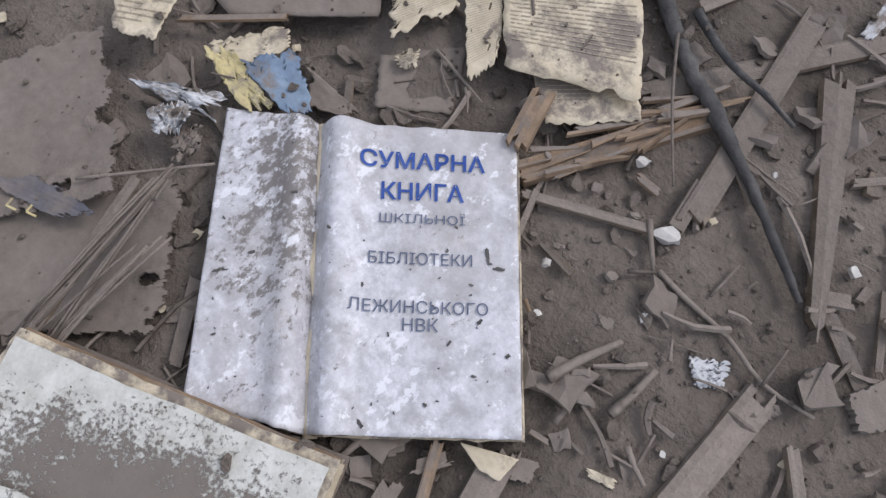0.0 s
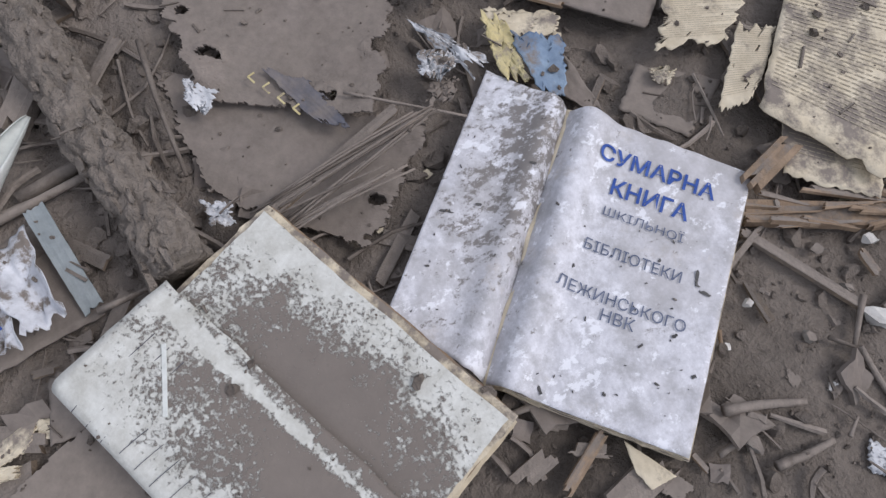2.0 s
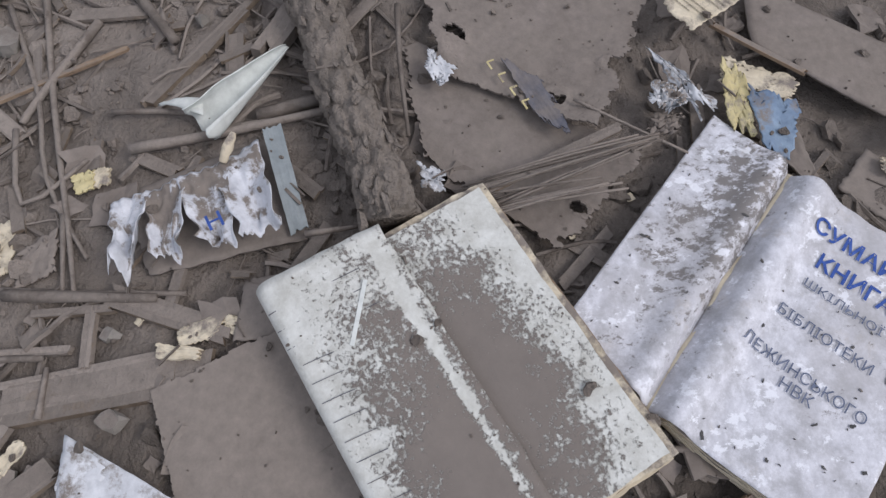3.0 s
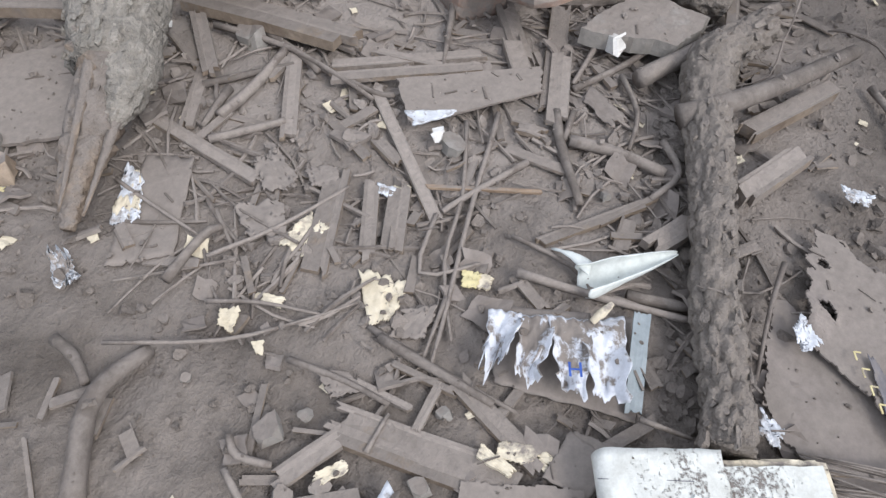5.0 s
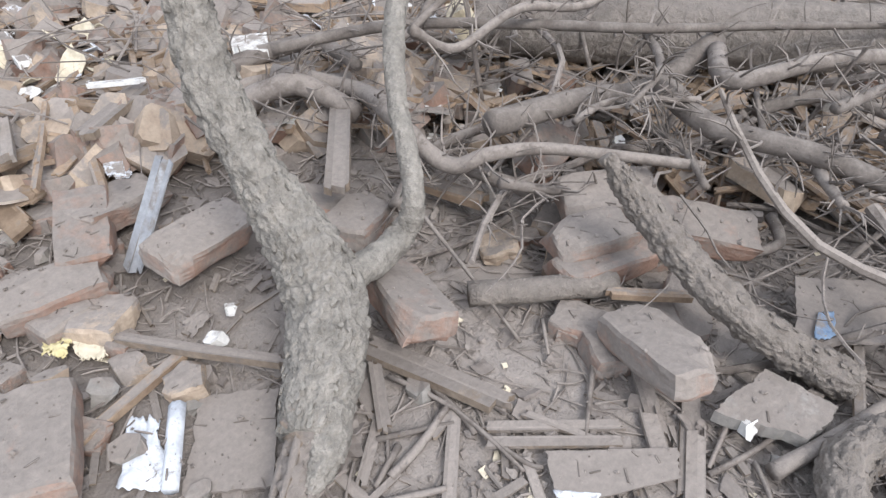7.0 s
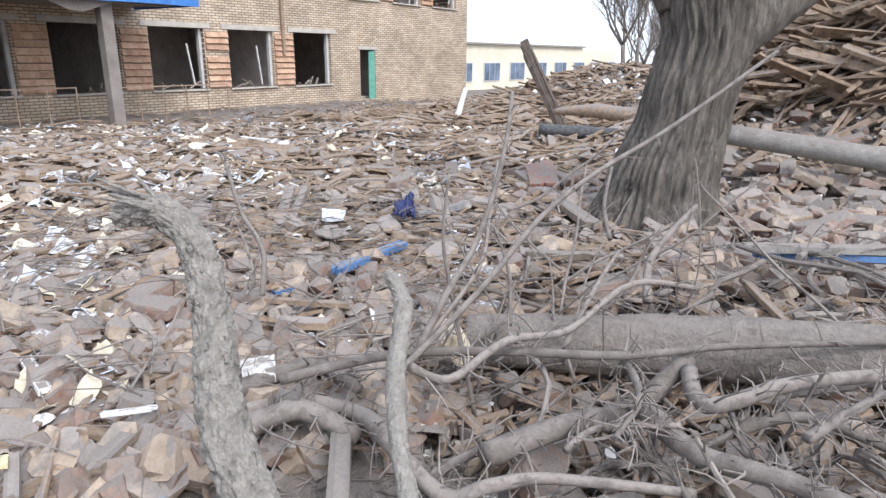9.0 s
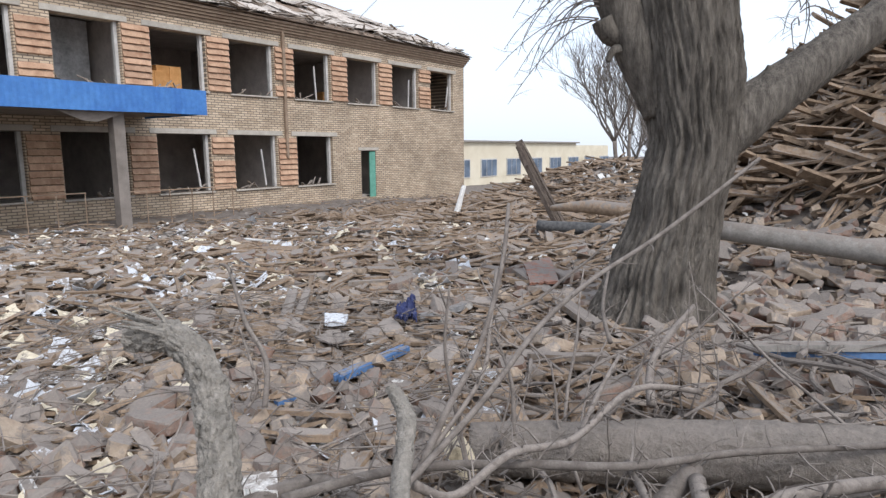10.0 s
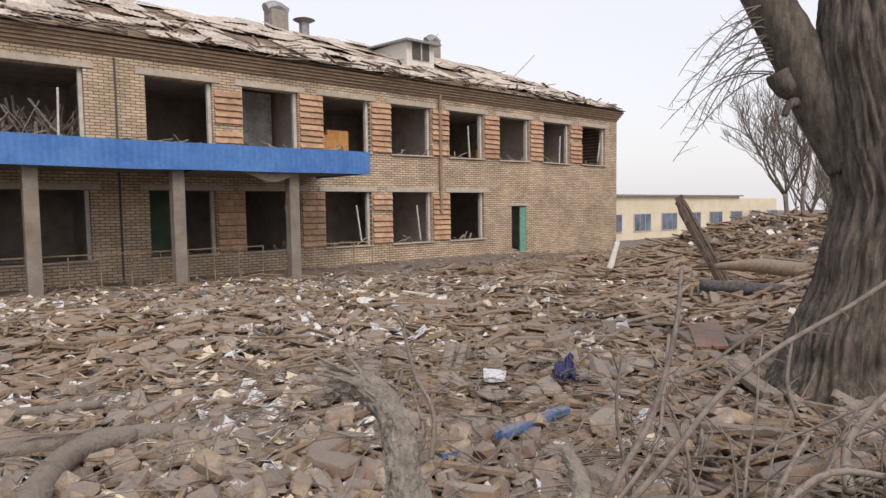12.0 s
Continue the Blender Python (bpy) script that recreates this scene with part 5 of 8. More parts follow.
sheet([(-0.009, 0.575, 0.014), (-0.020, 0.564, 0.014), (-0.057, 0.587, 0.014), (-0.040, 0.596, 0.014)], 0.0025, CREAM, 'torn cream paper flake', 'paper_flake', 'paper', rag=0.16, warp=0.07, group='paper flakes')
sheet([(0.262, 0.584, 0.014), (0.272, 0.557, 0.014), (0.246, 0.552, 0.014), (0.238, 0.572, 0.014)], 0.0025, YELLOW, 'small yellowish paper scrap', 'paper_flake', 'paper', rag=0.16, warp=0.07, group='paper flakes')
sheet([(0.062, 0.807, 0.014), (0.080, 0.785, 0.014), (0.041, 0.770, 0.014), (0.044, 0.796, 0.014)], 0.0025, CREAM, 'torn cream paper flake', 'paper_flake', 'paper', rag=0.16, warp=0.07, group='paper flakes')
sheet([(0.046, 0.747, 0.014), (0.057, 0.734, 0.014), (0.039, 0.723, 0.014), (0.037, 0.731, 0.014)], 0.0025, CREAM, 'small cream paper scrap', 'paper_flake', 'paper', rag=0.16, warp=0.07, group='paper flakes')
sheet([(0.462, 0.744, 0.014), (0.463, 0.707, 0.014), (0.449, 0.709, 0.014), (0.446, 0.729, 0.014)], 0.0025, CREAM, 'small cream paper scrap', 'paper_flake', 'paper', rag=0.16, warp=0.07, group='paper flakes')
sheet([(0.107, 0.777, 0.014), (0.115, 0.746, 0.014), (0.099, 0.743, 0.014), (0.093, 0.770, 0.014)], 0.0025, CREAM, 'small cream paper scrap', 'paper_flake', 'paper', rag=0.16, warp=0.07, group='paper flakes')
sheet([(0.089, 0.443, 0.014), (0.109, 0.392, 0.014), (0.078, 0.405, 0.014), (0.069, 0.441, 0.014)], 0.0025, CREAM, 'torn tan paper flake', 'paper_flake', 'paper', rag=0.16, warp=0.07, group='paper flakes')
sheet([(0.058, 0.667, 0.014), (0.073, 0.625, 0.014), (0.064, 0.597, 0.014), (0.033, 0.628, 0.014)], 0.0025, CARD, 'dusty grey paper flake', 'paper_flake', 'paper', rag=0.16, warp=0.07, group='paper flakes')
sheet([(0.298, 0.857, 0.014), (0.328, 0.817, 0.014), (0.295, 0.791, 0.014), (0.274, 0.826, 0.014)], 0.0025, CARD, 'dusty grey paper flake', 'paper_flake', 'paper', rag=0.16, warp=0.07, group='paper flakes')
sheet([(0.683, 0.574, 0.014), (0.640, 0.492, 0.014), (0.603, 0.506, 0.014), (0.638, 0.571, 0.014)], 0.0025, CARD, 'rounded dusty board shard', 'paper_flake', 'paper', rag=0.16, warp=0.07, group='paper flakes')
sheet([(0.849, 0.354, 0.014), (0.887, 0.305, 0.014), (0.830, 0.303, 0.014), (0.791, 0.336, 0.014)], 0.0025, CARD, 'dusty grey board flake', 'paper_flake', 'paper', rag=0.16, warp=0.07, group='paper flakes')
sheet([(0.328, 0.753, 0.014), (0.335, 0.722, 0.014), (0.314, 0.718, 0.014), (0.312, 0.741, 0.014)], 0.0025, WHITE, 'small white paper scrap', 'paper_flake', 'paper', rag=0.16, warp=0.07, group='paper flakes')
sheet([(0.207, 1.062, 0.010), (0.238, 0.999, 0.010), (0.092, 0.906, 0.010), (0.035, 0.969, 0.010)], 0.0030, CARD, 'dusty grey cardboard sheet with torn corner', 'cardboard_cover', 'cardboard', rag=0.05, warp=0.02, group='loose covers')
sheet([(0.139, 0.382, 0.014), (0.130, 0.326, 0.014), (0.078, 0.335, 0.014), (0.074, 0.387, 0.014)], 0.0030, CARD, 'small dusty cardboard piece', 'cardboard_cover', 'cardboard', rag=0.05, warp=0.02, group='loose covers')
sheet([(-0.057, 0.523, 0.030), (-0.011, 0.522, 0.030), (-0.041, 0.474, 0.030), (-0.080, 0.506, 0.030)], 0.0010, WHITE, 'corner of a white paper sheet', 'paper_scrap', 'paper', rag=0.05, warp=0.05, group='paper scraps')
sheet([(0.027, 1.057, 0.012), (0.034, 1.028, 0.012), (0.009, 0.971, 0.012), (-0.020, 0.992, 0.012)], 0.0010, WHITE, 'crumpled silvery foil scrap', 'foil_scrap', 'foil', rag=0.35, warp=0.15, group='foil scraps')
sheet([(0.659, 0.185, 0.030), (0.664, 0.134, 0.030), (0.635, 0.142, 0.030), (0.629, 0.173, 0.030)], 0.0010, WHITE, 'bent white paper scrap', 'paper_scrap', 'paper', rag=0.2, warp=0.08, group='paper scraps')

# round the broken limb
sheet([(0.224, 1.419, 0.014), (0.327, 1.313, 0.014), (0.182, 1.161, 0.014), (0.074, 1.270, 0.014)], 0.0060, CARD, 'grey dusty board with rounded corner', 'board_piece', 'board', rag=0.05, warp=0.015, group='dusty boards', n=16)
sheet([(0.116, 1.480, 0.014), (0.147, 1.434, 0.014), (0.074, 1.288, 0.014), (0.013, 1.364, 0.014)], 0.0010, WHITE, 'crumpled silvery wrapper on soil', 'foil_scrap', 'foil', rag=0.12, warp=0.12, group='foil scraps')
stick([(0.177, 1.415, 0.030), (0.069, 1.281, 0.030)], [0.0162, 0.0146], WHITE, name='paper_roll', label='rolled white paper lying on soil', category='paper', group='paper scraps', lump=0.06)
sheet([(0.030, 1.206, 0.012), (0.065, 1.171, 0.012), (0.036, 1.155, 0.012), (0.021, 1.183, 0.012)], 0.0010, YELLOW, 'small bright yellow paper scrap', 'yellow_scrap', 'paper', rag=0.12, warp=0.05)
board((0.262, 1.516, 0.020), (-0.040, 1.474, 0.020), 0.0243, 0.0160, RAW, label='straight tan wooden batten on soil', name='batten', group='battens')
board((0.196, 1.644, 0.030), (0.351, 1.321, 0.050), 0.0237, 0.0180, WOOD, name='batten', label='dust-grey wooden batten on soil', group='battens')
board((0.505, 1.842, 0.240), (0.337, 1.800, 0.050), 0.0528, 0.0040, STEEL, name='metal_strip', label='bent grey zinc strip leaning on bricks', category='metal strip', group='')
board((0.501, 1.224, 0.020), (0.548, 0.952, 0.020), 0.0515, 0.0180, WOOD)
board((0.479, 1.204, 0.020), (0.375, 1.085, 0.020), 0.0272, 0.0080, WOOD)
board((0.478, 1.019, 0.006), (0.417, 1.017, 0.006), 0.0224, 0.0080, WOOD)
board((1.118, 0.454, 0.030), (0.866, 0.402, 0.030), 0.0213, 0.0080, WOOD)
board((0.915, 0.918, 0.050), (1.016, 0.772, 0.050), 0.0261, 0.0150, RAW, label='tan raw wooden slat')
board((1.006, 1.508, 0.040), (1.032, 1.332, 0.040), 0.0568, 0.0200, RAW, label='tan splintered timber piece')
board((0.569, 0.911, 0.006), (0.604, 0.750, 0.006), 0.0164, 0.0080, WOOD)
board((0.560, 1.000, 0.006), (0.558, 0.935, 0.006), 0.0254, 0.0080, WOOD)
board((0.472, 0.927, 0.012), (0.623, 0.738, 0.012), 0.0220, 0.0080, WOOD)
board((0.727, 0.643, 0.012), (0.570, 0.585, 0.012), 0.0351, 0.0080, WOOD)
board((0.716, 0.732, 0.012), (0.632, 0.667, 0.012), 0.0346, 0.0080, WOOD)
stick([(0.730, 1.157, 0.050), (0.809, 1.075, 0.050), (0.895, 0.988, 0.050), (0.959, 0.920, 0.050)], [0.0283, 0.0282, 0.0280, 0.0278], BARK, name='short_log', label='short dusty bark-covered log', category='log', group='logs', sides=12)
stick([(0.716, 0.508, 0.030), (0.845, 0.445, 0.030), (1.033, 0.360, 0.030)], [0.0163, 0.0150, 0.0138], TWIG, name='stick', label='dusty broken stick lying on soil', category='stick', group='sticks on the ground')
stick([(0.829, 1.380, 0.120), (0.783, 1.204, 0.060), (0.711, 1.009, 0.015)], [0.0057, 0.0049, 0.0040], TWIG)
stick([(1.010, 1.271, 0.100), (0.819, 1.229, 0.040)], [0.0080, 0.0050], TWIG)
stick([(0.749, 0.862, 0.012), (0.594, 0.796, 0.012)], [0.0067, 0.0036], TWIG)
stick([(0.798, 1.008, 0.012), (0.721, 0.948, 0.012)], [0.0059, 0.0034], TWIG)
stick([(0.473, 1.163, 0.020), (0.491, 1.016, 0.020), (0.462, 0.845, 0.020)], [0.0064, 0.0049, 0.0034], TWIG)
stick([(1.429, 0.722, 0.050), (1.338, 0.675, 0.050), (1.251, 0.718, 0.050)], [0.0165, 0.0138, 0.0115], TWIG)
stick([(-0.066, 1.474, 0.015), (-0.044, 1.412, 0.015), (-0.029, 1.357, 0.015)], [0.0120, 0.0100, 0.0081], TWIG)
stick([(-0.131, 1.309, 0.015), (-0.056, 1.345, 0.015), (-0.032, 1.353, 0.015)], [0.0141, 0.0119, 0.0090], TWIG)
stick([(0.285, 1.955, 0.030), (0.223, 1.779, 0.030)], [0.0150, 0.0084], TWIG)
stick([(0.371, 1.050, 0.012), (0.287, 1.029, 0.012)], [0.0079, 0.0045], TWIG)
stick([(0.356, 1.089, 0.012), (0.470, 1.001, 0.012)], [0.0070, 0.0043], TWIG)
brick(0.789, 0.760, 0.100, 58, 0, 18, 0.25, label='dust-topped red brick tilted on rubble, orange broken face')
brick(0.467, 1.714, 0.090, 8, 10, 5, 0.25)
brick(0.320, 1.947, 0.090, 60, 0, -8, 0.25)
brick(0.607, 1.229, 0.090, 65, 15, 10, 0.25)
brick(-0.021, 1.502, 0.060, 62, 0, 4, 0.25, label='orange-sided red brick on soil')
brick(1.025, 1.024, 0.090, -30, 0, 0, 0.2)
brick(1.010, 0.980, 0.050, -25, 0, 0, 0.25)
brick(1.231, 0.834, 0.080, -60, 12, 8, 0.25)
brick(0.177, 1.842, 0.060, -15, 5, 0, 0.22)
brick(0.744, 1.494, 0.080, 20, 0, 10, 0.2)
brick(1.186, 1.066, 0.100, -40, 20, 0, 0.25)
brick(1.255, 1.282, 0.120, 10, 30, 0, 0.22)
brick(0.426, 1.992, 0.080, 20, 0, 10, 0.25)
brick(0.714, 1.647, 0.070, -35, 0, 15, 0.2)
sheet([(0.750, 0.638, 0.050), (0.921, 0.587, 0.050), (0.913, 0.446, 0.050), (0.807, 0.471, 0.050)], 0.0300, CONCRETE, 'smooth grey concrete slab fragment', 'concrete_slab', 'rubble', rag=0.06, warp=0.02)
sheet([(0.161, 1.766, 0.030), (0.242, 1.728, 0.030), (0.158, 1.608, 0.030), (0.117, 1.662, 0.030)], 0.0030, CREAM, 'stained cream paper flake', 'paper_flake', 'paper', rag=0.16, warp=0.07, group='paper flakes')
sheet([(0.112, 1.775, 0.040), (0.146, 1.718, 0.040), (0.109, 1.670, 0.040), (0.078, 1.709, 0.040)], 0.0010, YELLOW, 'crumpled golden foil wrapper scrap', 'foil_scrap', 'foil', rag=0.2, warp=0.15, group='foil scraps')
sheet([(0.132, 1.806, 0.045), (0.174, 1.777, 0.045), (0.151, 1.728, 0.045), (0.114, 1.764, 0.045)], 0.0010, WHITE, 'crumpled white paper scrap', 'paper_scrap', 'paper', rag=0.3, warp=0.15, group='paper scraps')
sheet([(0.180, 1.059, 0.012), (0.178, 1.038, 0.012), (0.116, 0.983, 0.012), (0.097, 1.023, 0.012)], 0.0015, CREAM, 'torn cream paper strip', 'paper_flake', 'paper', rag=0.2, warp=0.1, group='paper flakes')
sheet([(0.304, 0.911, 0.012), (0.283, 0.850, 0.012), (0.251, 0.848, 0.012), (0.244, 0.903, 0.012)], 0.0020, CARD, 'dusty grey paper flake', 'paper_flake', 'paper', rag=0.16, warp=0.07, group='paper flakes')
sheet([(0.306, 1.608, 0.020), (0.367, 1.597, 0.020), (0.370, 1.565, 0.020), (0.296, 1.541, 0.020)], 0.0030, CARD, 'dusty grey board flake', 'paper_flake', 'paper', rag=0.16, warp=0.07, group='paper flakes')

# rubble between the limb and the tree
board((1.408, 2.765, 0.220), (1.625, 2.360, 0.220), 0.0377, 0.0200, RAW, name='batten', label='tan splintered wooden batten on rubble', group='battens')
board((1.361, 2.488, 0.200), (1.469, 2.294, 0.200), 0.0619, 0.0300, RAW, label='tan raw plank on rubble')
board((1.884, 2.710, 0.220), (2.424, 2.743, 0.220), 0.0687, 0.0300, BLUE, label='bright blue painted plank on rubble', name='blue_plank')
board((1.565, 2.760, 0.200), (1.654, 2.740, 0.200), 0.0503, 0.0200, BLUE, label='short blue painted plank on rubble', name='blue_plank')
board((0.595, 2.340, 0.220), (0.709, 2.253, 0.220), 0.0231, 0.0100, CHALK, name='batten', label='short white plastic batten on rubble', group='battens')
board((0.472, 2.158, 0.180), (0.726, 2.290, 0.180), 0.0540, 0.0200, WOOD)
board((0.629, 2.910, 0.200), (0.571, 2.630, 0.200), 0.0408, 0.0200, CHALK, name='batten', label='pale broken wooden batten', group='battens')
board((0.370, 2.347, 0.200), (0.295, 2.160, 0.200), 0.0341, 0.0200, WOOD)
board((3.130, 4.456, 0.200), (2.162, 3.463, 0.200), 0.0761, 0.0300, WOOD)
board((3.199, 4.372, 0.200), (2.382, 3.596, 0.200), 0.0548, 0.0300, WOOD)
board((3.569, 4.279, 0.200), (4.446, 3.599, 0.200), 0.0564, 0.0400, WOOD)
board((4.803, 3.419, 0.220), (3.414, 2.067, 0.220), 0.1085, 0.0400, WOOD)
board((5.806, 8.662, 0.000), (5.864, 8.098, 0.000), 0.0817, 0.0300, CHALK)
board((2.707, 2.132, 0.220), (2.880, 1.832, 0.220), 0.0643, 0.0300, WOOD)
board((3.034, 3.123, 0.200), (3.497, 3.065, 0.200), 0.0607, 0.0400, STEEL, label='grey-blue metal profile on rubble')
board((1.028, 1.818, 0.160), (0.708, 1.518, 0.160), 0.0600, 0.0200, WOOD)
brick(0.810, 2.796, 0.130, -25, 0, 0, 0.25)
brick(0.457, 2.222, 0.080, 10, 0, 10, 0.25)
brick(0.500, 2.721, 0.100, -20, 0, 0, 0.25)
brick(0.498, 2.422, 0.080, 30, 0, 0, 0.25)
brick(1.510, 1.750, 0.280, 40, 60, 0, 0.14, mat=CREAMBRICK, label='broken cream plaster block on branches')
sheet([(1.031, 2.291, 0.240), (1.132, 2.232, 0.240), (1.038, 2.114, 0.240), (0.982, 2.221, 0.240)], 0.0300, CHALK, 'broken white plaster block', 'plaster_block', 'rubble', rag=0.08, warp=0.04, group='plaster blocks')
sheet([(4.927, 3.408, 0.280), (5.387, 3.365, 0.280), (4.291, 2.732, 0.280), (4.142, 2.915, 0.280)], 0.0200, REDBOARD, 'rust-red board leaning on rubble', 'red_board', 'board', rag=0.06)
sheet([(3.146, 3.409, 0.280), (3.274, 3.339, 0.280), (2.830, 2.974, 0.280), (2.740, 3.086, 0.280)], 0.0200, NAVY, 'crumpled navy blue cloth on rubble', 'navy_cloth', 'cloth', rag=0.25, warp=0.25)
sheet([(2.601, 3.549, 0.280), (2.673, 3.408, 0.280), (2.504, 3.269, 0.280), (2.427, 3.366, 0.280)], 0.0200, WHITE, 'white board scrap on rubble', 'white_board', 'board', rag=0.06, warp=0.04)
sheet([(2.309, 3.338, 0.240), (2.493, 3.318, 0.240), (2.388, 3.099, 0.240), (2.236, 3.102, 0.240)], 0.0100, CARD, 'grey bent board on rubble', 'board_piece', 'board', rag=0.06, warp=0.1, group='dusty boards')
sheet([(0.320, 2.336, 0.240), (0.353, 2.314, 0.240), (0.331, 2.263, 0.240), (0.308, 2.285, 0.240)], 0.0100, YELLOW, 'bright yellow plastic scrap', 'yellow_scrap', 'scrap', rag=0.06)
sheet([(0.425, 1.989, 0.200), (0.465, 1.972, 0.200), (0.436, 1.908, 0.200), (0.408, 1.944, 0.200)], 0.0050, WHITE, 'small pale blue-white packet', 'packet', 'packet', rag=0.12, warp=0.1)
board((3.068, 1.119, 0.320), (3.387, 0.572, 0.320), 0.0420, 0.0300, BLUE, name='blue_board', label='blue painted board under bricks', group='')
board((3.014, 1.151, 0.360), (3.406, 0.581, 0.360), 0.0783, 0.0300, CONCRETE, name='stone_sill', label='long grey stone sill on rubble', category='sill', group='')

# small stones
stone(-0.063, -0.382, 0.004, 0.0222, CHALK, 'small white plaster lump on soil')
stone(-0.010, -0.273, 0.004, 0.0099, CHALK, 'small white plaster lump on soil')
stone(0.009, -0.420, 0.004, 0.0139, CHALK, 'small white plaster lump on soil')
stone(-0.108, -0.307, 0.004, 0.0107, CHALK, 'small white plaster lump on soil')
stone(-0.118, -0.334, 0.004, 0.0096, CHALK, 'small white plaster lump on soil')
stone(-0.043, -0.233, 0.004, 0.0075, CHALK, 'small white plaster lump on soil')
stone(-0.084, -0.515, 0.004, 0.0069, CHALK, 'small white plaster lump on soil')
stone(-0.207, -0.236, 0.004, 0.0060, CHALK, 'small white plaster lump on soil')
stone(-0.202, -0.497, 0.004, 0.0120, CHALK, 'small white plaster lump on soil')
stone(-0.112, -0.228, 0.004, 0.0187, CONCRETE, 'small dusty brown stone on soil')
stone(-0.059, -0.312, 0.004, 0.0120, CONCRETE, 'small dusty brown stone on soil')
stone(-0.124, -0.210, 0.004, 0.0123, CONCRETE, 'small dusty brown stone on soil')
stone(-0.131, -0.214, 0.004, 0.0154, CONCRETE, 'small dusty brown stone on soil')
stone(0.017, -0.364, 0.004, 0.0126, CONCRETE, 'small dusty brown stone on soil')
stone(0.067, -0.347, 0.004, 0.0174, CONCRETE, 'small dusty brown stone on soil')
stone(-0.028, -0.372, 0.004, 0.0112, CONCRETE, 'small dusty brown stone on soil')
stone(-0.252, -0.384, 0.004, 0.0437, CONCRETE, 'rounded dusty grey stone on soil')
stone(0.485, 1.096, 0.004, 0.0502, CONCRETE, 'dusty grey stone on soil')
stone(-0.024, 0.662, 0.004, 0.0330, CONCRETE, 'dusty grey stone on soil')
stone(0.086, 0.510, 0.004, 0.0174, CONCRETE, 'dusty grey stone on soil')
stone(0.100, 0.591, 0.004, 0.0142, CONCRETE, 'dusty grey stone on soil')
stone(0.749, 0.502, 0.004, 0.0315, CONCRETE, 'dusty grey stone on soil')
stone(0.002, 0.492, 0.004, 0.0232, CONCRETE, 'dusty grey stone on soil')
stone(0.008, 0.641, 0.004, 0.0159, CONCRETE, 'dusty grey stone on soil')
stone(-0.075, 0.607, 0.004, 0.0227, CONCRETE, 'dusty grey stone on soil')
stone(-0.048, 0.581, 0.004, 0.0195, CONCRETE, 'dusty grey stone on soil')
stone(0.040, 0.555, 0.004, 0.0146, CONCRETE, 'dusty grey stone on soil')
stone(-0.024, 0.783, 0.004, 0.0124, CONCRETE, 'dusty grey stone on soil')
stone(0.447, 0.698, 0.004, 0.0362, CONCRETE, 'dusty grey stone on soil')
stone(0.480, 0.468, 0.004, 0.0191, CONCRETE, 'dusty grey stone on soil')
stone(0.380, 0.834, 0.004, 0.0245, CONCRETE, 'dusty grey stone on soil')
stone(0.778, 0.571, 0.024, 0.0447, CHALK, 'pale plaster lump on rubble')
stone(0.440, 0.720, 0.024, 0.0234, CHALK, 'pale plaster lump on rubble')
stone(0.320, 1.491, 0.024, 0.0400, CHALK, 'pale plaster lump on rubble')
stone(0.395, 1.540, 0.024, 0.0303, CHALK, 'pale plaster lump on rubble')
stone(0.425, 1.220, 0.024, 0.0214, CHALK, 'pale plaster lump on rubble')
stone(1.162, 1.385, 0.024, 0.0387, CHALK, 'pale plaster lump on rubble')
stone(0.783, 0.435, 0.024, 0.0291, CHALK, 'pale plaster lump on rubble')
sheet([(1.220, 0.615, 0.060), (1.344, 0.433, 0.060), (1.133, 0.393, 0.060), (1.019, 0.561, 0.060)], 0.0060, CARD, 'grey dusty panel with a small blue print', 'panel', 'board', rag=0.03, warp=0.01, group='dusty boards')
sheet([(1.128, 0.546, 0.067), (1.151, 0.517, 0.066), (1.061, 0.497, 0.067), (1.035, 0.535, 0.067)], 0.0010, BLUEPAGE, 'pale blue printed sticker on a panel', 'sticker', 'sticker', rag=0.1, warp=0.0)
sheet([(0.567, 2.337, 0.120), (0.638, 2.348, 0.120), (0.587, 2.216, 0.120), (0.536, 2.235, 0.120)], 0.0020, WHITE, 'torn white paper on rubble', 'paper_scrap', 'paper', rag=0.2, warp=0.1, group='paper scraps')
sheet([(0.499, 2.164, 0.100), (0.549, 2.122, 0.100), (0.501, 2.037, 0.100), (0.464, 2.084, 0.100)], 0.0020, WHITE, 'torn white paper on rubble', 'paper_scrap', 'paper', rag=0.2, warp=0.1, group='paper scraps')

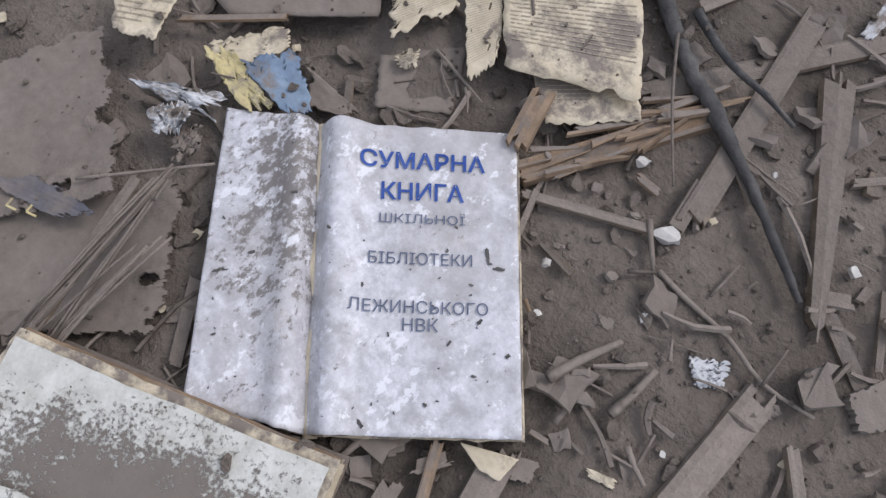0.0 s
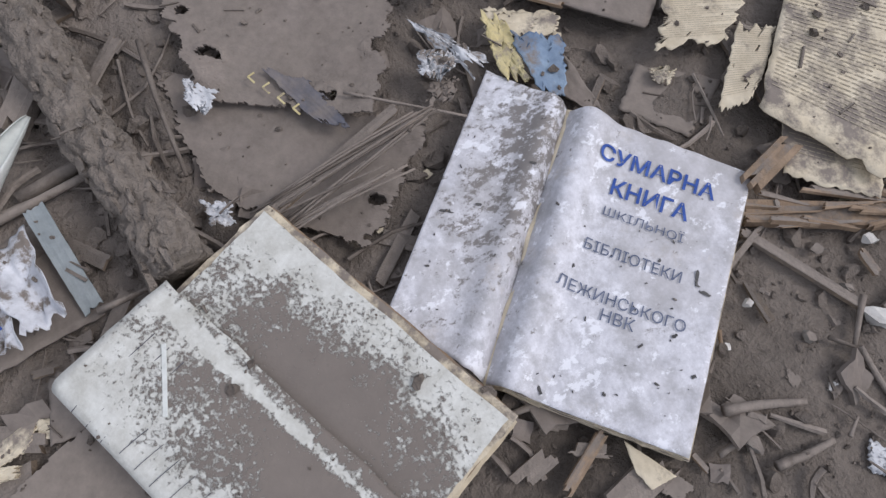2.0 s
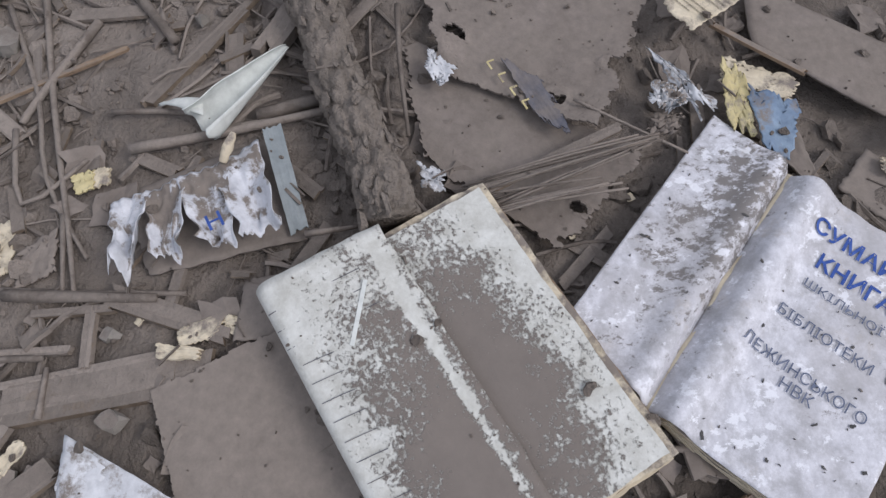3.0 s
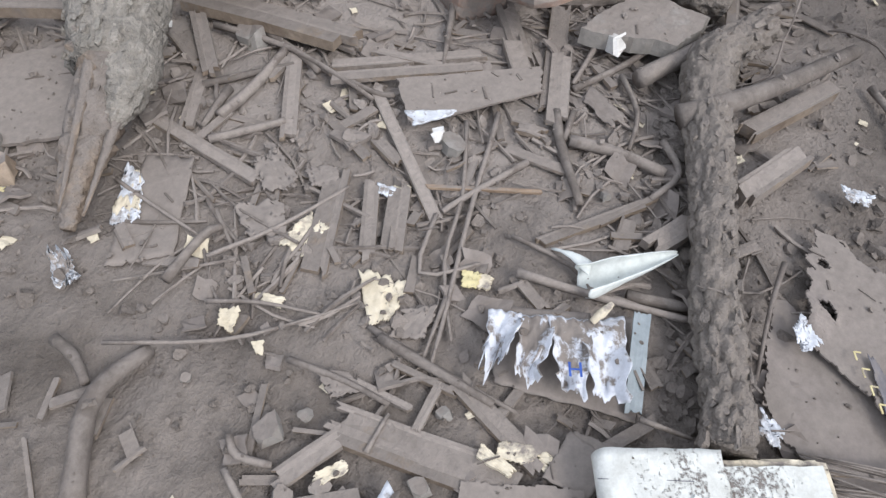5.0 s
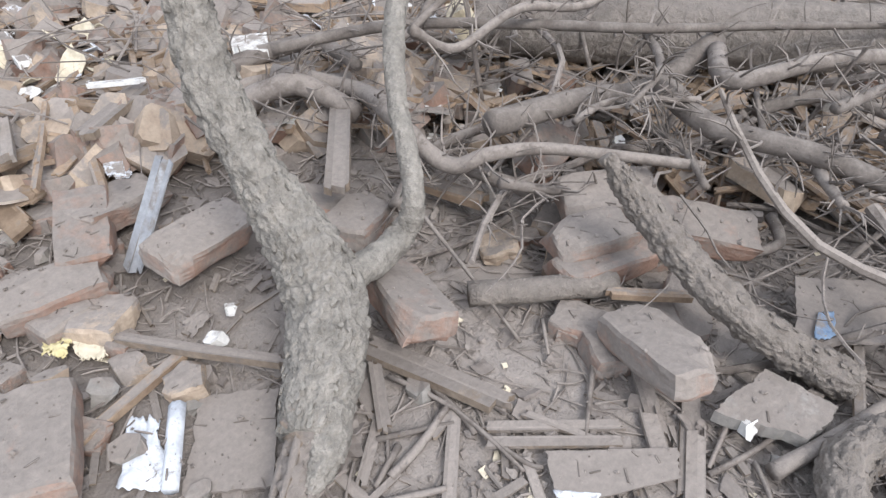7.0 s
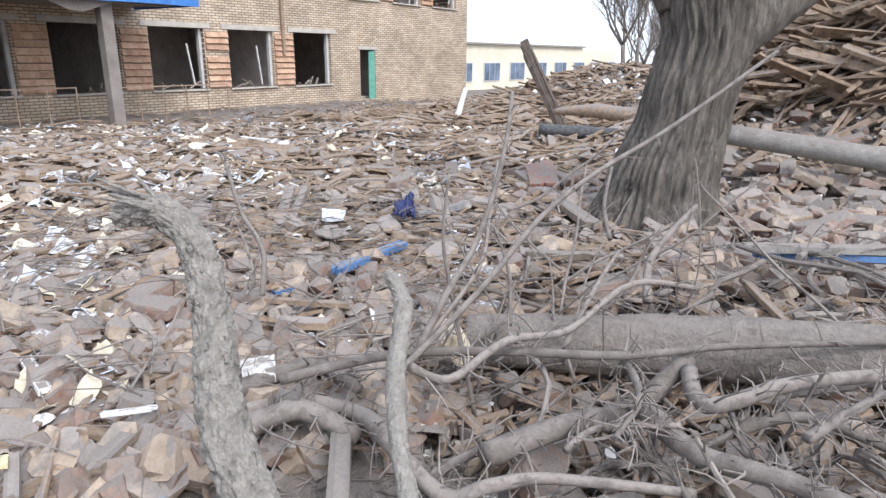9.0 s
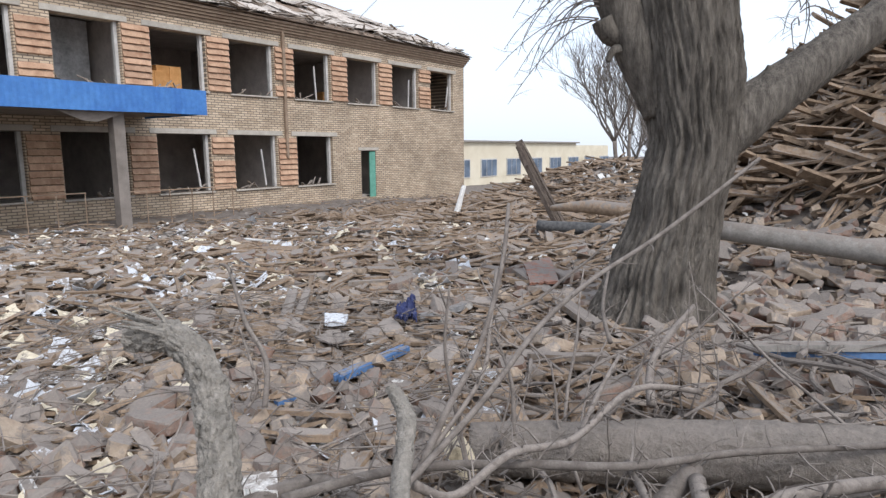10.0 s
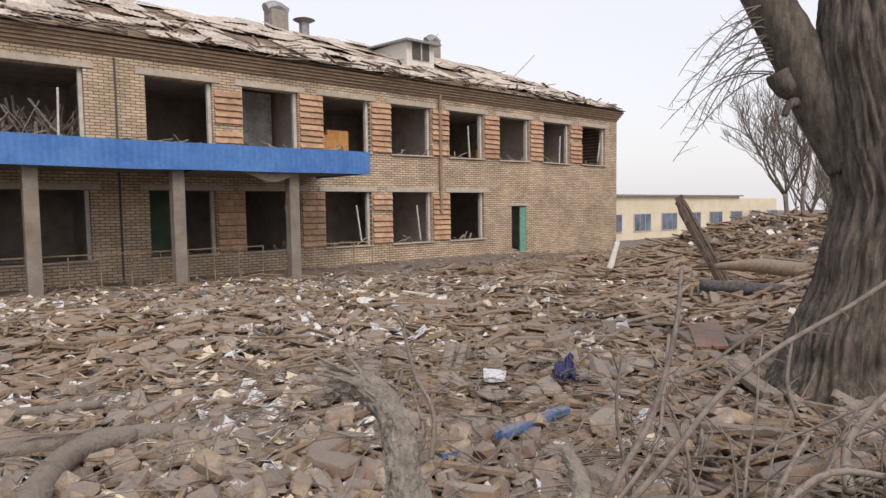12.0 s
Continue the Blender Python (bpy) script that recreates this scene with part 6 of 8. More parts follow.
# ---- the torn notice and the curled flake ----
def build_notice():
    """Torn strips of paper, each bent over the board, curling at its lower end."""
    ob = holder("torn_notice", (0.21, 0.43, 0.02), "torn white notice paper with blue letters, hanging in strips", "paper")
    strips = (((0.222, 0.520), (0.236, 0.486), (0.120, 0.492), (0.150, 0.476), 0.20), ((0.234, 0.486), (0.250, 0.452), (0.150, 0.462), (0.152, 0.430), 0.10),
              ((0.250, 0.455), (0.268, 0.414), (0.166, 0.420), (0.158, 0.378), 0.08), ((0.262, 0.420), (0.292, 0.384), (0.166, 0.376), (0.182, 0.336), 0.10))
    n, m = 26, 20
    for k, (a, b, c, d, rag) in enumerate(strips):
        s = Soup()
        a, b, c, d = (Vector((*q, 0)) for q in (a, b, c, d))
        a, b = a + (a - b) * 0.14, b + (b - a) * 0.14
        for j in range(n + 1):
            w = j / n
            for i in range(m + 1):
                u = i / m
                end = 1 - rag * (0.5 + 1.6 * noise.noise((k * 7 + u * 4, 1, 0)) + 0.7 * noise.noise((k * 7 + u * 15, 2, 0)))
                e0, e1 = 0.45 * w * abs(noise.noise((w * 3, k, 4))), 1 - 0.45 * w * abs(noise.noise((w * 3, k, 8)))
                uu, ww = e0 + (e1 - e0) * u, w * end
                p = (a * (1 - uu) + b * uu) * (1 - ww) + (c * (1 - uu) + d * uu) * ww
                p.z = 0.026 + 0.016 * math.sin(ww * 2.6) * (0.5 + abs(uu - 0.5)) + 0.010 * noise.noise((u * 2.5 + k * 3, w * 3, 5)) + 0.004 * noise.noise((u * 8 + k, w * 8, 6))
                p.z += 0.016 * max(0, w - 0.75) * 4 * (0.5 + noise.noise((k * 3, u * 2, 9))) + 0.012 * (2 * u - 1) ** 2 * w
                s.v.append(p)
        for j in range(n):
            for i in range(m):
                q = j * (m + 1) + i
                s.f.append((q, q + 1, q + m + 2, q + m + 1))
        st = s.part("paper_strip", NOTICE, ob, "soiled white paper strip", True)
        st.modifiers.new("thickness", "SOLIDIFY").thickness = 0.0006
    s = Soup()
    s.tube([(0.262, 0.410, 0.036), (0.274, 0.404, 0.044), (0.290, 0.398, 0.048)], [0.004, 0.006, 0.003], 12, 0.2, 5)
    s.part("rolled_corner", CREAM, ob, "yellowed rolled paper corner", True)
    s = Soup()
    s.slab([(0.300, 0.372, 0.040), (0.308, 0.352, 0.038), (0.190, 0.318, 0.020), (0.182, 0.336, 0.022)], 0.002, 8, 16, 0.04, 0.02, 3)
    s.part("plastic_edge", PLASTIC, ob, "blue-grey clear plastic folder edge")
    me = letters("Н", 0.015, 0.017, INK_BLUE, 0.01)
    t = new("lettering", me)
    t.parent = ob
    t.location = Vector((0.186, 0.404, 0.054)) - ob.location
    t.rotation_euler = (0.05, 0.02, radians(-62))
    return ob


def build_flake():
    """A leaf of stiff paper rolled to a cone, one torn tail trailing from it."""
    s = Soup()
    a, b = Vector((0.312, 0.437, 0.014)), Vector((0.408, 0.352, 0.040))
    d = (b - a).normalized()
    sd = d.cross(Vector((0, 0, 1))).normalized()
    up = sd.cross(d)
    n, m = 30, 22
    for j in range(n + 1):
        u = j / n
        r = 0.021 * (1 - u) ** 0.75 + 0.0015
        for i in range(m + 1):
            w = i / m
            rag = 0.012 * noise.noise((w * 6, 3, 1)) * (1 - u)
            ang = radians(-215 + 250 * w - 30 * u)
            p = a.lerp(b, u) - d * rag + (sd * math.cos(ang) + up * (math.sin(ang) + 1)) * r * (1 + 0.10 * noise.noise((w * 4, u * 4, 2)))
            s.v.append(p)
    for j in range(n):
        for i in range(m):
            q = j * (m + 1) + i
            s.f.append((q, q + 1, q + m + 2, q + m + 1))
    k = len(s.v)
    tip, root = Vector((0.346, 0.496, 0.020)), Vector((0.332, 0.440, 0.034))
    for j in range(13):
        u = j / 12
        for i in range(5):
            w = i / 4 - 0.5
            s.v.append(root.lerp(tip, u) + Vector((-0.026, -0.006, 0.004)) * w * (1 - u) ** 1.2 + Vector((0, 0, 0.008 * math.sin(u * 3) + 0.003 * noise.noise((u * 5, w * 5, 1)))))
    for j in range(12):
        for i in range(4):
            q = k + j * 5 + i
            s.f.append((q, q + 1, q + 6, q + 5))
    ob = s.thing("paper_curl", FLAKEWHITE, "curled pointed white paper piece with greenish inside", "paper", "paper scraps", smooth=True)
    ob.modifiers.new("thickness", "SOLIDIFY").thickness = 0.0012
    return ob


build_notice()
build_flake()


# ---- broken limb, logs and fallen branches ----
def spurs(soup, line, r, rng, count, length, parent=None):
    """Short side twigs with buds along a limb; with a parent each is a part of its own."""
    for _ in range(count):
        if parent:
            soup = Soup()
        k = rng.uniform(0.05, 0.98) * (len(line) - 1)
        p = line[int(k)].lerp(line[min(int(k) + 1, len(line) - 1)], k % 1)
        d = (line[min(int(k) + 1, len(line) - 1)] - line[int(k)]).normalized() if int(k) + 1 < len(line) else Vector((1, 0, 0))
        q = (d * rng.uniform(0.1, 0.9) + Vector((rng.uniform(-1, 1), rng.uniform(-1, 1), rng.uniform(-0.5, 0.9)))).normalized()
        ln = length * rng.uniform(0.25, 1.0)
        e1 = p + q * ln * 0.5 + Vector((rng.uniform(-1, 1), rng.uniform(-1, 1), rng.uniform(-1, 1))) * ln * 0.1
        e2 = p + q * ln + Vector((rng.uniform(-1, 1), rng.uniform(-1, 1), rng.uniform(-0.6, 0.6))) * ln * 0.25
        rr = min(r * 0.4, 0.0045) * rng.uniform(0.5, 1.0)
        soup.tube([p, e1, e2], [rr, rr * 0.8, rr * 0.4], 4, 0, 2)
        if rng.random() < 0.6:
            e3 = e1 + (q.cross(Vector((rng.uniform(-1, 1), rng.uniform(-1, 1), rng.uniform(-1, 1)))).normalized() + q * 0.6) * ln * 0.35
            soup.tube([e1, e3], [rr * 0.7, rr * 0.3], 4, 0, 1)
        if parent:
            soup.part("side_twig", TWIG, parent)


def bark_flakes(ob, pts, radii, mat, count, seed):
    """Loose plates of bark standing off a limb, each a part of its own."""
    rng = random.Random(seed)
    for _ in range(count):
        s = Soup()
        k = rng.randrange(len(pts) - 1)
        t = rng.random()
        p, r = Vector(pts[k]).lerp(Vector(pts[k + 1]), t), radii[k] * (1 - t) + radii[k + 1] * t
        a = rng.uniform(0.2, 2.9)
        d = (Vector(pts[k + 1]) - Vector(pts[k])).normalized()
        sd = d.cross(Vector((0, 0, 1))).normalized()
        q = sd * math.cos(a) + sd.cross(d) * math.sin(a)
        rot = Matrix((d, q.cross(d), q)).transposed()
        s.chunk(p + q * r * 0.99, (rng.uniform(0.008, 0.030), rng.uniform(0.005, 0.014), rng.uniform(0.003, 0.008)), rot, rng.random(), 0.5, 0.4)
        s.part("bark_flake", mat, ob)


def build_broken_limb():
    tree = holder("broken_tree_limb", TRUNK[2], "forked dust-grey broken tree limb with a rotten hollow end", "tree limb")
    s = Soup()
    s.tube(TRUNK[2:] + [LIMB[1]], TRUNK_R[2:] + [LIMB_R[1]], 104, 0.10, 34, 3, plates=(0.016, 0.038, 0.0080))
    s.part("trunk", MOSS, tree, "thick grey-green bark", True)
    s = Soup()
    s.tube([Vector(TRUNK[0]).lerp(Vector(TRUNK[1]), 0.15), TRUNK[1], TRUNK[2], Vector(TRUNK[2]).lerp(Vector(TRUNK[3]), 0.35)], [0.008, 0.026, 0.040, 0.046], 26, 0.5, 14, 3)
    for i in range(6):
        rng = random.Random(i + 40)
        o = Vector((rng.uniform(-0.035, 0.035), rng.uniform(-0.035, 0.035), rng.uniform(0.0, 0.04)))
        p0 = Vector(TRUNK[0]).lerp(Vector(TRUNK[1]), rng.uniform(0.1, 1.0))
        s.tube([p0 + o * 0.6, Vector(TRUNK[1]).lerp(Vector(TRUNK[2]), 0.6) + o, Vector(TRUNK[2]).lerp(Vector(TRUNK[3]), 0.25) + o * 0.9], [0.002, 0.008, 0.010], 5, 0.4, 5, i)
    shell = Soup()
    t1, t2 = Vector(TRUNK[1]), Vector(TRUNK[2])
    off = Vector((0.022, -0.026, 0.012))
    shell.tube([t1.lerp(t2, 0.25) + off * 0.9, t1.lerp(t2, 0.6) + off, t2 + off * 0.8, t2.lerp(Vector(TRUNK[3]), 0.4) + off * 0.4], [0.010, 0.030, 0.042, 0.052], 48, 0.15, 12, 9, plates=(0.013, 0.030, 0.005))
    shell.part("bark_shell", MOSS, tree, "tongue of bark beside the rotten wood", True)
    s.part("rotten_wood", ROT, tree, "brown rotten splintered wood", True)
    s = Soup()
    s.tube(LIMB, LIMB_R, 84, 0.12, 32, 5, plates=(0.016, 0.038, 0.0080))
    s.part("limb", MOSS, tree, "grey-green upright limb with snapped end", True)
    s = Soup()
    s.tube(ARM, ARM_R, 44, 0.15, 18, 6, plates=(0.012, 0.035, 0.0016))
    s.part("limb", MOSS, tree, "smooth grey side limb", True)
    bark_flakes(tree, TRUNK[2:] + [LIMB[1]], TRUNK_R[2:] + [LIMB_R[1]], MOSS, 60, 4)
    bark_flakes(tree, LIMB, LIMB_R, MOSS, 60, 5)
    bark_flakes(tree, ARM[1:], ARM_R[1:], MOSS, 16, 6)
    s = Soup()
    e = Vector(LIMB[5])
    for i in range(14):
        rng = random.Random(i)
        s.tube([e + Vector((rng.uniform(-0.03, 0.03), rng.uniform(-0.03, 0.03), rng.uniform(0, 0.03))), e + Vector((rng.uniform(-0.10, 0.0), rng.uniform(0.0, 0.12), rng.uniform(0.01, 0.09)))], [0.008, 0.002], 5, 0.2, 3)
    s.part("splinter", MOSS, tree, "torn splinters at the snapped end", True)
    return tree


def build_log(pts, radii, label, mat, seed):
    s = Soup()
    s.tube(pts, radii, 72, 0.12, 26, seed, plates=(0.018, 0.036, 0.0065))
    rng = random.Random(seed)
    ob = s.thing("log", mat, label, "log", "logs", smooth=True)
    bark_flakes(ob, pts, radii, mat, 70, seed)
    return ob


ROT = material("rotten_wood", (0.16, 0.12, 0.09), (0.30, 0.24, 0.185), scale=20, bump=1.0, bump_scale=50, dist=0.012, dust=0.42, vary=0.0)
build_broken_limb()
build_log(LOG, LOG_R, "thick bent log with cracked mud-grey bark", BARK, 11)
build_log(LOG2, LOG2_R, "long dusty log leaning on rubble, snapped tip", BARK, 12)
stick([(0.640, 0.425, 0.05), (0.70, 0.36, 0.07), (0.80, 0.30, 0.06), (0.95, 0.22, 0.05)], [0.02, 0.016, 0.014, 0.012], TWIG, "bent dusty branch beside the log", "branch", "branch", "fallen branches", sides=10)
for i, (pts, r0, r1) in enumerate(TANGLE):
    rng = random.Random(i + 7)
    s = Soup()
    n = len(pts)
    pts = [Vector(p) + Vector((0, 0, rng.uniform(-0.04, 0.05))) for p in pts]
    line = s.tube(pts, [r0 + (r1 - r0) * k / (n - 1) for k in range(n)], 10, 0.10, 5, i)
    ob = s.thing("fallen_branch", TWIG, "bare dust-grey fallen branch in a tangle", "branch", "fallen branches", smooth=True)
    spurs(None, line, r0, rng, 36, 0.15, ob)
for i, (pts, r0, r1) in enumerate(SHOOTS):
    rng = random.Random(i + 70)
    s = Soup()
    n = len(pts)
    line = s.tube(pts, [r0 + (r1 - r0) * k / (n - 1) for k in range(n)], 8, 0.08, 5, i)
    ob = s.thing("upright_shoot", TWIG, "thin bare shoot rising from fallen branches", "branch", "upright shoots", smooth=True)
    spurs(None, line, r0, rng, 12, 0.10, ob)
rng = random.Random(83)
for i in range(26):
    x, y = rng.uniform(1.25, 2.6), rng.uniform(0.35, 1.9)
    p = Vector((x, y, rise(x, y) + rng.uniform(0.06, 0.2)))
    d = Vector((rng.uniform(-0.2, 0.9), rng.uniform(-0.6, 0.5), rng.uniform(0.15, 0.8))).normalized()
    pts, ln, r0 = [p], rng.uniform(0.3, 0.85), rng.uniform(0.004, 0.009)
    for k in range(4):
        d = (d + Vector((rng.uniform(-0.25, 0.25), rng.uniform(-0.25, 0.25), rng.uniform(-0.12, 0.25)))).normalized()
        pts.append(pts[-1] + d * ln / 4)
    s = Soup()
    line = s.tube(pts, [r0, r0 * 0.9, r0 * 0.8, r0 * 0.65, r0 * 0.45], 7, 0.1, 4, i)
    ob = s.thing("upright_shoot", TWIG, "thin bare shoot rising from fallen branches", "branch", "upright shoots", smooth=True)
    spurs(None, line, r0, rng, 10, 0.10, ob)
s = Soup()
s.tube(LYING, [0.100, 0.120, 0.125, 0.12], 64, 0.06, 30, 5, plates=(0.05, 0.14, 0.006))
s.thing("lying_trunk", BARK, "pale smooth fallen trunk behind the branches", "log", "logs", smooth=True)


# ---- the old tree ----
def build_old_tree():
    tree = holder("old_tree", (4.02, 1.92, 0.1), "thick old furrowed tree with dark limbs, standing in rubble", "tree")
    rings, sides = 190, 210
    s = Soup()
    keys = [(-0.15, 3.97, 1.95, 0.50), (0.10, 4.00, 1.94, 0.42), (0.45, 4.08, 1.90, 0.335), (0.9, 4.19, 1.84, 0.275), (1.35, 4.28, 1.79, 0.275), (1.75, 4.30, 1.81, 0.31), (2.2, 4.28, 1.88, 0.31), (2.8, 4.33, 1.92, 0.25), (4.0, 4.45, 2.0, 0.2), (6.0, 4.5, 2.1, 0.1)]
    for i in range(rings + 1):
        z = -0.15 + 6.15 * (i / rings) ** 1.35
        for (z0, x0, y0, r0), (z1, x1, y1, r1) in zip(keys, keys[1:]):
            if z <= z1 + 1e-6:
                t = (z - z0) / (z1 - z0)
                t = t * t * (3 - 2 * t) * 0.5 + t * 0.5
                x, y, r = x0 + (x1 - x0) * t, y0 + (y1 - y0) * t, r0 + (r1 - r0) * t
                break
        for k in range(sides):
            a = 2 * math.pi * k / sides
            ax = a + 0.22 * z + 0.12 * noise.noise((z * 1.2, 0, 0))
            c, sn = math.cos(ax), math.sin(ax)
            wob = 0.5 * noise.noise((c * 3, sn * 3, z * 3))
            ridge = 1 - 1.6 * abs(noise.noise((c * 9 + wob, sn * 9 + wob, z * 2.0)))
            ridge += 0.6 * (1 - abs(noise.noise((c * 21 + wob, sn * 21, z * 5.0))))
            lump = noise.noise((c * 1.3, sn * 1.3, z * 1.1))
            rr = r * (1 + 0.07 * lump) + 0.042 * (ridge - 1.1)
            s.v.append(Vector((x + rr * math.cos(a), y + rr * math.sin(a), z)))
    for i in range(rings):
        for k in range(sides):
            k2 = (k + 1) % sides
            s.f.append((i * sides + k, i * sides + k2, (i + 1) * sides + k2, (i + 1) * sides + k))
    s.part("trunk", TREEBARK, tree, "deeply furrowed grey bark", True)
    limbs = (([(4.22, 1.95, 1.55), (4.12, 2.12, 1.95), (4.02, 2.30, 2.40), (3.85, 2.6, 3.1), (3.6, 3.0, 4.2)], [0.16, 0.16, 0.14, 0.12, 0.07]),
             ([(4.30, 1.75, 1.28), (4.52, 1.48, 1.55), (4.85, 1.16, 1.86), (5.35, 0.75, 2.25), (6.2, 0.1, 2.9), (7.0, -0.5, 3.8)], [0.20, 0.17, 0.145, 0.13, 0.10, 0.06]))
    for i, (pts, r) in enumerate(limbs):
        s = Soup()
        s.tube(pts, r, 30, 0.07, 10, i + 20)
        s.part("limb", TREEBARK, tree, "thick dark limb", True)
    for i, (pts, r) in enumerate((([(4.12, 2.16, 1.98), (3.98, 2.26, 2.04), (3.93, 2.30, 2.12)], [0.08, 0.075, 0.07]), ([(4.10, 2.12, 1.92), (3.97, 2.22, 1.93), (3.93, 2.25, 1.85)], [0.05, 0.03, 0.015]),
                                  ([(4.60, 1.42, 1.60), (4.57, 1.42, 1.72), (4.57, 1.40, 1.82)], [0.06, 0.04, 0.025]))):
        s = Soup()
        s.tube(pts, r, 14, 0.12, 5, i + 33)
        s.part("stub", TREEBARK, tree, "broken limb stub", True)
    rng = random.Random(8)
    for i in range(26):
        s = Soup()
        p = Vector((3.93, 2.32, 2.10 + 0.45 * rng.random())) if i < 20 else Vector((4.75, 1.28, 2.0 + 0.3 * rng.random()))
        d = Vector((-0.45 + rng.uniform(-0.25, 0.3), 0.75 + rng.uniform(-0.35, 0.3), rng.uniform(0.0, 0.5))) if i < 20 else Vector((rng.uniform(-0.1, 0.3), rng.uniform(-0.2, 0.2), 0.5))
        ln = rng.uniform(0.35, 0.85) if i < 20 else rng.uniform(0.25, 0.5)
        pts = [p]
        for k in range(6):
            d.z -= rng.uniform(0.2, 0.42)
            d += Vector((rng.uniform(-0.15, 0.15), rng.uniform(-0.15, 0.15), 0))
            pts.append(pts[-1] + d.normalized() * ln / 6)
        line = s.tube(pts, [0.006, 0.005, 0.0045, 0.004, 0.0034, 0.003, 0.002], 4, 0, 2)
        spurs(s, line, 0.006, rng, 9, 0.14)
        s.part("hanging_twig", TWIG, tree, "thin drooping bare twigs")
    return tree


def tree_bark():
    """Grey furrowed bark, the same on trunk and limbs, with pale lichen streaks."""
    m = material("old_tree_bark", (0.066, 0.056, 0.046), (0.225, 0.196, 0.162), scale=22, bump=1.0, bump_scale=60, dist=0.030, stretch=(1, 1, 0.22), vary=0.0, detail=0.7)
    return m


TREEBARK = tree_bark()
build_old_tree()


def bare_tree(x, y, z, height, seed, label, group):
    """A leafless tree grown by forking limbs."""
    rng = random.Random(seed)
    root = holder("bare_tree", (x, y, z), label, "tree", group)
    trunk, crown = Soup(), Soup()

    def grow(p, d, ln, r, lvl):
        pts = [p]
        for k in range(3):
            d = (d + Vector((rng.uniform(-0.2, 0.2), rng.uniform(-0.2, 0.2), rng.uniform(-0.05, 0.16)))).normalized()
            pts.append(pts[-1] + d * ln / 3)
        (trunk if lvl < 2 else crown).tube(pts, [r, r * 0.88, r * 0.76, r * 0.62], 7 if lvl < 2 else 4, 0, 2)
        if lvl >= 5:
            return
        for k in range(4):
            a = (d + Vector((rng.uniform(-1, 1), rng.uniform(-1, 1), rng.uniform(-0.3, 0.8))) * 0.75).normalized()
            grow(pts[-1 if k < 2 else rng.choice((1, 2, 3))], a, ln * rng.uniform(0.62, 0.85), max(r * rng.uniform(0.42, 0.6), 0.006), lvl + 1)
    grow(Vector((x, y, z - 0.2)), Vector((0, 0, 1)), height * 0.3, height * 0.015, 0)
    trunk.part("trunk", TWIG, root, "grey bare trunk and limbs", True)
    crown.part("crown", TWIG, root, "many thin bare twigs")
    return root


for i, (x, y, h) in enumerate(((27.0, 11.0, 8.2), (31.5, 11.8, 7.2), (37, 12.6, 7.0), (34, 9.5, 8.0), (47, 16.0, 7.5), (24.5, 9.6, 6.5), (29.2, 10.2, 6.8), (42, 14.4, 7.0))):
    bare_tree(x, y, rise(x, y), h, i + 5, "leafless grey tree behind the rubble heaps", "bare trees")

# ---- the school ----
def brick_wall_material(name, c1, c2, mortar, bw=0.25, rh=0.077):
    m = bpy.data.materials.new(name)
    m.use_nodes = True
    n, l = m.node_tree.nodes, m.node_tree.links
    co = n.new("ShaderNodeTexCoord")
    mp = n.new("ShaderNodeMapping")
    mp.inputs["Rotation"].default_value = (radians(90), 0, 0)
    br = n.new("ShaderNodeTexBrick")
    br.inputs["Color1"].default_value, br.inputs["Color2"].default_value, br.inputs["Mortar"].default_value = (*c1, 1), (*c2, 1), (*mortar, 1)
    br.inputs["Scale"].default_value, br.inputs["Mortar Size"].default_value = 1.0, 0.013
    br.inputs["Brick Width"].default_value, br.inputs["Row Height"].default_value, br.inputs["Bias"].default_value = bw, rh, -0.1
    no = n.new("ShaderNodeTexNoise")
    no.inputs["Scale"].default_value, no.inputs["Detail"].default_value = 0.9, 8
    rp = n.new("ShaderNodeMapRange")
    rp.inputs["From Min"].default_value, rp.inputs["From Max"].default_value = 0.3, 0.7
    rp.inputs["To Min"].default_value, rp.inputs["To Max"].default_value = 0.72, 1.12
    hs = n.new("ShaderNodeHueSaturation")
    bp = n.new("ShaderNodeBump")
    bp.inputs["Strength"].default_value, bp.inputs["Distance"].default_value = 0.6, 0.012
    l.new(co.outputs["Object"], mp.inputs["Vector"])
    l.new(mp.outputs[0], br.inputs["Vector"])
    l.new(co.outputs["Object"], no.inputs["Vector"])
    l.new(no.outputs["Fac"], rp.inputs["Value"])
    l.new(rp.outputs[0], hs.inputs["Value"])
    l.new(br.outputs["Color"], hs.inputs["Color"])
    l.new(hs.outputs[0], n["Principled BSDF"].inputs["Base Color"])
    n["Principled BSDF"].inputs["Roughness"].default_value = 0.95
    inv = n.new("ShaderNodeMath")
    inv.operation, inv.inputs[0].default_value = "SUBTRACT", 1.0
    l.new(br.outputs["Fac"], inv.inputs[1])
    l.new(inv.outputs[0], bp.inputs["Height"])
    l.new(bp.outputs[0], n["Principled BSDF"].inputs["Normal"])
    return m


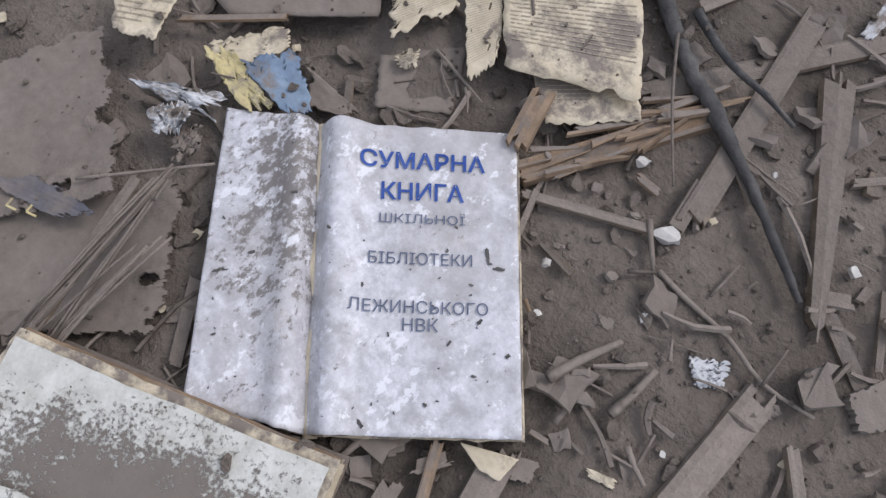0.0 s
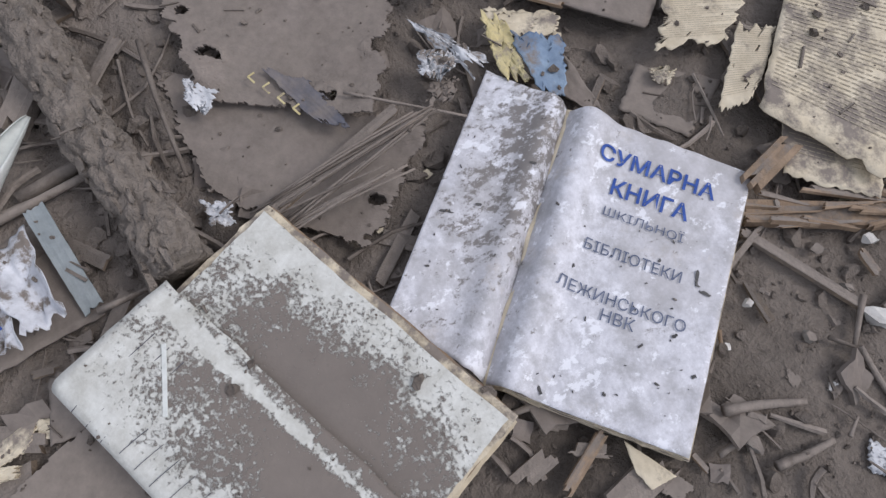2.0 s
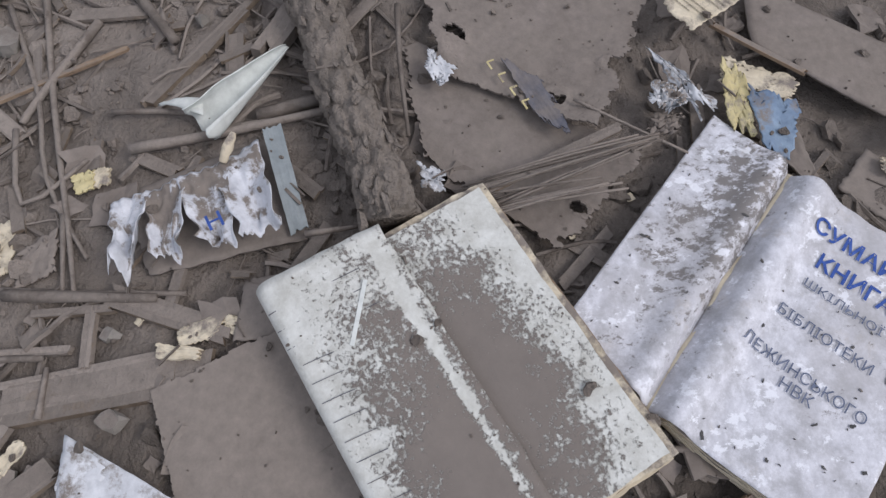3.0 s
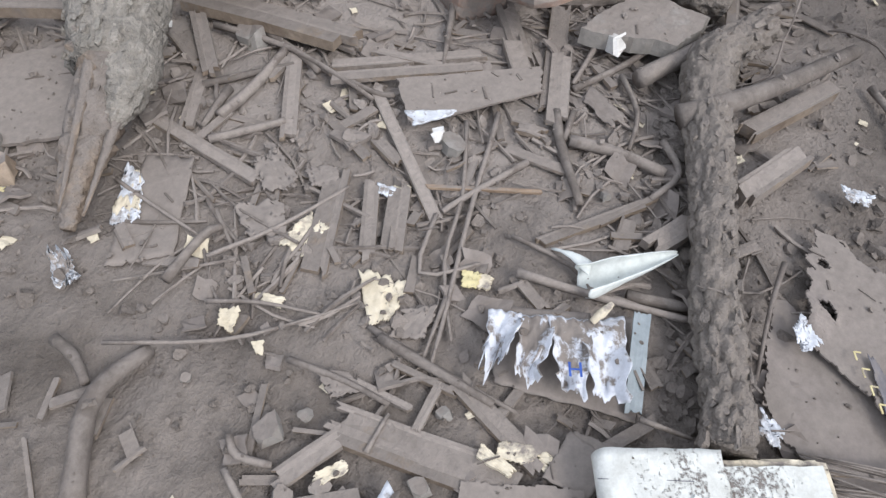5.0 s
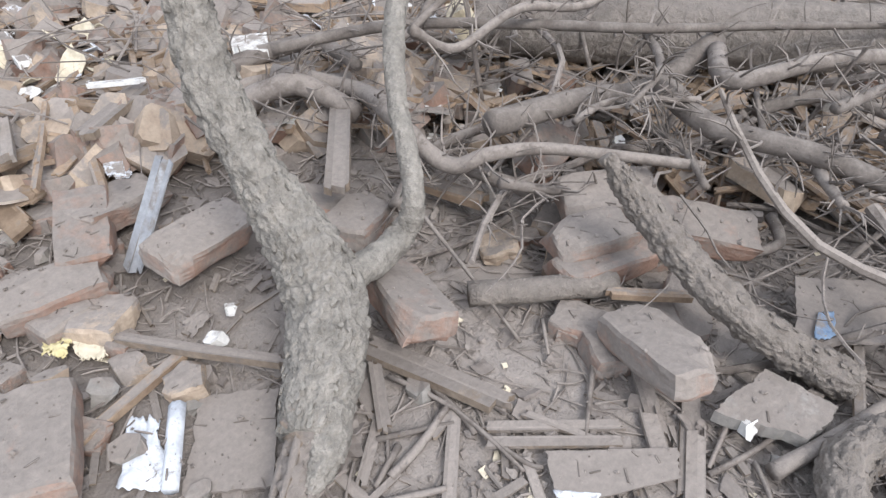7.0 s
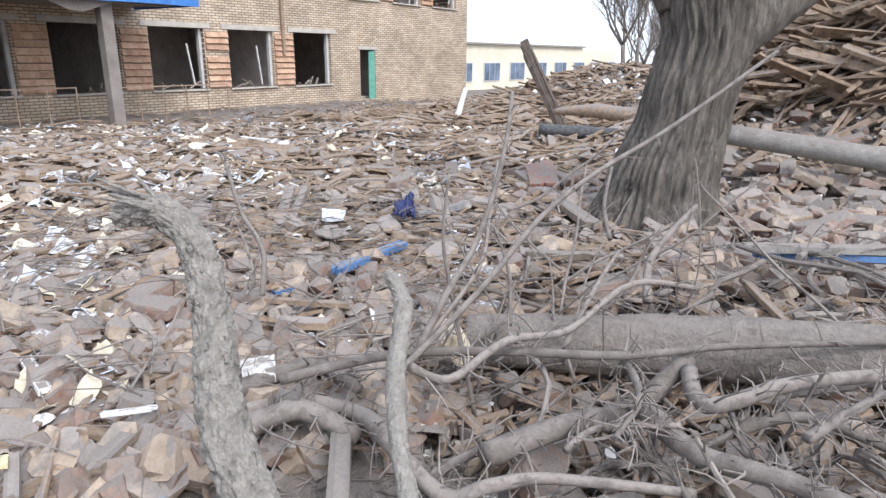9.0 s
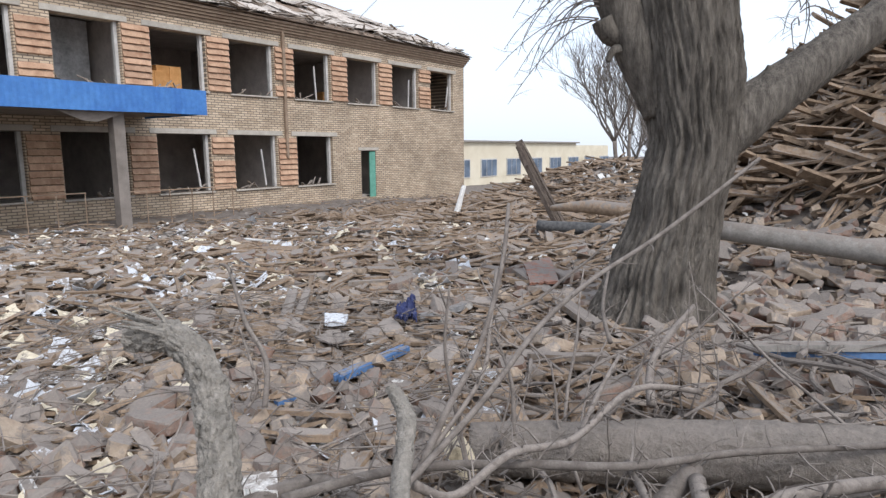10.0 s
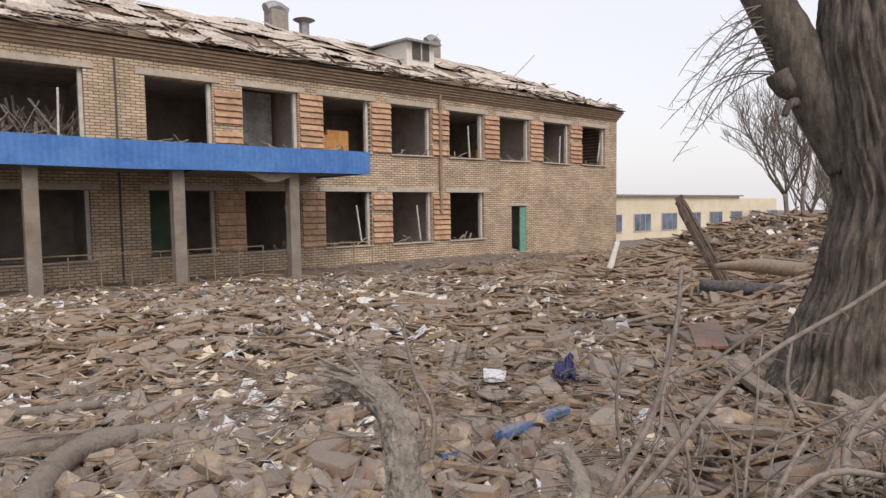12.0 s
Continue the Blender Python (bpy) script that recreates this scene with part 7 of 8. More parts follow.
FACADE = brick_wall_material("buff_facade_brick", (0.60, 0.48, 0.345), (0.42, 0.315, 0.215), (0.17, 0.135, 0.105), 0.27, 0.085)
RIB = material("orange_tile_rib", (0.30, 0.175, 0.11), (0.50, 0.335, 0.225), scale=2.5, bump=0.4, bump_scale=25, dist=0.01, vary=0.25)
LINTEL = material("grey_lintel", (0.36, 0.32, 0.27), (0.48, 0.44, 0.38), scale=3, bump=0.3, vary=0.1)
INSIDE = material("room_plaster", (0.34, 0.30, 0.275), (0.52, 0.475, 0.43), scale=2, bump=0.2, vary=0.0)
PALEROOM = material("peeling_pale_paint", (0.24, 0.24, 0.24), (0.74, 0.74, 0.74), scale=1.6, bump=0.3, vary=0.0, detail=0.8)
GREENROOM = material("green_room_paint", (0.18, 0.30, 0.21), (0.28, 0.40, 0.29), scale=2, bump=0.2, vary=0.0)
FRAME = material("white_window_frame", (0.40, 0.38, 0.355), (0.56, 0.54, 0.51), scale=4, bump=0.1, vary=0.1)
SLATE = material("weathered_slate", (0.27, 0.23, 0.195), (0.56, 0.50, 0.44), scale=3, bump=0.5, bump_scale=20, dist=0.02, vary=0.35)
DECK = material("broken_roof_deck", (0.13, 0.09, 0.065), (0.25, 0.19, 0.14), scale=2, bump=0.6, bump_scale=14, dist=0.03, stretch=(0.3, 2, 2), vary=0.2)
CORNICE = material("brown_cornice_brick", (0.21, 0.145, 0.10), (0.33, 0.25, 0.18), scale=3, bump=0.4, bump_scale=25, dist=0.01, vary=0.2)
GREENDOOR = material("green_door_paint", (0.10, 0.26, 0.20), (0.16, 0.36, 0.28), scale=4, bump=0.1, vary=0.0)
WARDROBE = material("orange_veneer", (0.40, 0.19, 0.06), (0.52, 0.28, 0.11), scale=5, bump=0.1, vary=0.2)
CANOPY = material("blue_canopy_steel", (0.05, 0.145, 0.40), (0.085, 0.22, 0.50), scale=1.5, bump=0.15, bump_scale=8, dist=0.01, rough=0.55, dust=0.08, dust_scale=3, vary=0.0)
SOFFIT = material("canopy_soffit", (0.17, 0.145, 0.125), (0.27, 0.235, 0.205), scale=2, vary=0.0)

WIN_X = [5.58 + 2.93 * k for k in range(8)]
WIN_W = 1.97
UP_Z, LO_Z = (3.40, 5.28), (0.0, 1.95)
WALL_Y, WALL_X0, WALL_X1 = 20.5, -12.0, 29.07
BASE_Z, EAVE_Z = -2.3, 5.72


def build_school():
    school = holder("school_building", (13, 22, BASE_Z), "two-storey buff brick school with blown-out windows and broken slate roof", "building")
    o = school.location
    ups = [(0.6, 3.99)] + [(x, x + WIN_W) for x in WIN_X] + [(-4.0, -0.6), (-9, -5.4)]
    lows = [(0.9, 4.03)] + [(x, x + WIN_W) for x in WIN_X[:5]] + [(-4.0, -0.6), (-9, -5.4)]

    def wall_strip(bm, z0, z1, holes):
        x = WALL_X0
        for a, b in sorted(holes):
            add_box(bm, (x + a) / 2 - o.x, WALL_Y + 0.2 - o.y, (z0 + z1) / 2 - o.z, a - x, 0.4, z1 - z0)
            x = b
        add_box(bm, (x + WALL_X1) / 2 - o.x, WALL_Y + 0.2 - o.y, (z0 + z1) / 2 - o.z, WALL_X1 - x, 0.4, z1 - z0)
    door = (20.98, 21.95)
    bm = bmesh.new()
    wall_strip(bm, BASE_Z, -0.72, [])
    wall_strip(bm, -0.72, LO_Z[0], [door])
    wall_strip(bm, LO_Z[0], 1.36, lows + [door])
    wall_strip(bm, 1.36, LO_Z[1], lows)
    wall_strip(bm, LO_Z[1], UP_Z[0], [])
    wall_strip(bm, UP_Z[0], UP_Z[1], ups)
    wall_strip(bm, UP_Z[1], EAVE_Z, [])
    part("wall", bm, FACADE, school, "buff brick facade")
    # closed shell and rooms
    bm = bmesh.new()
    add_box(bm, WALL_X1 - 0.2 - o.x, 26.2 - o.y, 2.16 - o.z, 0.4, 10.6, 7.12)
    add_box(bm, WALL_X0 + 0.2 - o.x, 26.2 - o.y, 2.16 - o.z, 0.4, 10.6, 7.12)
    add_box(bm, 8.5 - o.x, 31.7 - o.y, 2.16 - o.z, 41, 0.4, 7.12)
    part("wall", bm, FACADE, school, "plain side and rear walls")
    for z in (-0.75, 2.65, 5.80):
        part("floor_slab", box_bm(8.5 - o.x, 26.2 - o.y, z - o.z, 40.2, 10.5, 0.25), INSIDE, school, "dusty concrete floor slab")
    part("room_wall", box_bm(8.5 - o.x, 26.6 - o.y, 2.4 - o.z, 40.2, 0.2, 6.6), INSIDE, school, "dim plastered room wall")
    for x in (4.8, 10.98, 16.85, 22.7, 25.6):
        part("room_wall", box_bm(x - o.x, 23.7 - o.y, 2.4 - o.z, 0.15, 5.6, 6.5), INSIDE, school, "dim plastered room wall")
    part("room_panel", box_bm(6.6 - o.x, 25.2 - o.y, 0.8 - o.z, 3.4, 0.1, 2.6), GREENROOM, school, "green painted room wall")
    part("room_panel", box_bm(9.75 - o.x, 23.0 - o.y, 4.3 - o.z, 1.9, 0.1, 2.6), PALEROOM, school, "pale peeling room partition")
    part("room_panel", box_bm(24.5 - o.x, 22.3 - o.y, 4.2 - o.z, 0.9, 0.1, 2.6), PALEROOM, school, "pale peeling room partition")
    # ribbed piers
    rib_mes = []
    for v in range(5):
        s = Soup()
        n = 9
        for k in range(n + 1):
            x = -0.44 + 0.88 * k / n
            j = noise.noise((k * 0.9, v * 3.1, 0))
            drop, proud = 0.018 * noise.noise((k * 1.4, v * 5.7, 2)), 0.085 + 0.03 * j
            s.v += [Vector(q) for q in ((x, 0, 0), (x, -proud, 0.02 + drop), (x, -0.03 - 0.015 * j, 0.185 + 0.5 * drop), (x, 0, 0.185))]
        for k in range(n):
            a = 4 * k
            for q in range(4):
                r = (q + 1) % 4
                s.f.append((a + q, a + 4 + q, a + 4 + r, a + r))
        s.f += [(0, 1, 2, 3), (4 * n + 3, 4 * n + 2, 4 * n + 1, 4 * n)]
        me = s.mesh("rib", RIB)
        rib_mes.append(me)
    rng = random.Random(2)
    piers = [(x - 0.48, UP_Z) for x in WIN_X[1:]] + [(x - 0.48, LO_Z) for x in WIN_X[1:5]]
    for x, (z0, z1) in piers:
        for k in range(9):
            if rng.random() < 0.05:
                continue
            r = new("rib", rng.choice(rib_mes))
            r.parent = school
            r.location = Vector((x + rng.uniform(-0.012, 0.012), WALL_Y - 0.002, z0 + 0.03 + k * 0.205)) - o
            r.rotation_euler = (0, rng.uniform(-0.02, 0.02), 0)
    # windows: lintel, sill, leftover frames
    for (holes, (z0, z1)) in ((ups[:9], UP_Z), (lows[:6], LO_Z)):
        for i, (a, b) in enumerate(holes):
            win = new("window")
            win.parent = school
            win.location = Vector(((a + b) / 2, WALL_Y, z0)) - o
            w, h = b - a, z1 - z0
            part("lintel", box_bm(0, 0.02, h + 0.09, w + 0.5, 0.1, 0.17, bevel=0.012), LINTEL, win, "pale concrete lintel")
            part("window_sill", box_bm(0, -0.01, -0.03, w + 0.1, 0.14, 0.05, pose(0, 0, 0, 0, rng.uniform(-0.8, 0.8), 0)), LINTEL, win, "broken grey sill")
            part("window_frame", box_bm(w / 2 - 0.06, 0.2, h / 2, 0.10, 0.14, h - 0.02), FRAME, win, "pale leftover window jamb")
            if rng.random() < 0.3:
                part("window_frame", box_bm(-w / 2 + 0.04, 0.2, h / 2, 0.05, 0.12, h - 0.03), FRAME, win, "pale leftover window jamb")
            if rng.random() < 0.25:
                part("broken_frame", box_bm(w * rng.uniform(0.1, 0.35), 0.16, h * 0.36, 0.05, 0.05, h * 0.7, pose(0, 0, 0, 0, rng.uniform(-12, 12), 0)), FRAME, win, "hanging broken frame bar")
            s = Soup()
            for k in range(5):
                p = Vector((rng.uniform(-w / 2 + 0.1, w / 2 - 0.3), rng.uniform(0.1, 0.3), 0.0))
                s.plank(p, p + Vector((rng.uniform(-0.5, 0.5), rng.uniform(-0.1, 0.1), rng.uniform(0.02, 0.3))), rng.uniform(0.04, 0.1), 0.03, 0, rng.random(), 2)
            ob = new("splinter", s.mesh("splinter", WOOD))
            ob.parent = win
            ob["kind"] = "stuff"
    # door
    d = new("door")
    d.parent = school
    d.location = Vector((21.46, WALL_Y, -0.72)) - o
    part("door_frame", box_bm(0, 0.02, 2.16, 1.3, 0.1, 0.13), LINTEL, d, "pale concrete lintel")
    part("door_leaf", box_bm(0.30, 0.12, 1.03, 0.34, 0.06, 2.05, pose(0, 0, 0, 0, 0, -8), 0.01), GREENDOOR, d, "half-open green door leaf")
    part("door_frame", box_bm(-0.47, 0.1, 1.03, 0.06, 0.12, 2.06), GREENDOOR, d, "green door jamb")
    # cornice of corbelled courses
    for k in range(5):
        p = 0.05 + 0.07 * k
        part("cornice_course", box_bm((WALL_X0 + WALL_X1) / 2 - o.x, WALL_Y - p / 2 + 0.1 - o.y, EAVE_Z + 0.045 + 0.093 * k - o.z, WALL_X1 - WALL_X0 + p, p + 0.2, 0.082), CORNICE, school, "projecting brown brick course")
    part("downpipe", box_bm(16.75 - o.x, WALL_Y - 0.08 - o.y, 3.6 - o.z, 0.12, 0.12, 5.0, bevel=0.03), CORNICE, school, "rusty square downpipe")
    part("cable", box_bm(4.78 - o.x, WALL_Y - 0.03 - o.y, 2.4 - o.z, 0.05, 0.05, 6.5, bevel=0.01), CHAR, school, "dark cable on the wall")
    # roof
    E0, RZ = 6.22, 8.95
    ex0, ex1, ey0, ey1, ry, rx0, rx1 = WALL_X0 - 0.3, 29.3, 20.05, 32.1, 26.1, -7.0, 24.6
    bm = bmesh.new()
    P0 = [bm.verts.new(Vector(v) - o) for v in ((ex0, ey0, E0), (ex1, ey0, E0), (ex1, ey1, E0), (ex0, ey1, E0), (rx0, ry, RZ), (rx1, ry, RZ))]
    for f in ((0, 1, 5, 4), (1, 2, 5), (2, 3, 4, 5), (3, 0, 4), (3, 2, 1, 0)):
        bm.faces.new([P0[i] for i in f])
    roof = part("roof", bm, DECK, school, "bare brown roof deck")
    metas = []
    for v in range(4):
        s = Soup()
        n = 14
        for j in range(2):
            for i in range(n + 1):
                s.v.append(Vector((-0.56 + 1.12 * i / n, -0.45 + 0.9 * j + 0.05 * noise.noise((i * 0.7, j, v * 3.0)), 0.022 * (i % 2) + 0.01)))
        for i in range(n + 1):
            s.v.append(s.v[i] - Vector((0, 0, 0.012)))
        for i in range(n):
            s.f.append((i, i + 1, n + 2 + i, n + 1 + i))
            s.f.append((2 * n + 2 + i, 2 * n + 3 + i, i + 1, i))
        metas.append(s.mesh("roof_sheet", SLATE))
    slope = math.atan2(RZ - E0, ry - ey0)
    run = math.hypot(RZ - E0, ry - ey0)
    for j in range(8):
        for i in range(40):
            x = ex0 + 0.6 + i * 1.05
            t = (0.4 + j * 0.84) / run
            hip = ex1 - (ex1 - rx1) * t - 0.2
            if x > hip or rng.random() < 0.16 + 0.34 * (noise.noise((x * 0.35, j * 0.5, 1)) > 0.12):
                continue
            sh = new("roof_sheet", rng.choice(metas))
            sh.parent = roof
            sh.location = Vector((x + rng.uniform(-0.1, 0.1), ey0 + (ry - ey0) * t, E0 + (RZ - E0) * t + 0.05 + rng.uniform(0, 0.07))) - o
            sh.rotation_euler = (slope + rng.uniform(-0.07, 0.07), rng.uniform(-0.06, 0.06), rng.uniform(-0.12, 0.12))
    s = Soup()
    for k in range(150):
        x = rng.uniform(0, 28.5)
        t = rng.random() ** 1.6 * 0.7
        p = Vector((x, ey0 + (ry - ey0) * t, E0 + (RZ - E0) * t + 0.10))
        if x < ex1 - (ex1 - rx1) * t - 0.6:
            s.plank(p, p + Vector((rng.uniform(-1.2, 1.2), rng.uniform(-0.6, 0.5) * 0.6, rng.uniform(-0.1, 0.22))), rng.uniform(0.06, 0.16), 0.03, 0, k, 2)
    for k in range(210):
        x = rng.uniform(0, 28.6)
        p = Vector((x, ey0 + rng.uniform(-0.10, 0.5), E0 + rng.uniform(-0.04, 0.26)))
        s.plank(p, p + Vector((rng.uniform(-1.0, 1.0), rng.uniform(-0.28, 0.12), rng.uniform(-0.16, 0.16))), rng.uniform(0.04, 0.13), 0.025, rng.uniform(-0.4, 0.4), k + 500, 2)
    s.part("batten", WOOD, roof, "loose broken roof battens")["kind"] = "stuff"
    for x, y, z, sx, sz in ((12.6, 26.1, 9.1, 0.75, 1.15), (20.75, 25.6, 9.1, 0.6, 0.9)):
        c = new("chimney")
        c.parent = school
        c.location = Vector((x, y, z)) - o
        part("shaft", box_bm(0, 0, 0, sx, sx, sz, bevel=0.02), CONCRETE, c, "grey rendered chimney stack")
        s = Soup()
        s.tube([(-sx * 0.62, 0, sz / 2 + 0.02), (0, 0, sz / 2 + 0.2), (sx * 0.62, 0, sz / 2 + 0.02)], [sx * 0.34] * 3, 8, 0, 4)
        ob = new("cap", s.mesh("cap", STEEL))
        ob.parent = c
    c = new("vent")
    c.parent = school
    c.location = Vector((13.85, 26.0, 9.1)) - o
    for z0, z1, r0, r1 in ((-0.5, 0.3, 0.22, 0.22), (0.3, 0.42, 0.24, 0.48), (0.42, 0.56, 0.48, 0.05)):
        bm = bmesh.new()
        bmesh.ops.create_cone(bm, cap_ends=True, segments=14, radius1=r0, radius2=r1, depth=z1 - z0, matrix=Matrix.Translation((0, 0, (z0 + z1) / 2)))
        part("vent_pipe" if z0 < 0 else "vent_cap", bm, STEEL, c, "dark metal roof vent")
    dm = new("dormer")
    dm.parent = school
    dm.location = Vector((17.4, 23.6, 7.75)) - o
    part("dormer_wall", box_bm(0, 0, 0.1, 1.5, 2.4, 1.1), CHALK, dm, "white dormer cheek")
    # no real hole: a dark solid box stands for the shade inside
    part("dormer_window", box_bm(0, -1.22, 0.25, 0.9, 0.06, 0.7), CHAR, dm, "dark panel painted as the shade in the broken dormer opening")
    part("dormer_frame", box_bm(0, -1.25, 0.25, 0.06, 0.06, 0.75), FRAME, dm)
    part("dormer_roof", box_bm(0, 0, 0.70, 1.9, 2.9, 0.08, pose(0, 0, 0, 3, 0, 0)), STEEL, dm, "flat metal dormer roof")
    for x in (17.6, 24.2):
        s = Soup()
        s.tube([Vector((x, 23.5, 7.8)) - o, Vector((x + 1.5, 23.2, 9.2)) - o], [0.03, 0.02], 6, 0, 1)
        ob = new("pole", s.mesh("pole", STEEL))
        ob.parent = school
    return school


def build_canopy():
    can = holder("entrance_canopy", (2.0, 18.6, -0.8), "bright blue steel-edged entrance canopy on square concrete columns", "canopy")
    o = can.location
    x0, x1, y0, y1, z0, z1 = -9.0, 11.03, 17.1, 20.4, 2.42, 3.0
    part("slab", box_bm((x0 + x1) / 2 - o.x, (y0 + y1) / 2 + 0.03 - o.y, 2.70 - o.z, x1 - x0 - 0.1, y1 - y0 - 0.08, 0.5), SOFFIT, can, "dusty concrete slab")
    s = Soup()
    n = 260
    for k in range(n + 1):
        x = x0 + (x1 - x0) * k / n
        y = y0 - 0.02 - (0.012 if k % 2 else 0.0) + 0.010 * noise.noise((x * 0.6, 3, 0))
        sag = 0.025 * noise.noise((x * 0.35, 0, 0))
        for yy, zz in ((y, z0 - 0.05), (y, z1 + 0.05), (y0 + 0.025, z1 + 0.05), (y0 + 0.025, z0 - 0.05)):
            s.v.append(Vector((x, yy, zz + sag)) - o)
    for k in range(n):
        for q in range(4):
            r = (q + 1) % 4
            s.f.append((4 * k + q, 4 * k + 4 + q, 4 * k + 4 + r, 4 * k + r))
    ob = new("fascia", s.mesh("fascia", CANOPY))
    ob.parent = can
    ob["label"] = "ribbed blue sheet fascia"
    part("fascia", box_bm(x1 - o.x, (y0 + y1) / 2 - o.y, (z0 + z1) / 2 - o.z, 0.05, y1 - y0 - 0.06, z1 - z0 + 0.06), CANOPY, can, "blue end fascia")
    s = Soup()
    s.slab([(5.6 - o.x, 17.4 - o.y, 2.38 - o.z), (10.6 - o.x, 17.4 - o.y, 2.38 - o.z), (9.6 - o.x, 20 - o.y, 2.40 - o.z), (5.8 - o.x, 20 - o.y, 2.40 - o.z)], 0.03, 14, 8, 0.08, 0.012, 4)
    ob = new("sagging_soffit", s.mesh("sagging_soffit", SOFFIT))
    ob.parent = can
    s = Soup()
    s.slab([(6.8 - o.x, 17.25 - o.y, 2.44 - o.z), (9.0 - o.x, 17.25 - o.y, 2.44 - o.z), (8.0 - o.x, 17.3 - o.y, 2.10 - o.z), (7.7 - o.x, 17.3 - o.y, 2.12 - o.z)], 0.02, 6, 4, 0.02, 0.0, 4)
    ob = new("hanging_panel", s.mesh("hanging_panel", SOFFIT))
    ob.parent = can
    for x in (-4.2, -1.0, 2.17, 5.37, 8.6):
        part("column", box_bm(x - o.x, 17.5 - o.y, 0.75 - o.z, 0.30, 0.30, 3.5, bevel=0.015), SOFFIT, can, "square dusty concrete column")
    rng = random.Random(9)
    for k in range(9):
        s = Soup()
        x = rng.uniform(3.5, 10.8)
        p = Vector((x, 17.3 + rng.uniform(-0.15, 0.6), 3.03)) - o
        s.slab([p, p + Vector((rng.uniform(0.3, 0.9), 0.05, rng.uniform(-0.05, 0.15))), p + Vector((rng.uniform(0.3, 0.9), 0.35, 0.05)), p + Vector((0, 0.35, 0.02))], 0.015, 4, 3, 0.1, 0.05, k)
        ob = new("loose_sheet", s.mesh("loose_sheet", rng.choice((CANOPY, SLATE, CHAR))))
        ob.parent = can
    return can


def build_rails():
    for x0, x1, y in ((-0.6, 8.3, 18.9), (9.0, 12.6, 18.3)):
        r = holder("porch_rail", ((x0 + x1) / 2, y, -0.7), "thin rusty metal porch railing in rubble", "railing", "porch railings")
        o = r.location
        n = round((x1 - x0) / 0.75)
        for k in range(n + 1):
            part("rail_post", box_bm(x0 + (x1 - x0) * k / n - o.x, 0, 0.45, 0.025, 0.025, 1.0), CORNICE, r)
        part("top_rail", box_bm(0, 0, 0.95, x1 - x0 + 0.05, 0.03, 0.03), CORNICE, r)


def room_things():
    for x, y, z, w, h in ((12.55, 21.6, 2.79, 0.9, 1.45), (11.95, 21.5, 2.79, 0.6, 1.25), (26.9, 21.7, 2.79, 1.0, 1.7), (20.8, 22.6, 2.79, 0.5, 1.2)):
        c = holder("wardrobe", (x, y, z), "orange veneer wardrobe standing in a wrecked room", "wardrobe", "wardrobes")
        part("body", box_bm(0, 0, h / 2, w, 0.5, h, bevel=0.01), WARDROBE, c)
        part("door", box_bm(w * 0.24, -0.262, h / 2, w * 0.46, 0.02, h - 0.06), WARDROBE, c)
    s = Soup()
    rng = random.Random(3)
    for k in range(120):
        p = Vector((rng.uniform(1.2, 3.9), rng.uniform(20.8, 21.8), 3.4))
        d = Vector((rng.uniform(-0.9, 0.9), rng.uniform(-0.3, 0.3), rng.uniform(0.02, 1.15) * (0.35 + 0.65 * min(1, max(0, p.x - 1.4)))))
        s.plank(p - Vector((0, 0, 0.3)), p + d, rng.uniform(0.04, 0.12), 0.02, rng.random(), k, 2)
    s.thing("collapsed_laths", TWIG, "heap of collapsed grey laths in a window", "debris", kind="stuff")


build_school()
build_canopy()
build_rails()
room_things()


# ---- the low building beyond ----
def build_low_building():
    b = holder("low_building", (78, 46, -2.9), "single-storey cream building with blue-framed windows", "building")
    o = b.location
    x0, x1, y0, y1 = 44.0, 90.5, 42.0, 50.0
    CREAMWALL = material("cream_render", (0.58, 0.51, 0.38), (0.68, 0.62, 0.49), scale=0.5, bump=0.1, vary=0.0)
    GLASS = material("dark_pane", (0.06, 0.08, 0.11), (0.16, 0.20, 0.26), scale=0.6, bump=0.0, rough=0.15, vary=0.3)
    part("wall", box_bm((x0 + x1) / 2 - o.x, (y0 + y1) / 2 - o.y, -0.3 - o.z, x1 - x0, y1 - y0, 5.3), CREAMWALL, b, "cream rendered wall")
    part("roof", box_bm((x0 + x1) / 2 - o.x, (y0 + y1) / 2 - o.y, 2.45 - o.z, x1 - x0 + 0.8, y1 - y0 + 0.8, 0.2), CONCRETE, b, "flat grey roof")
    part("wall", box_bm(98 - o.x, 47 - o.y, -0.5 - o.z, 15, 8, 5.2), CREAMWALL, b, "lower cream wing")
    for k in range(8):
        x = 58.2 + 5.9 * k
        w = new("window")
        w.parent = b
        w.location = Vector((x + 1.8, y0, -0.65)) - o
        part("frame", box_bm(0, -0.03, 0, 3.6, 0.12, 2.15), FRAME, w, "pale blue window frame")
        for q in (-1.15, 0, 1.15):
            part("pane", box_bm(q, -0.11, 0, 1.0, 0.05, 1.9), GLASS, w)
    return b


build_low_building()


# ---- timbers at the heap and beyond ----
CHARWOOD = material("scorched_wood", (0.09, 0.07, 0.058), (0.20, 0.16, 0.13), scale=9, bump=0.8, bump_scale=40, dist=0.02, dust=0.2, vary=0.3)


def beam(pts, radii, mat, label, name="timber", sides=14, lump=0.08, group="large timbers"):
    s = Soup()
    s.tube(pts, radii, sides, lump, 6, next(SEEDS))
    return s.thing(name, mat, label, "timber", group, smooth=True)


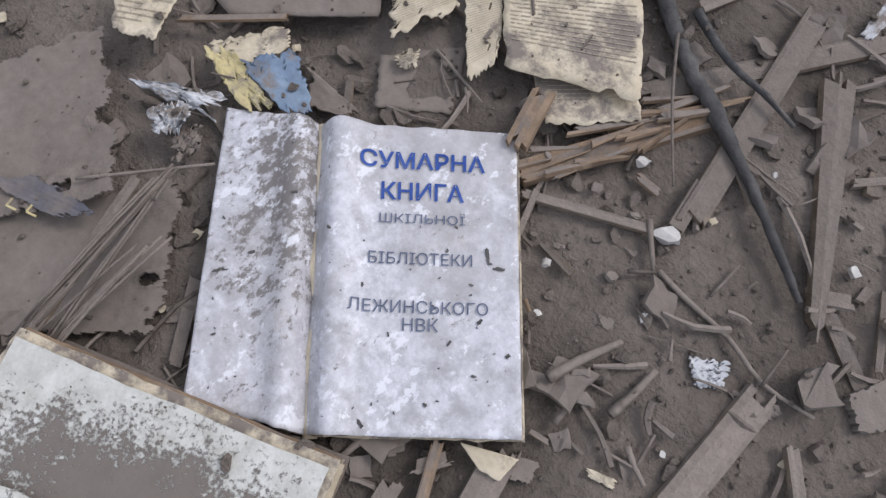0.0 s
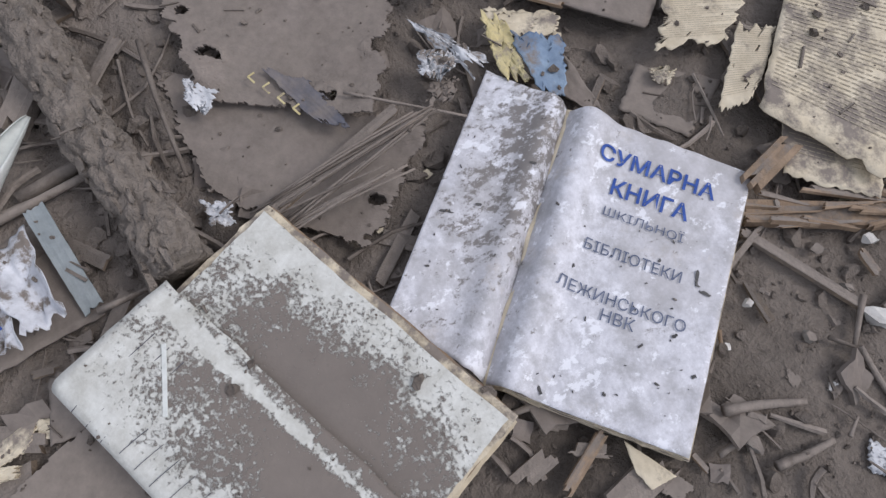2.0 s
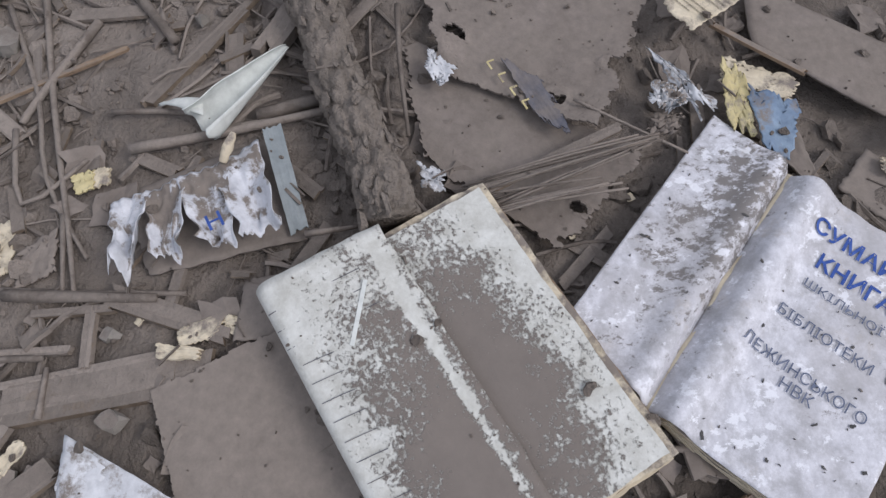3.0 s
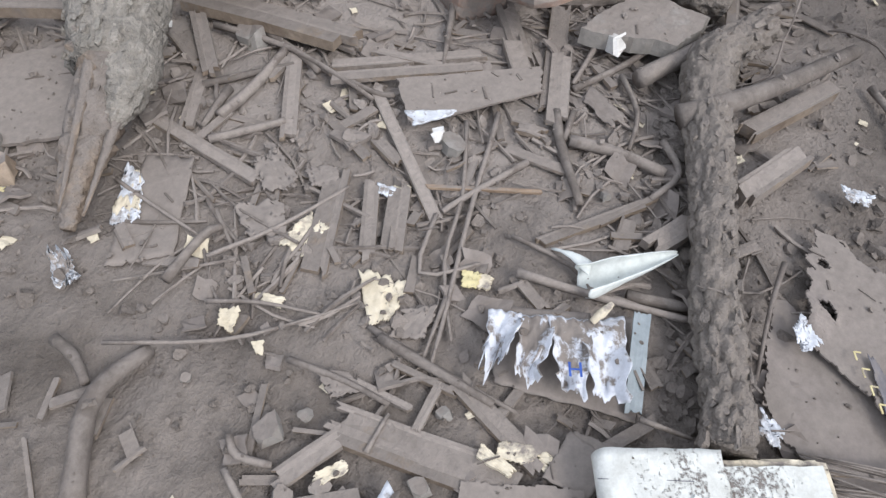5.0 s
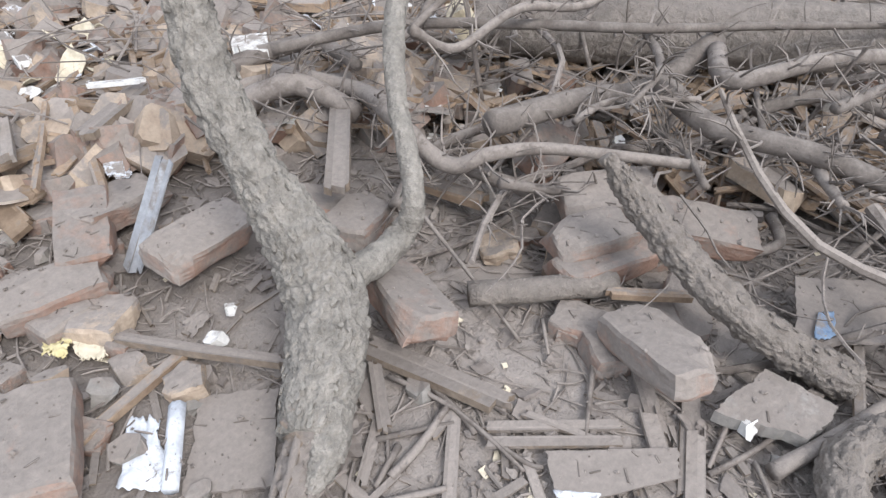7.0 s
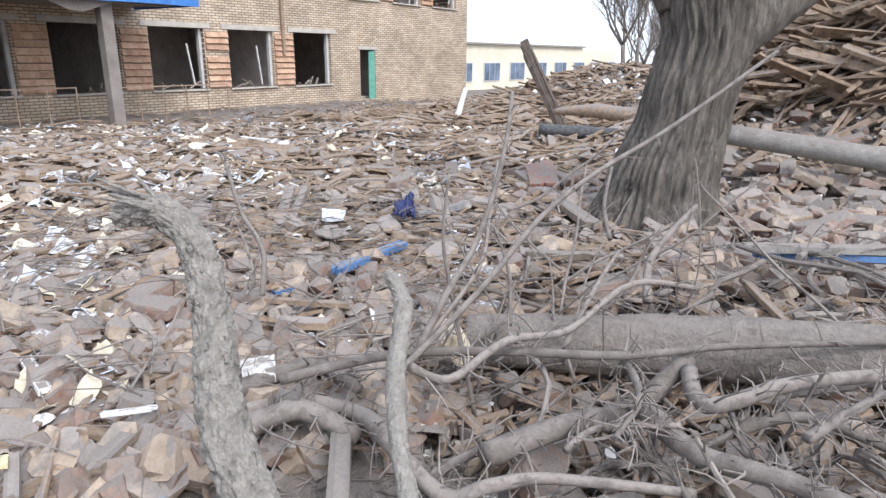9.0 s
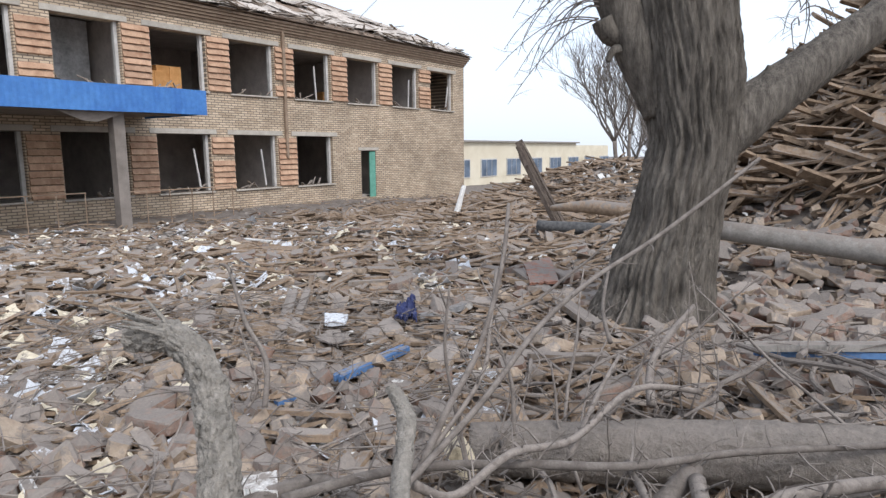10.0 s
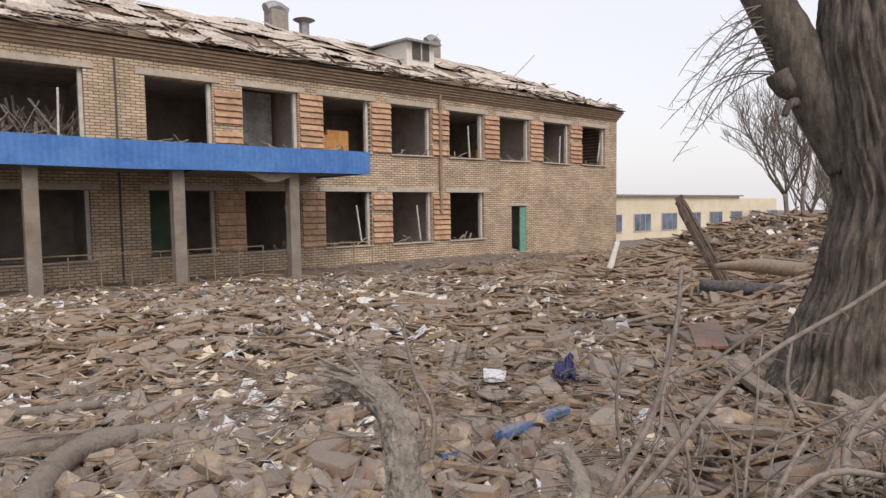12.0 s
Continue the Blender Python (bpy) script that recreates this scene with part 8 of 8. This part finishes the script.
post = holder("leaning_post", (9.95, 5.45, -0.15), "snapped charred roof post leaning in rubble", "timber", "large timbers")
for i in range(7):
    s = Soup()
    rng = random.Random(i + 60)
    o = Vector((rng.uniform(-0.07, 0.07), rng.uniform(-0.07, 0.07), 0))
    s.plank(Vector((9.95, 5.45, -0.15)) + o, Vector((9.95, 5.45, -0.15)).lerp(Vector((9.57, 6.17, 1.40)), rng.uniform(0.72, 1.0)) + o, rng.uniform(0.08, 0.16), rng.uniform(0.06, 0.12), rng.uniform(-0.5, 0.5), i, 3, 0.6, 0.6)
    s.part("split_timber", CHARWOOD, post)
beam([(8.75, 5.05, 0.42), (8.70, 4.40, 0.47), (8.64, 3.75, 0.43)], [0.04, 0.10, 0.115], RAW, "peeled tan log lying on rubble", "peeled_log")
beam([(7.75, 4.75, 0.26), (8.0, 3.65, 0.24)], [0.08, 0.09], CHAR, "dark flat beam lying on rubble", "dark_beam", 8)
beam([(5.55, 1.95, 0.62), (5.60, 1.30, 0.56), (5.72, 0.0, 0.42)], [0.08, 0.085, 0.09], CONCRETE, "long grey asbestos pipe lying on rubble", "grey_pipe", 20, 0.0)
beam([(8.40, 2.35, 0.38), (9.18, 1.83, 0.91), (10.1, 1.30, 1.60)], [0.06, 0.07, 0.06], CHAR, "dark rafter leaning on the heap", "rafter", 8)
beam([(8.20, 2.20, 0.30), (9.0, 1.60, 0.85), (9.8, 1.05, 1.40)], [0.06, 0.06, 0.06], RAW, "brown rafter leaning on the heap", "rafter", 8)
beam([(8.40, 1.75, 0.90), (8.63, 0.41, 0.69), (8.8, -0.8, 0.55)], [0.12, 0.13, 0.13], CHAR, "thick dark beam lying across the heap", "dark_beam", 10)
beam([(13.95, 10.2, 0.40), (13.70, 10.3, -0.4)], [0.06, 0.10], CHALK, "short white post in rubble", "white_post", 6)
beam([(-0.25, 4.12, 0.22), (0.066, 4.058, 0.25), (0.493, 3.902, 0.25), (1.007, 3.815, 0.21)], [0.060, 0.056, 0.050, 0.035], BARK, "tan peeled branch lying on rubble", "peeled_branch")
beam([(-0.05, 3.05, 0.20), (0.100, 3.411, 0.25), (0.298, 3.752, 0.27), (0.585, 3.869, 0.25)], [0.060, 0.060, 0.052, 0.035], BARK, "tan peeled branch lying on rubble", "peeled_branch")
beam([(0.084, 4.955, 0.200), (0.305, 4.815, 0.200), (0.631, 4.723, 0.200)], [0.038, 0.032, 0.028], BARK, "tan peeled branch lying on rubble", "peeled_branch")
sheet([(0.067, 4.094, 0.200), (0.208, 3.936, 0.200), (0.136, 3.666, 0.200), (0.006, 3.713, 0.200)], 0.002, WHITE, 'crumpled pale blue-white plastic bag on rubble', 'plastic_bag', 'bag', rag=0.15, warp=0.15)

# ---- rubble, litter and crumbs ----
def in_sector(rng, r0, r1, a0, a1, power=0.5):
    r = (r0 ** 2 + (r1 ** 2 - r0 ** 2) * rng.random()) ** power if power == 0.5 else r0 * (r1 / r0) ** rng.random()
    a = radians(rng.uniform(a0, a1))
    return -0.1 + r * math.cos(a), 0.5 + r * math.sin(a), r


def free(x, y):
    return not (y > 20.3 and x < 29.3) and math.hypot(x - 4.02, y - 1.92) > 0.36


YARDWOOD = material("weathered_yard_wood", (0.16, 0.112, 0.076), (0.36, 0.265, 0.18), scale=14, bump=0.6, bump_scale=60, dist=0.005, dust=0.31, dust_scale=14, vary=0.45)
SHARD = material("dusty_slate_shard", (0.22, 0.18, 0.145), (0.36, 0.31, 0.26), scale=8, bump=0.4, bump_scale=40, dist=0.006, dust=0.28, vary=0.4)


def build_rubble():
    rng = random.Random(21)
    kinds = {k: Soup() for k in ("brick", "buff", "plank", "board", "chalk", "stone", "raw", "paper", "leaf")}
    mats = {"brick": BRICK, "buff": BUFF, "plank": YARDWOOD, "board": SHARD, "chalk": CHALK, "stone": CONCRETE, "raw": RAW, "paper": WHITE, "leaf": CREAM}
    for _ in range(33000):
        x, y, r = in_sector(rng, 1.75, 30, -32, 112, power=0)
        if not free(x, y) or (y > 17.2 and rng.random() < 0.6):
            continue
        if r < 3.2 and y < 0.6 + 0.75 * x and rng.random() < 0.6:
            continue
        z = rise(x, y)
        heap = math.hypot((x - 11.0) / 4.2, (y + 0.8) / 4.6) < 1.0
        lift = rng.uniform(-0.03, 0.10)
        size = 0.42 + min(r / 14, 0.6)
        left = y > 1.2 * x
        u = rng.random()
        seed = rng.random()
        bricky = not heap and (2.9 < x < 8.0 and y < 0.42 * x + 0.3 or r < 3.4 and left)
        if bricky and u < 0.46 and rng.random() < 0.6:
            u = 0.5
        if heap and u < 0.62 or u < 0.46:
            a, ln = rng.uniform(0, 6.283), rng.uniform(0.15, 0.75) * (2.4 if heap and rng.random() < 0.5 else 1) * size
            d = Vector((math.cos(a), math.sin(a), 0)) * ln / 2
            p0, p1 = Vector((x, y, 0)) - d, Vector((x, y, 0)) + d
            if not free(p0.x, p0.y) or not free(p1.x, p1.y):
                continue
            p0.z, p1.z = rise(p0.x, p0.y) + rng.uniform(0, 0.14), rise(p1.x, p1.y) + rng.uniform(0, 0.14)
            if heap:
                p1.z += rng.uniform(-0.1, 0.3)
            kinds["raw" if rng.random() < 0.34 else "plank"].plank(p0, p1, (rng.uniform(0.012, 0.05) if rng.random() < 0.6 else rng.uniform(0.05, 0.12)) * size, rng.uniform(0.01, 0.03) * size, rng.uniform(-0.5, 0.5), seed, 2 if r > 6 else 3)
        elif u < 0.58:
            f = rng.choice((1, 0.6, 0.5, 0.4, 0.35, 0.3))
            s = (0.25 * f, 0.12 * rng.choice((1, 1, 0.7)), 0.065)
            kinds["brick" if rng.random() < 0.6 else "buff"].chunk((x, y, z + 0.02 + lift), s, turn(rng, 0.75 if bricky else 0.4), seed, 0.3, 0.2)
        elif u < 0.70:
            w, h = rng.uniform(0.03, 0.17) * size, rng.uniform(0.03, 0.12) * size
            rot = turn(rng, 0.3)
            c = [Vector((x, y, z + 0.04 + lift)) + rot @ Vector(q) for q in ((-w, -h, 0), (w * rng.uniform(0.5, 1), -h, 0), (w, h * rng.uniform(0.5, 1), 0), (-w * rng.uniform(0.6, 1), h, 0))]
            kinds[rng.choice(("board", "board", "stone", "raw", "buff"))].slab(c, rng.uniform(0.004, 0.014), 3, 3, 0.22, 0.05, seed * 50)
        elif u < 0.72 + (0.14 if left else 0.06):
            k = rng.uniform(0.02, 0.10) * size
            kinds["chalk"].chunk((x, y, z + k * 0.4 + lift), (k * 1.5, k, k * rng.uniform(0.15, 0.5)), turn(rng, 0.45), seed, 0.5, 0.4)
        else:
            k = rng.uniform(0.03, 0.13) * size
            kinds["stone"].chunk((x, y, z + k * 0.3 + lift), (k * 1.5, k, k * rng.uniform(0.15, 0.55)), turn(rng, 0.45), seed, 0.5, 0.4)
    for k in range(2600):
        x, y = 11.0 + rng.gauss(-0.9, 2.3), -0.8 + rng.gauss(1.2, 2.2)
        if x < 7.4 or y > 3.0 or not free(x, y):
            continue
        a, ln = (rng.gauss(1.9, 0.6) if rng.random() < 0.5 else rng.uniform(0, 6.28)), rng.uniform(0.25, 1.4)
        d = Vector((math.cos(a), math.sin(a), rng.uniform(-0.5, 0.5))) * ln / 2
        c = Vector((x, y, rise(x, y) + rng.uniform(0.0, 0.35)))
        kinds["raw" if rng.random() < 0.18 else "plank"].plank(c - d, c + d, rng.uniform(0.03, 0.16), rng.uniform(0.02, 0.05), rng.uniform(-0.8, 0.8), k, 2)
    for k in range(5200):
        x, y = rng.uniform(11, 31), rng.uniform(2, 15)
        if not free(x, y):
            continue
        z = rise(x, y)
        if k % 3 == 0:
            q = rng.uniform(0.06, 0.2)
            kinds[("buff", "stone", "brick", "chalk")[k // 3 % 4]].chunk((x, y, z + 0.05), (q * 1.5, q, q * 0.6), turn(rng, 0.9), rng.random(), 0.3, 0.2)
        else:
            a, ln = rng.uniform(0, 6.283), rng.uniform(0.2, 1.3)
            d = Vector((math.cos(a), math.sin(a), rng.uniform(-0.25, 0.25))) * ln / 2
            c = Vector((x, y, z + rng.uniform(0.02, 0.2)))
            kinds["raw" if rng.random() < 0.25 else "plank"].plank(c - d, c + d, rng.uniform(0.03, 0.16), rng.uniform(0.02, 0.05), rng.uniform(-0.6, 0.6), k, 2)
    for k in range(4600):
        x, y, r = in_sector(rng, 2.2, 18, 34, 105, power=0)
        if not free(x, y) or rng.random() > 0.35 + noise.noise((x * 0.5, y * 0.5, 3)) * 1.2:
            continue
        h = rng.uniform(0.015, 0.11) * (0.6 + r / 14)
        rot = turn(rng, 0.6)
        c = [Vector((x, y, rise(x, y) + 0.07 + rng.uniform(0, 0.06))) + rot @ Vector(q) for q in ((-h, -h * 0.6, 0), (h, -h * rng.uniform(0.3, 0.8), 0), (h * 0.7, h * 0.7, 0), (-h * 0.8, h * rng.uniform(0.3, 0.8), 0))]
        kinds["paper" if k % 5 < 3 else "leaf"].slab(c, 0.003, 3, 3, 0.14, 0.12, k * 0.37)
    names = {"brick": ("brick_rubble", "broken dusty red bricks spread over the yard"), "buff": ("buff_brick_rubble", "broken buff bricks spread over the yard"), "plank": ("plank_rubble", "splintered dusty planks and laths over the yard"),
             "board": ("board_rubble", "broken dusty boards and slates over the yard"), "chalk": ("plaster_rubble", "white plaster lumps over the yard"), "stone": ("stone_rubble", "grey mortar lumps over the yard"), "leaf": ("leaf_rubble", "torn yellowed book leaves strewn over the yard"), "paper": ("paper_rubble", "torn white papers strewn over the yard"), "raw": ("raw_wood_rubble", "fresh broken tan wood over the yard")}
    for k, s in kinds.items():
        tagged(new(names[k][0], s.mesh(names[k][0], mats[k])), names[k][1], "rubble", kind="stuff")


def build_litter():
    rng = random.Random(33)
    twigs, chips, clods, scraps = Soup(), Soup(), Soup(), Soup()
    # twigs: dense before the limb, sparse by the ledger
    for _ in range(2300):
        if rng.random() < 0.75:
            x, y = rng.uniform(0.05, 1.6), rng.uniform(0.35, 2.2)
            if rng.random() > min(1.0, 0.25 + 0.9 * (0.5 + 0.5 * noise.noise((x * 3, y * 3, 5))) + (0.3 if x > 0.45 else 0)) or (x < 0.12 and y < 0.5):
                continue
        else:
            x, y = rng.uniform(-0.5, 0.6), rng.uniform(-0.75, 0.3)
            if rng.random() < 0.45:
                continue
        a, ln = rng.uniform(0, 6.283), rng.uniform(0.015, 0.16) * (0.6 if y < 0.2 else 1)
        d = Vector((math.cos(a), math.sin(a), 0))
        r = rng.uniform(0.0008, 0.0038)
        p = [Vector((x, y, 0)) + d * ln * (k - 0.5) + Vector((rng.uniform(-0.1, 0.1), rng.uniform(-0.1, 0.1), 0)) * ln for k in (0, 0.5, 1)]
        for q in p:
            q.z = ground_z(q.x, q.y) + r + rng.uniform(0, 0.008)
        twigs.tube(p, [r, r * 0.9, r * 0.6], 5, 0, 2)
    for _ in range(900):
        x, y = rng.uniform(-0.45, 1.7), rng.uniform(-0.75, 2.2)
        if y < 0.3 and rng.random() < 0.6:
            continue
        a, ln = rng.uniform(0, 6.283), rng.uniform(0.015, 0.10)
        d = Vector((math.cos(a), math.sin(a), 0)) * ln / 2
        p0, p1 = Vector((x, y, 0)) - d, Vector((x, y, 0)) + d
        p0.z, p1.z = ground_z(p0.x, p0.y) + rng.uniform(0, 0.01), ground_z(p1.x, p1.y) + rng.uniform(0, 0.01)
        chips.plank(p0, p1, rng.uniform(0.004, 0.018), rng.uniform(0.002, 0.006), rng.uniform(-0.3, 0.3), rng.random(), 2, 0.2)
    for _ in range(19000):
        x, y = rng.uniform(-0.55, 1.8), rng.uniform(-0.85, 2.3)
        if noise.noise((x * 4, y * 4, 8)) < -0.25:
            continue
        k = 0.0022 * (1 / max(rng.random(), 0.02)) ** 0.55
        k = min(k, 0.022)
        clods.chunk((x, y, ground_z(x, y) + k * 0.2), (k * rng.uniform(1, 1.8), k, k * rng.uniform(0.5, 0.9)), turn(rng, 0.7), rng.random(), 0.5, 0.3)
    for _ in range(1500):
        x, y = (rng.uniform(0.08, 0.75), rng.uniform(-0.05, 0.95)) if rng.random() < 0.6 else (rng.uniform(-0.4, 1.7), rng.uniform(-0.7, 2.2))
        if noise.noise((x * 5, y * 5, 18)) < 0.0:
            continue
        k = rng.uniform(0.008, 0.030) * rng.random() ** 0.5
        clods.chunk((x, y, ground_z(x, y) + k * 0.15), (k * rng.uniform(1, 1.7), k, k * rng.uniform(0.35, 0.8)), turn(rng, 0.6), rng.random(), 0.5, 0.4)
    for _ in range(160):
        x, y = rng.uniform(-0.5, 1.8), rng.uniform(-0.8, 2.4)
        k = rng.uniform(0.003, 0.012) * (1.5 if y > 0.5 else 1)
        rot = turn(rng, 0.4)
        c = [Vector((x, y, ground_z(x, y) + 0.006)) + rot @ Vector(q) for q in ((-k, -k, 0), (k, -k * 0.7, 0), (k * 0.6, k, 0), (-k, k * 0.8, 0))]
        scraps.slab(c, 0.0012, 3, 3, 0.2, 0.15, rng.random() * 40)
    flakes = Soup()
    for _ in range(420):
        x, y = rng.uniform(-0.1, 1.7), rng.uniform(0.3, 2.2)
        if rng.random() < 0.25:
            x, y = rng.uniform(-0.5, 0.6), rng.uniform(-0.8, 0.2)
        k = rng.uniform(0.006, 0.03)
        rot = turn(rng, 0.5)
        c = [Vector((x, y, ground_z(x, y) + 0.4 * k)) + rot @ Vector(q) for q in ((-k, -k, 0), (k * rng.uniform(0.4, 1), -k * 0.7, 0), (k * 0.6, k, 0), (-k, k * rng.uniform(0.3, 1), 0))]
        flakes.slab(c, rng.uniform(0.002, 0.008), 3, 3, 0.16, 0.12, rng.random() * 40)
    tagged(new("board_flakes", flakes.mesh("board_flakes", CARD)), "small dusty board flakes on the soil", "litter", kind="stuff")
    for s, n, m, l in ((twigs, "twig_litter", TWIG, "fine dusty twigs scattered on the soil"), (chips, "wood_chip_litter", WOOD, "small wood chips scattered on the soil"),
                       (clods, "soil_clods", SOIL, "small clods and grit on the soil"), (scraps, "paper_litter", CREAM, "tiny pale paper scraps on the soil")):
        tagged(new(n, s.mesh(n, m)), l, "litter", kind="stuff")
    # crooked branchwood and twigs under the fallen branches
    s = Soup()
    for k in range(1000):
        x, y = rng.uniform(0.95, 3.7), rng.uniform(-0.6, 2.6)
        if y > 0.5 + 0.75 * x or math.hypot(x - 4.0, y - 1.92) < 0.7:
            continue
        thick = k < 110
        d = Vector((math.cos(a0 := rng.uniform(0, 6.283)), math.sin(a0), rng.uniform(-0.2, 0.3)))
        ln = rng.uniform(0.4, 1.1) if thick else rng.uniform(0.08, 0.45)
        r = rng.uniform(0.006, 0.016) if thick else rng.choice((0.002, 0.0028, 0.0038, 0.005))
        pts = [Vector((x, y, rise(x, y) + 0.04 + 0.24 * rng.random() ** 1.6))]
        for q in range(4):
            d = (d + Vector((rng.uniform(-0.5, 0.5), rng.uniform(-0.5, 0.5), rng.uniform(-0.35, 0.3)))).normalized()
            nxt = pts[-1] + d * ln / 4
            nxt.z = max(nxt.z, rise(nxt.x, nxt.y) + 0.02)
            pts.append(nxt)
        if any(math.hypot(q.x + 0.15, q.y - 0.55) < 0.75 for q in pts):
            continue
        line = s.tube(pts, [r, r * 0.9, r * 0.8, r * 0.65, r * 0.4], 7 if thick else 5, 0.1 if thick else 0, 2)
        spurs(s, line, r, rng, 9 if thick else 2, 0.12 if thick else 0.05)
    for _ in range(1300):
        x, y, rr = in_sector(rng, 1.9, 4.8, 36, 104)
        a, ln = rng.uniform(0, 6.283), rng.uniform(0.15, 0.6)
        d = Vector((math.cos(a), math.sin(a), rng.uniform(-0.1, 0.25)))
        p = Vector((x, y, rise(x, y) + 0.04 + 0.12 * rng.random()))
        r = rng.uniform(0.0015, 0.005)
        bend = Vector((rng.uniform(-0.2, 0.2), rng.uniform(-0.2, 0.2), 0.06)) * ln
        line = s.tube([p, p + d * ln * 0.5 + bend, p + d * ln], [r, r * 0.8, r * 0.4], 5, 0, 3)
        spurs(s, line, r, rng, 2, 0.08)
    tagged(new("twig_tangle", s.mesh("twig_tangle", TWIG)), "tangle of thin bare twigs under the branches", "twigs", kind="stuff")


build_rubble()
build_litter()


def build_near_bricks():
    rng = random.Random(77)
    metas = [mesh_of("brick", brick_mesh(i + 900, ln), mat) for i, (ln, mat) in enumerate(((0.25, BRICK), (0.25, BUFF), (0.17, BRICK), (0.13, BUFF), (0.2, BRICK)))]
    n = 0
    while n < 290:
        x, y, r = in_sector(rng, 2.3, 6.0, -12, 105)
        if n < 160:
            x, y = rng.uniform(3.3, 6.6), rng.uniform(-0.3, 1.7)
        if not free(x, y):
            continue
        ob = new("brick", rng.choice(metas))
        ob.matrix_basis = pose(x, y, rise(x, y) + rng.uniform(0.06, 0.15), rng.gauss(0, 14), rng.gauss(0, 14), rng.uniform(0, 360))
        tagged(ob, "loose dusty brick lying in the rubble", "brick", "loose bricks")
        n += 1


build_near_bricks()


def build_brickbats():
    """Broken brick ends, mortar lumps and board shards lying thick beside the broken limb."""
    rng = random.Random(91)
    metas = [mesh_of("brick", brick_mesh(i + 700, ln), mat) for i, (ln, mat) in enumerate(((0.11, BRICK), (0.14, BRICK), (0.09, BUFF), (0.17, BRICK), (0.12, BUFF), (0.08, BRICK)))]
    for k in range(64):
        x, y = rng.uniform(-0.10, 0.45), rng.uniform(1.45, 2.55)
        if k > 44:
            x, y = rng.uniform(0.75, 1.45), rng.uniform(0.75, 1.25)
        if abs(x - 0.48) < 0.10 and y < 1.7:
            continue
        f = rng.uniform(0.45, 1.0)
        ob = new("brick", rng.choice(metas))
        ob.matrix_basis = pose(x, y, ground_z(x, y) + 0.022 * f, rng.gauss(0, 9), rng.gauss(0, 9), rng.uniform(0, 360)) @ Matrix.Diagonal((f, f, f, 1))
        tagged(ob, "broken dusty brick end lying among litter", "brick", "brickbats")
    for k in range(60):
        x, y = rng.uniform(-0.15, 0.55), rng.uniform(1.15, 2.4)
        if abs(x - 0.48) < 0.10 and y < 1.7:
            continue
        stone(x, y, ground_z(x, y), rng.uniform(0.02, 0.06), rng.choice((CONCRETE, CONCRETE, BUFF, CARD)), "dusty grey mortar lump among broken bricks")


build_brickbats()


# ---- crumbs that came to lie on the boards, planks and logs ----
def build_crumbs():
    rng = random.Random(55)
    bpy.context.view_layer.update()
    dg = bpy.context.evaluated_depsgraph_get()
    crumbs, slivers = Soup(), Soup()
    for k in range(5200):
        x, y = rng.uniform(-0.45, 1.5), rng.uniform(-0.75, 2.0)
        hit, loc, nrm, _, ob, _ = scene.ray_cast(dg, Vector((x, y, 0.16)), Vector((0, 0, -1)))
        if not hit or nrm.z < 0.6 or ob.name.startswith(("title", "facing", "lettering", "ground", "soil")):
            continue
        if ob.name.startswith(("upper", "lower", "fold")) and rng.random() < 0.7:
            continue
        if rng.random() < 0.88:
            a = min(0.0016 / max(rng.random(), 0.03) ** 0.6, 0.011)
            crumbs.chunk(loc + Vector((0, 0, a * 0.25)), (a * rng.uniform(1, 1.9), a, a * rng.uniform(0.4, 0.8)), turn(rng, 0.6), rng.random(), 0.5, 0.3)
        else:
            d = Vector((rng.uniform(-1, 1), rng.uniform(-1, 1), 0)) * 0.012
            slivers.plank(loc - d, loc + d, rng.uniform(0.001, 0.004), 0.002, 0, rng.random(), 2)
    tagged(new("dust_crumbs", crumbs.mesh("dust_crumbs", SOIL)), "crumbs of earth lying on boards and logs", "litter", kind="stuff")
    tagged(new("wood_slivers", slivers.mesh("wood_slivers", TWIG)), "thin wood slivers lying on boards", "litter", kind="stuff")


build_crumbs()
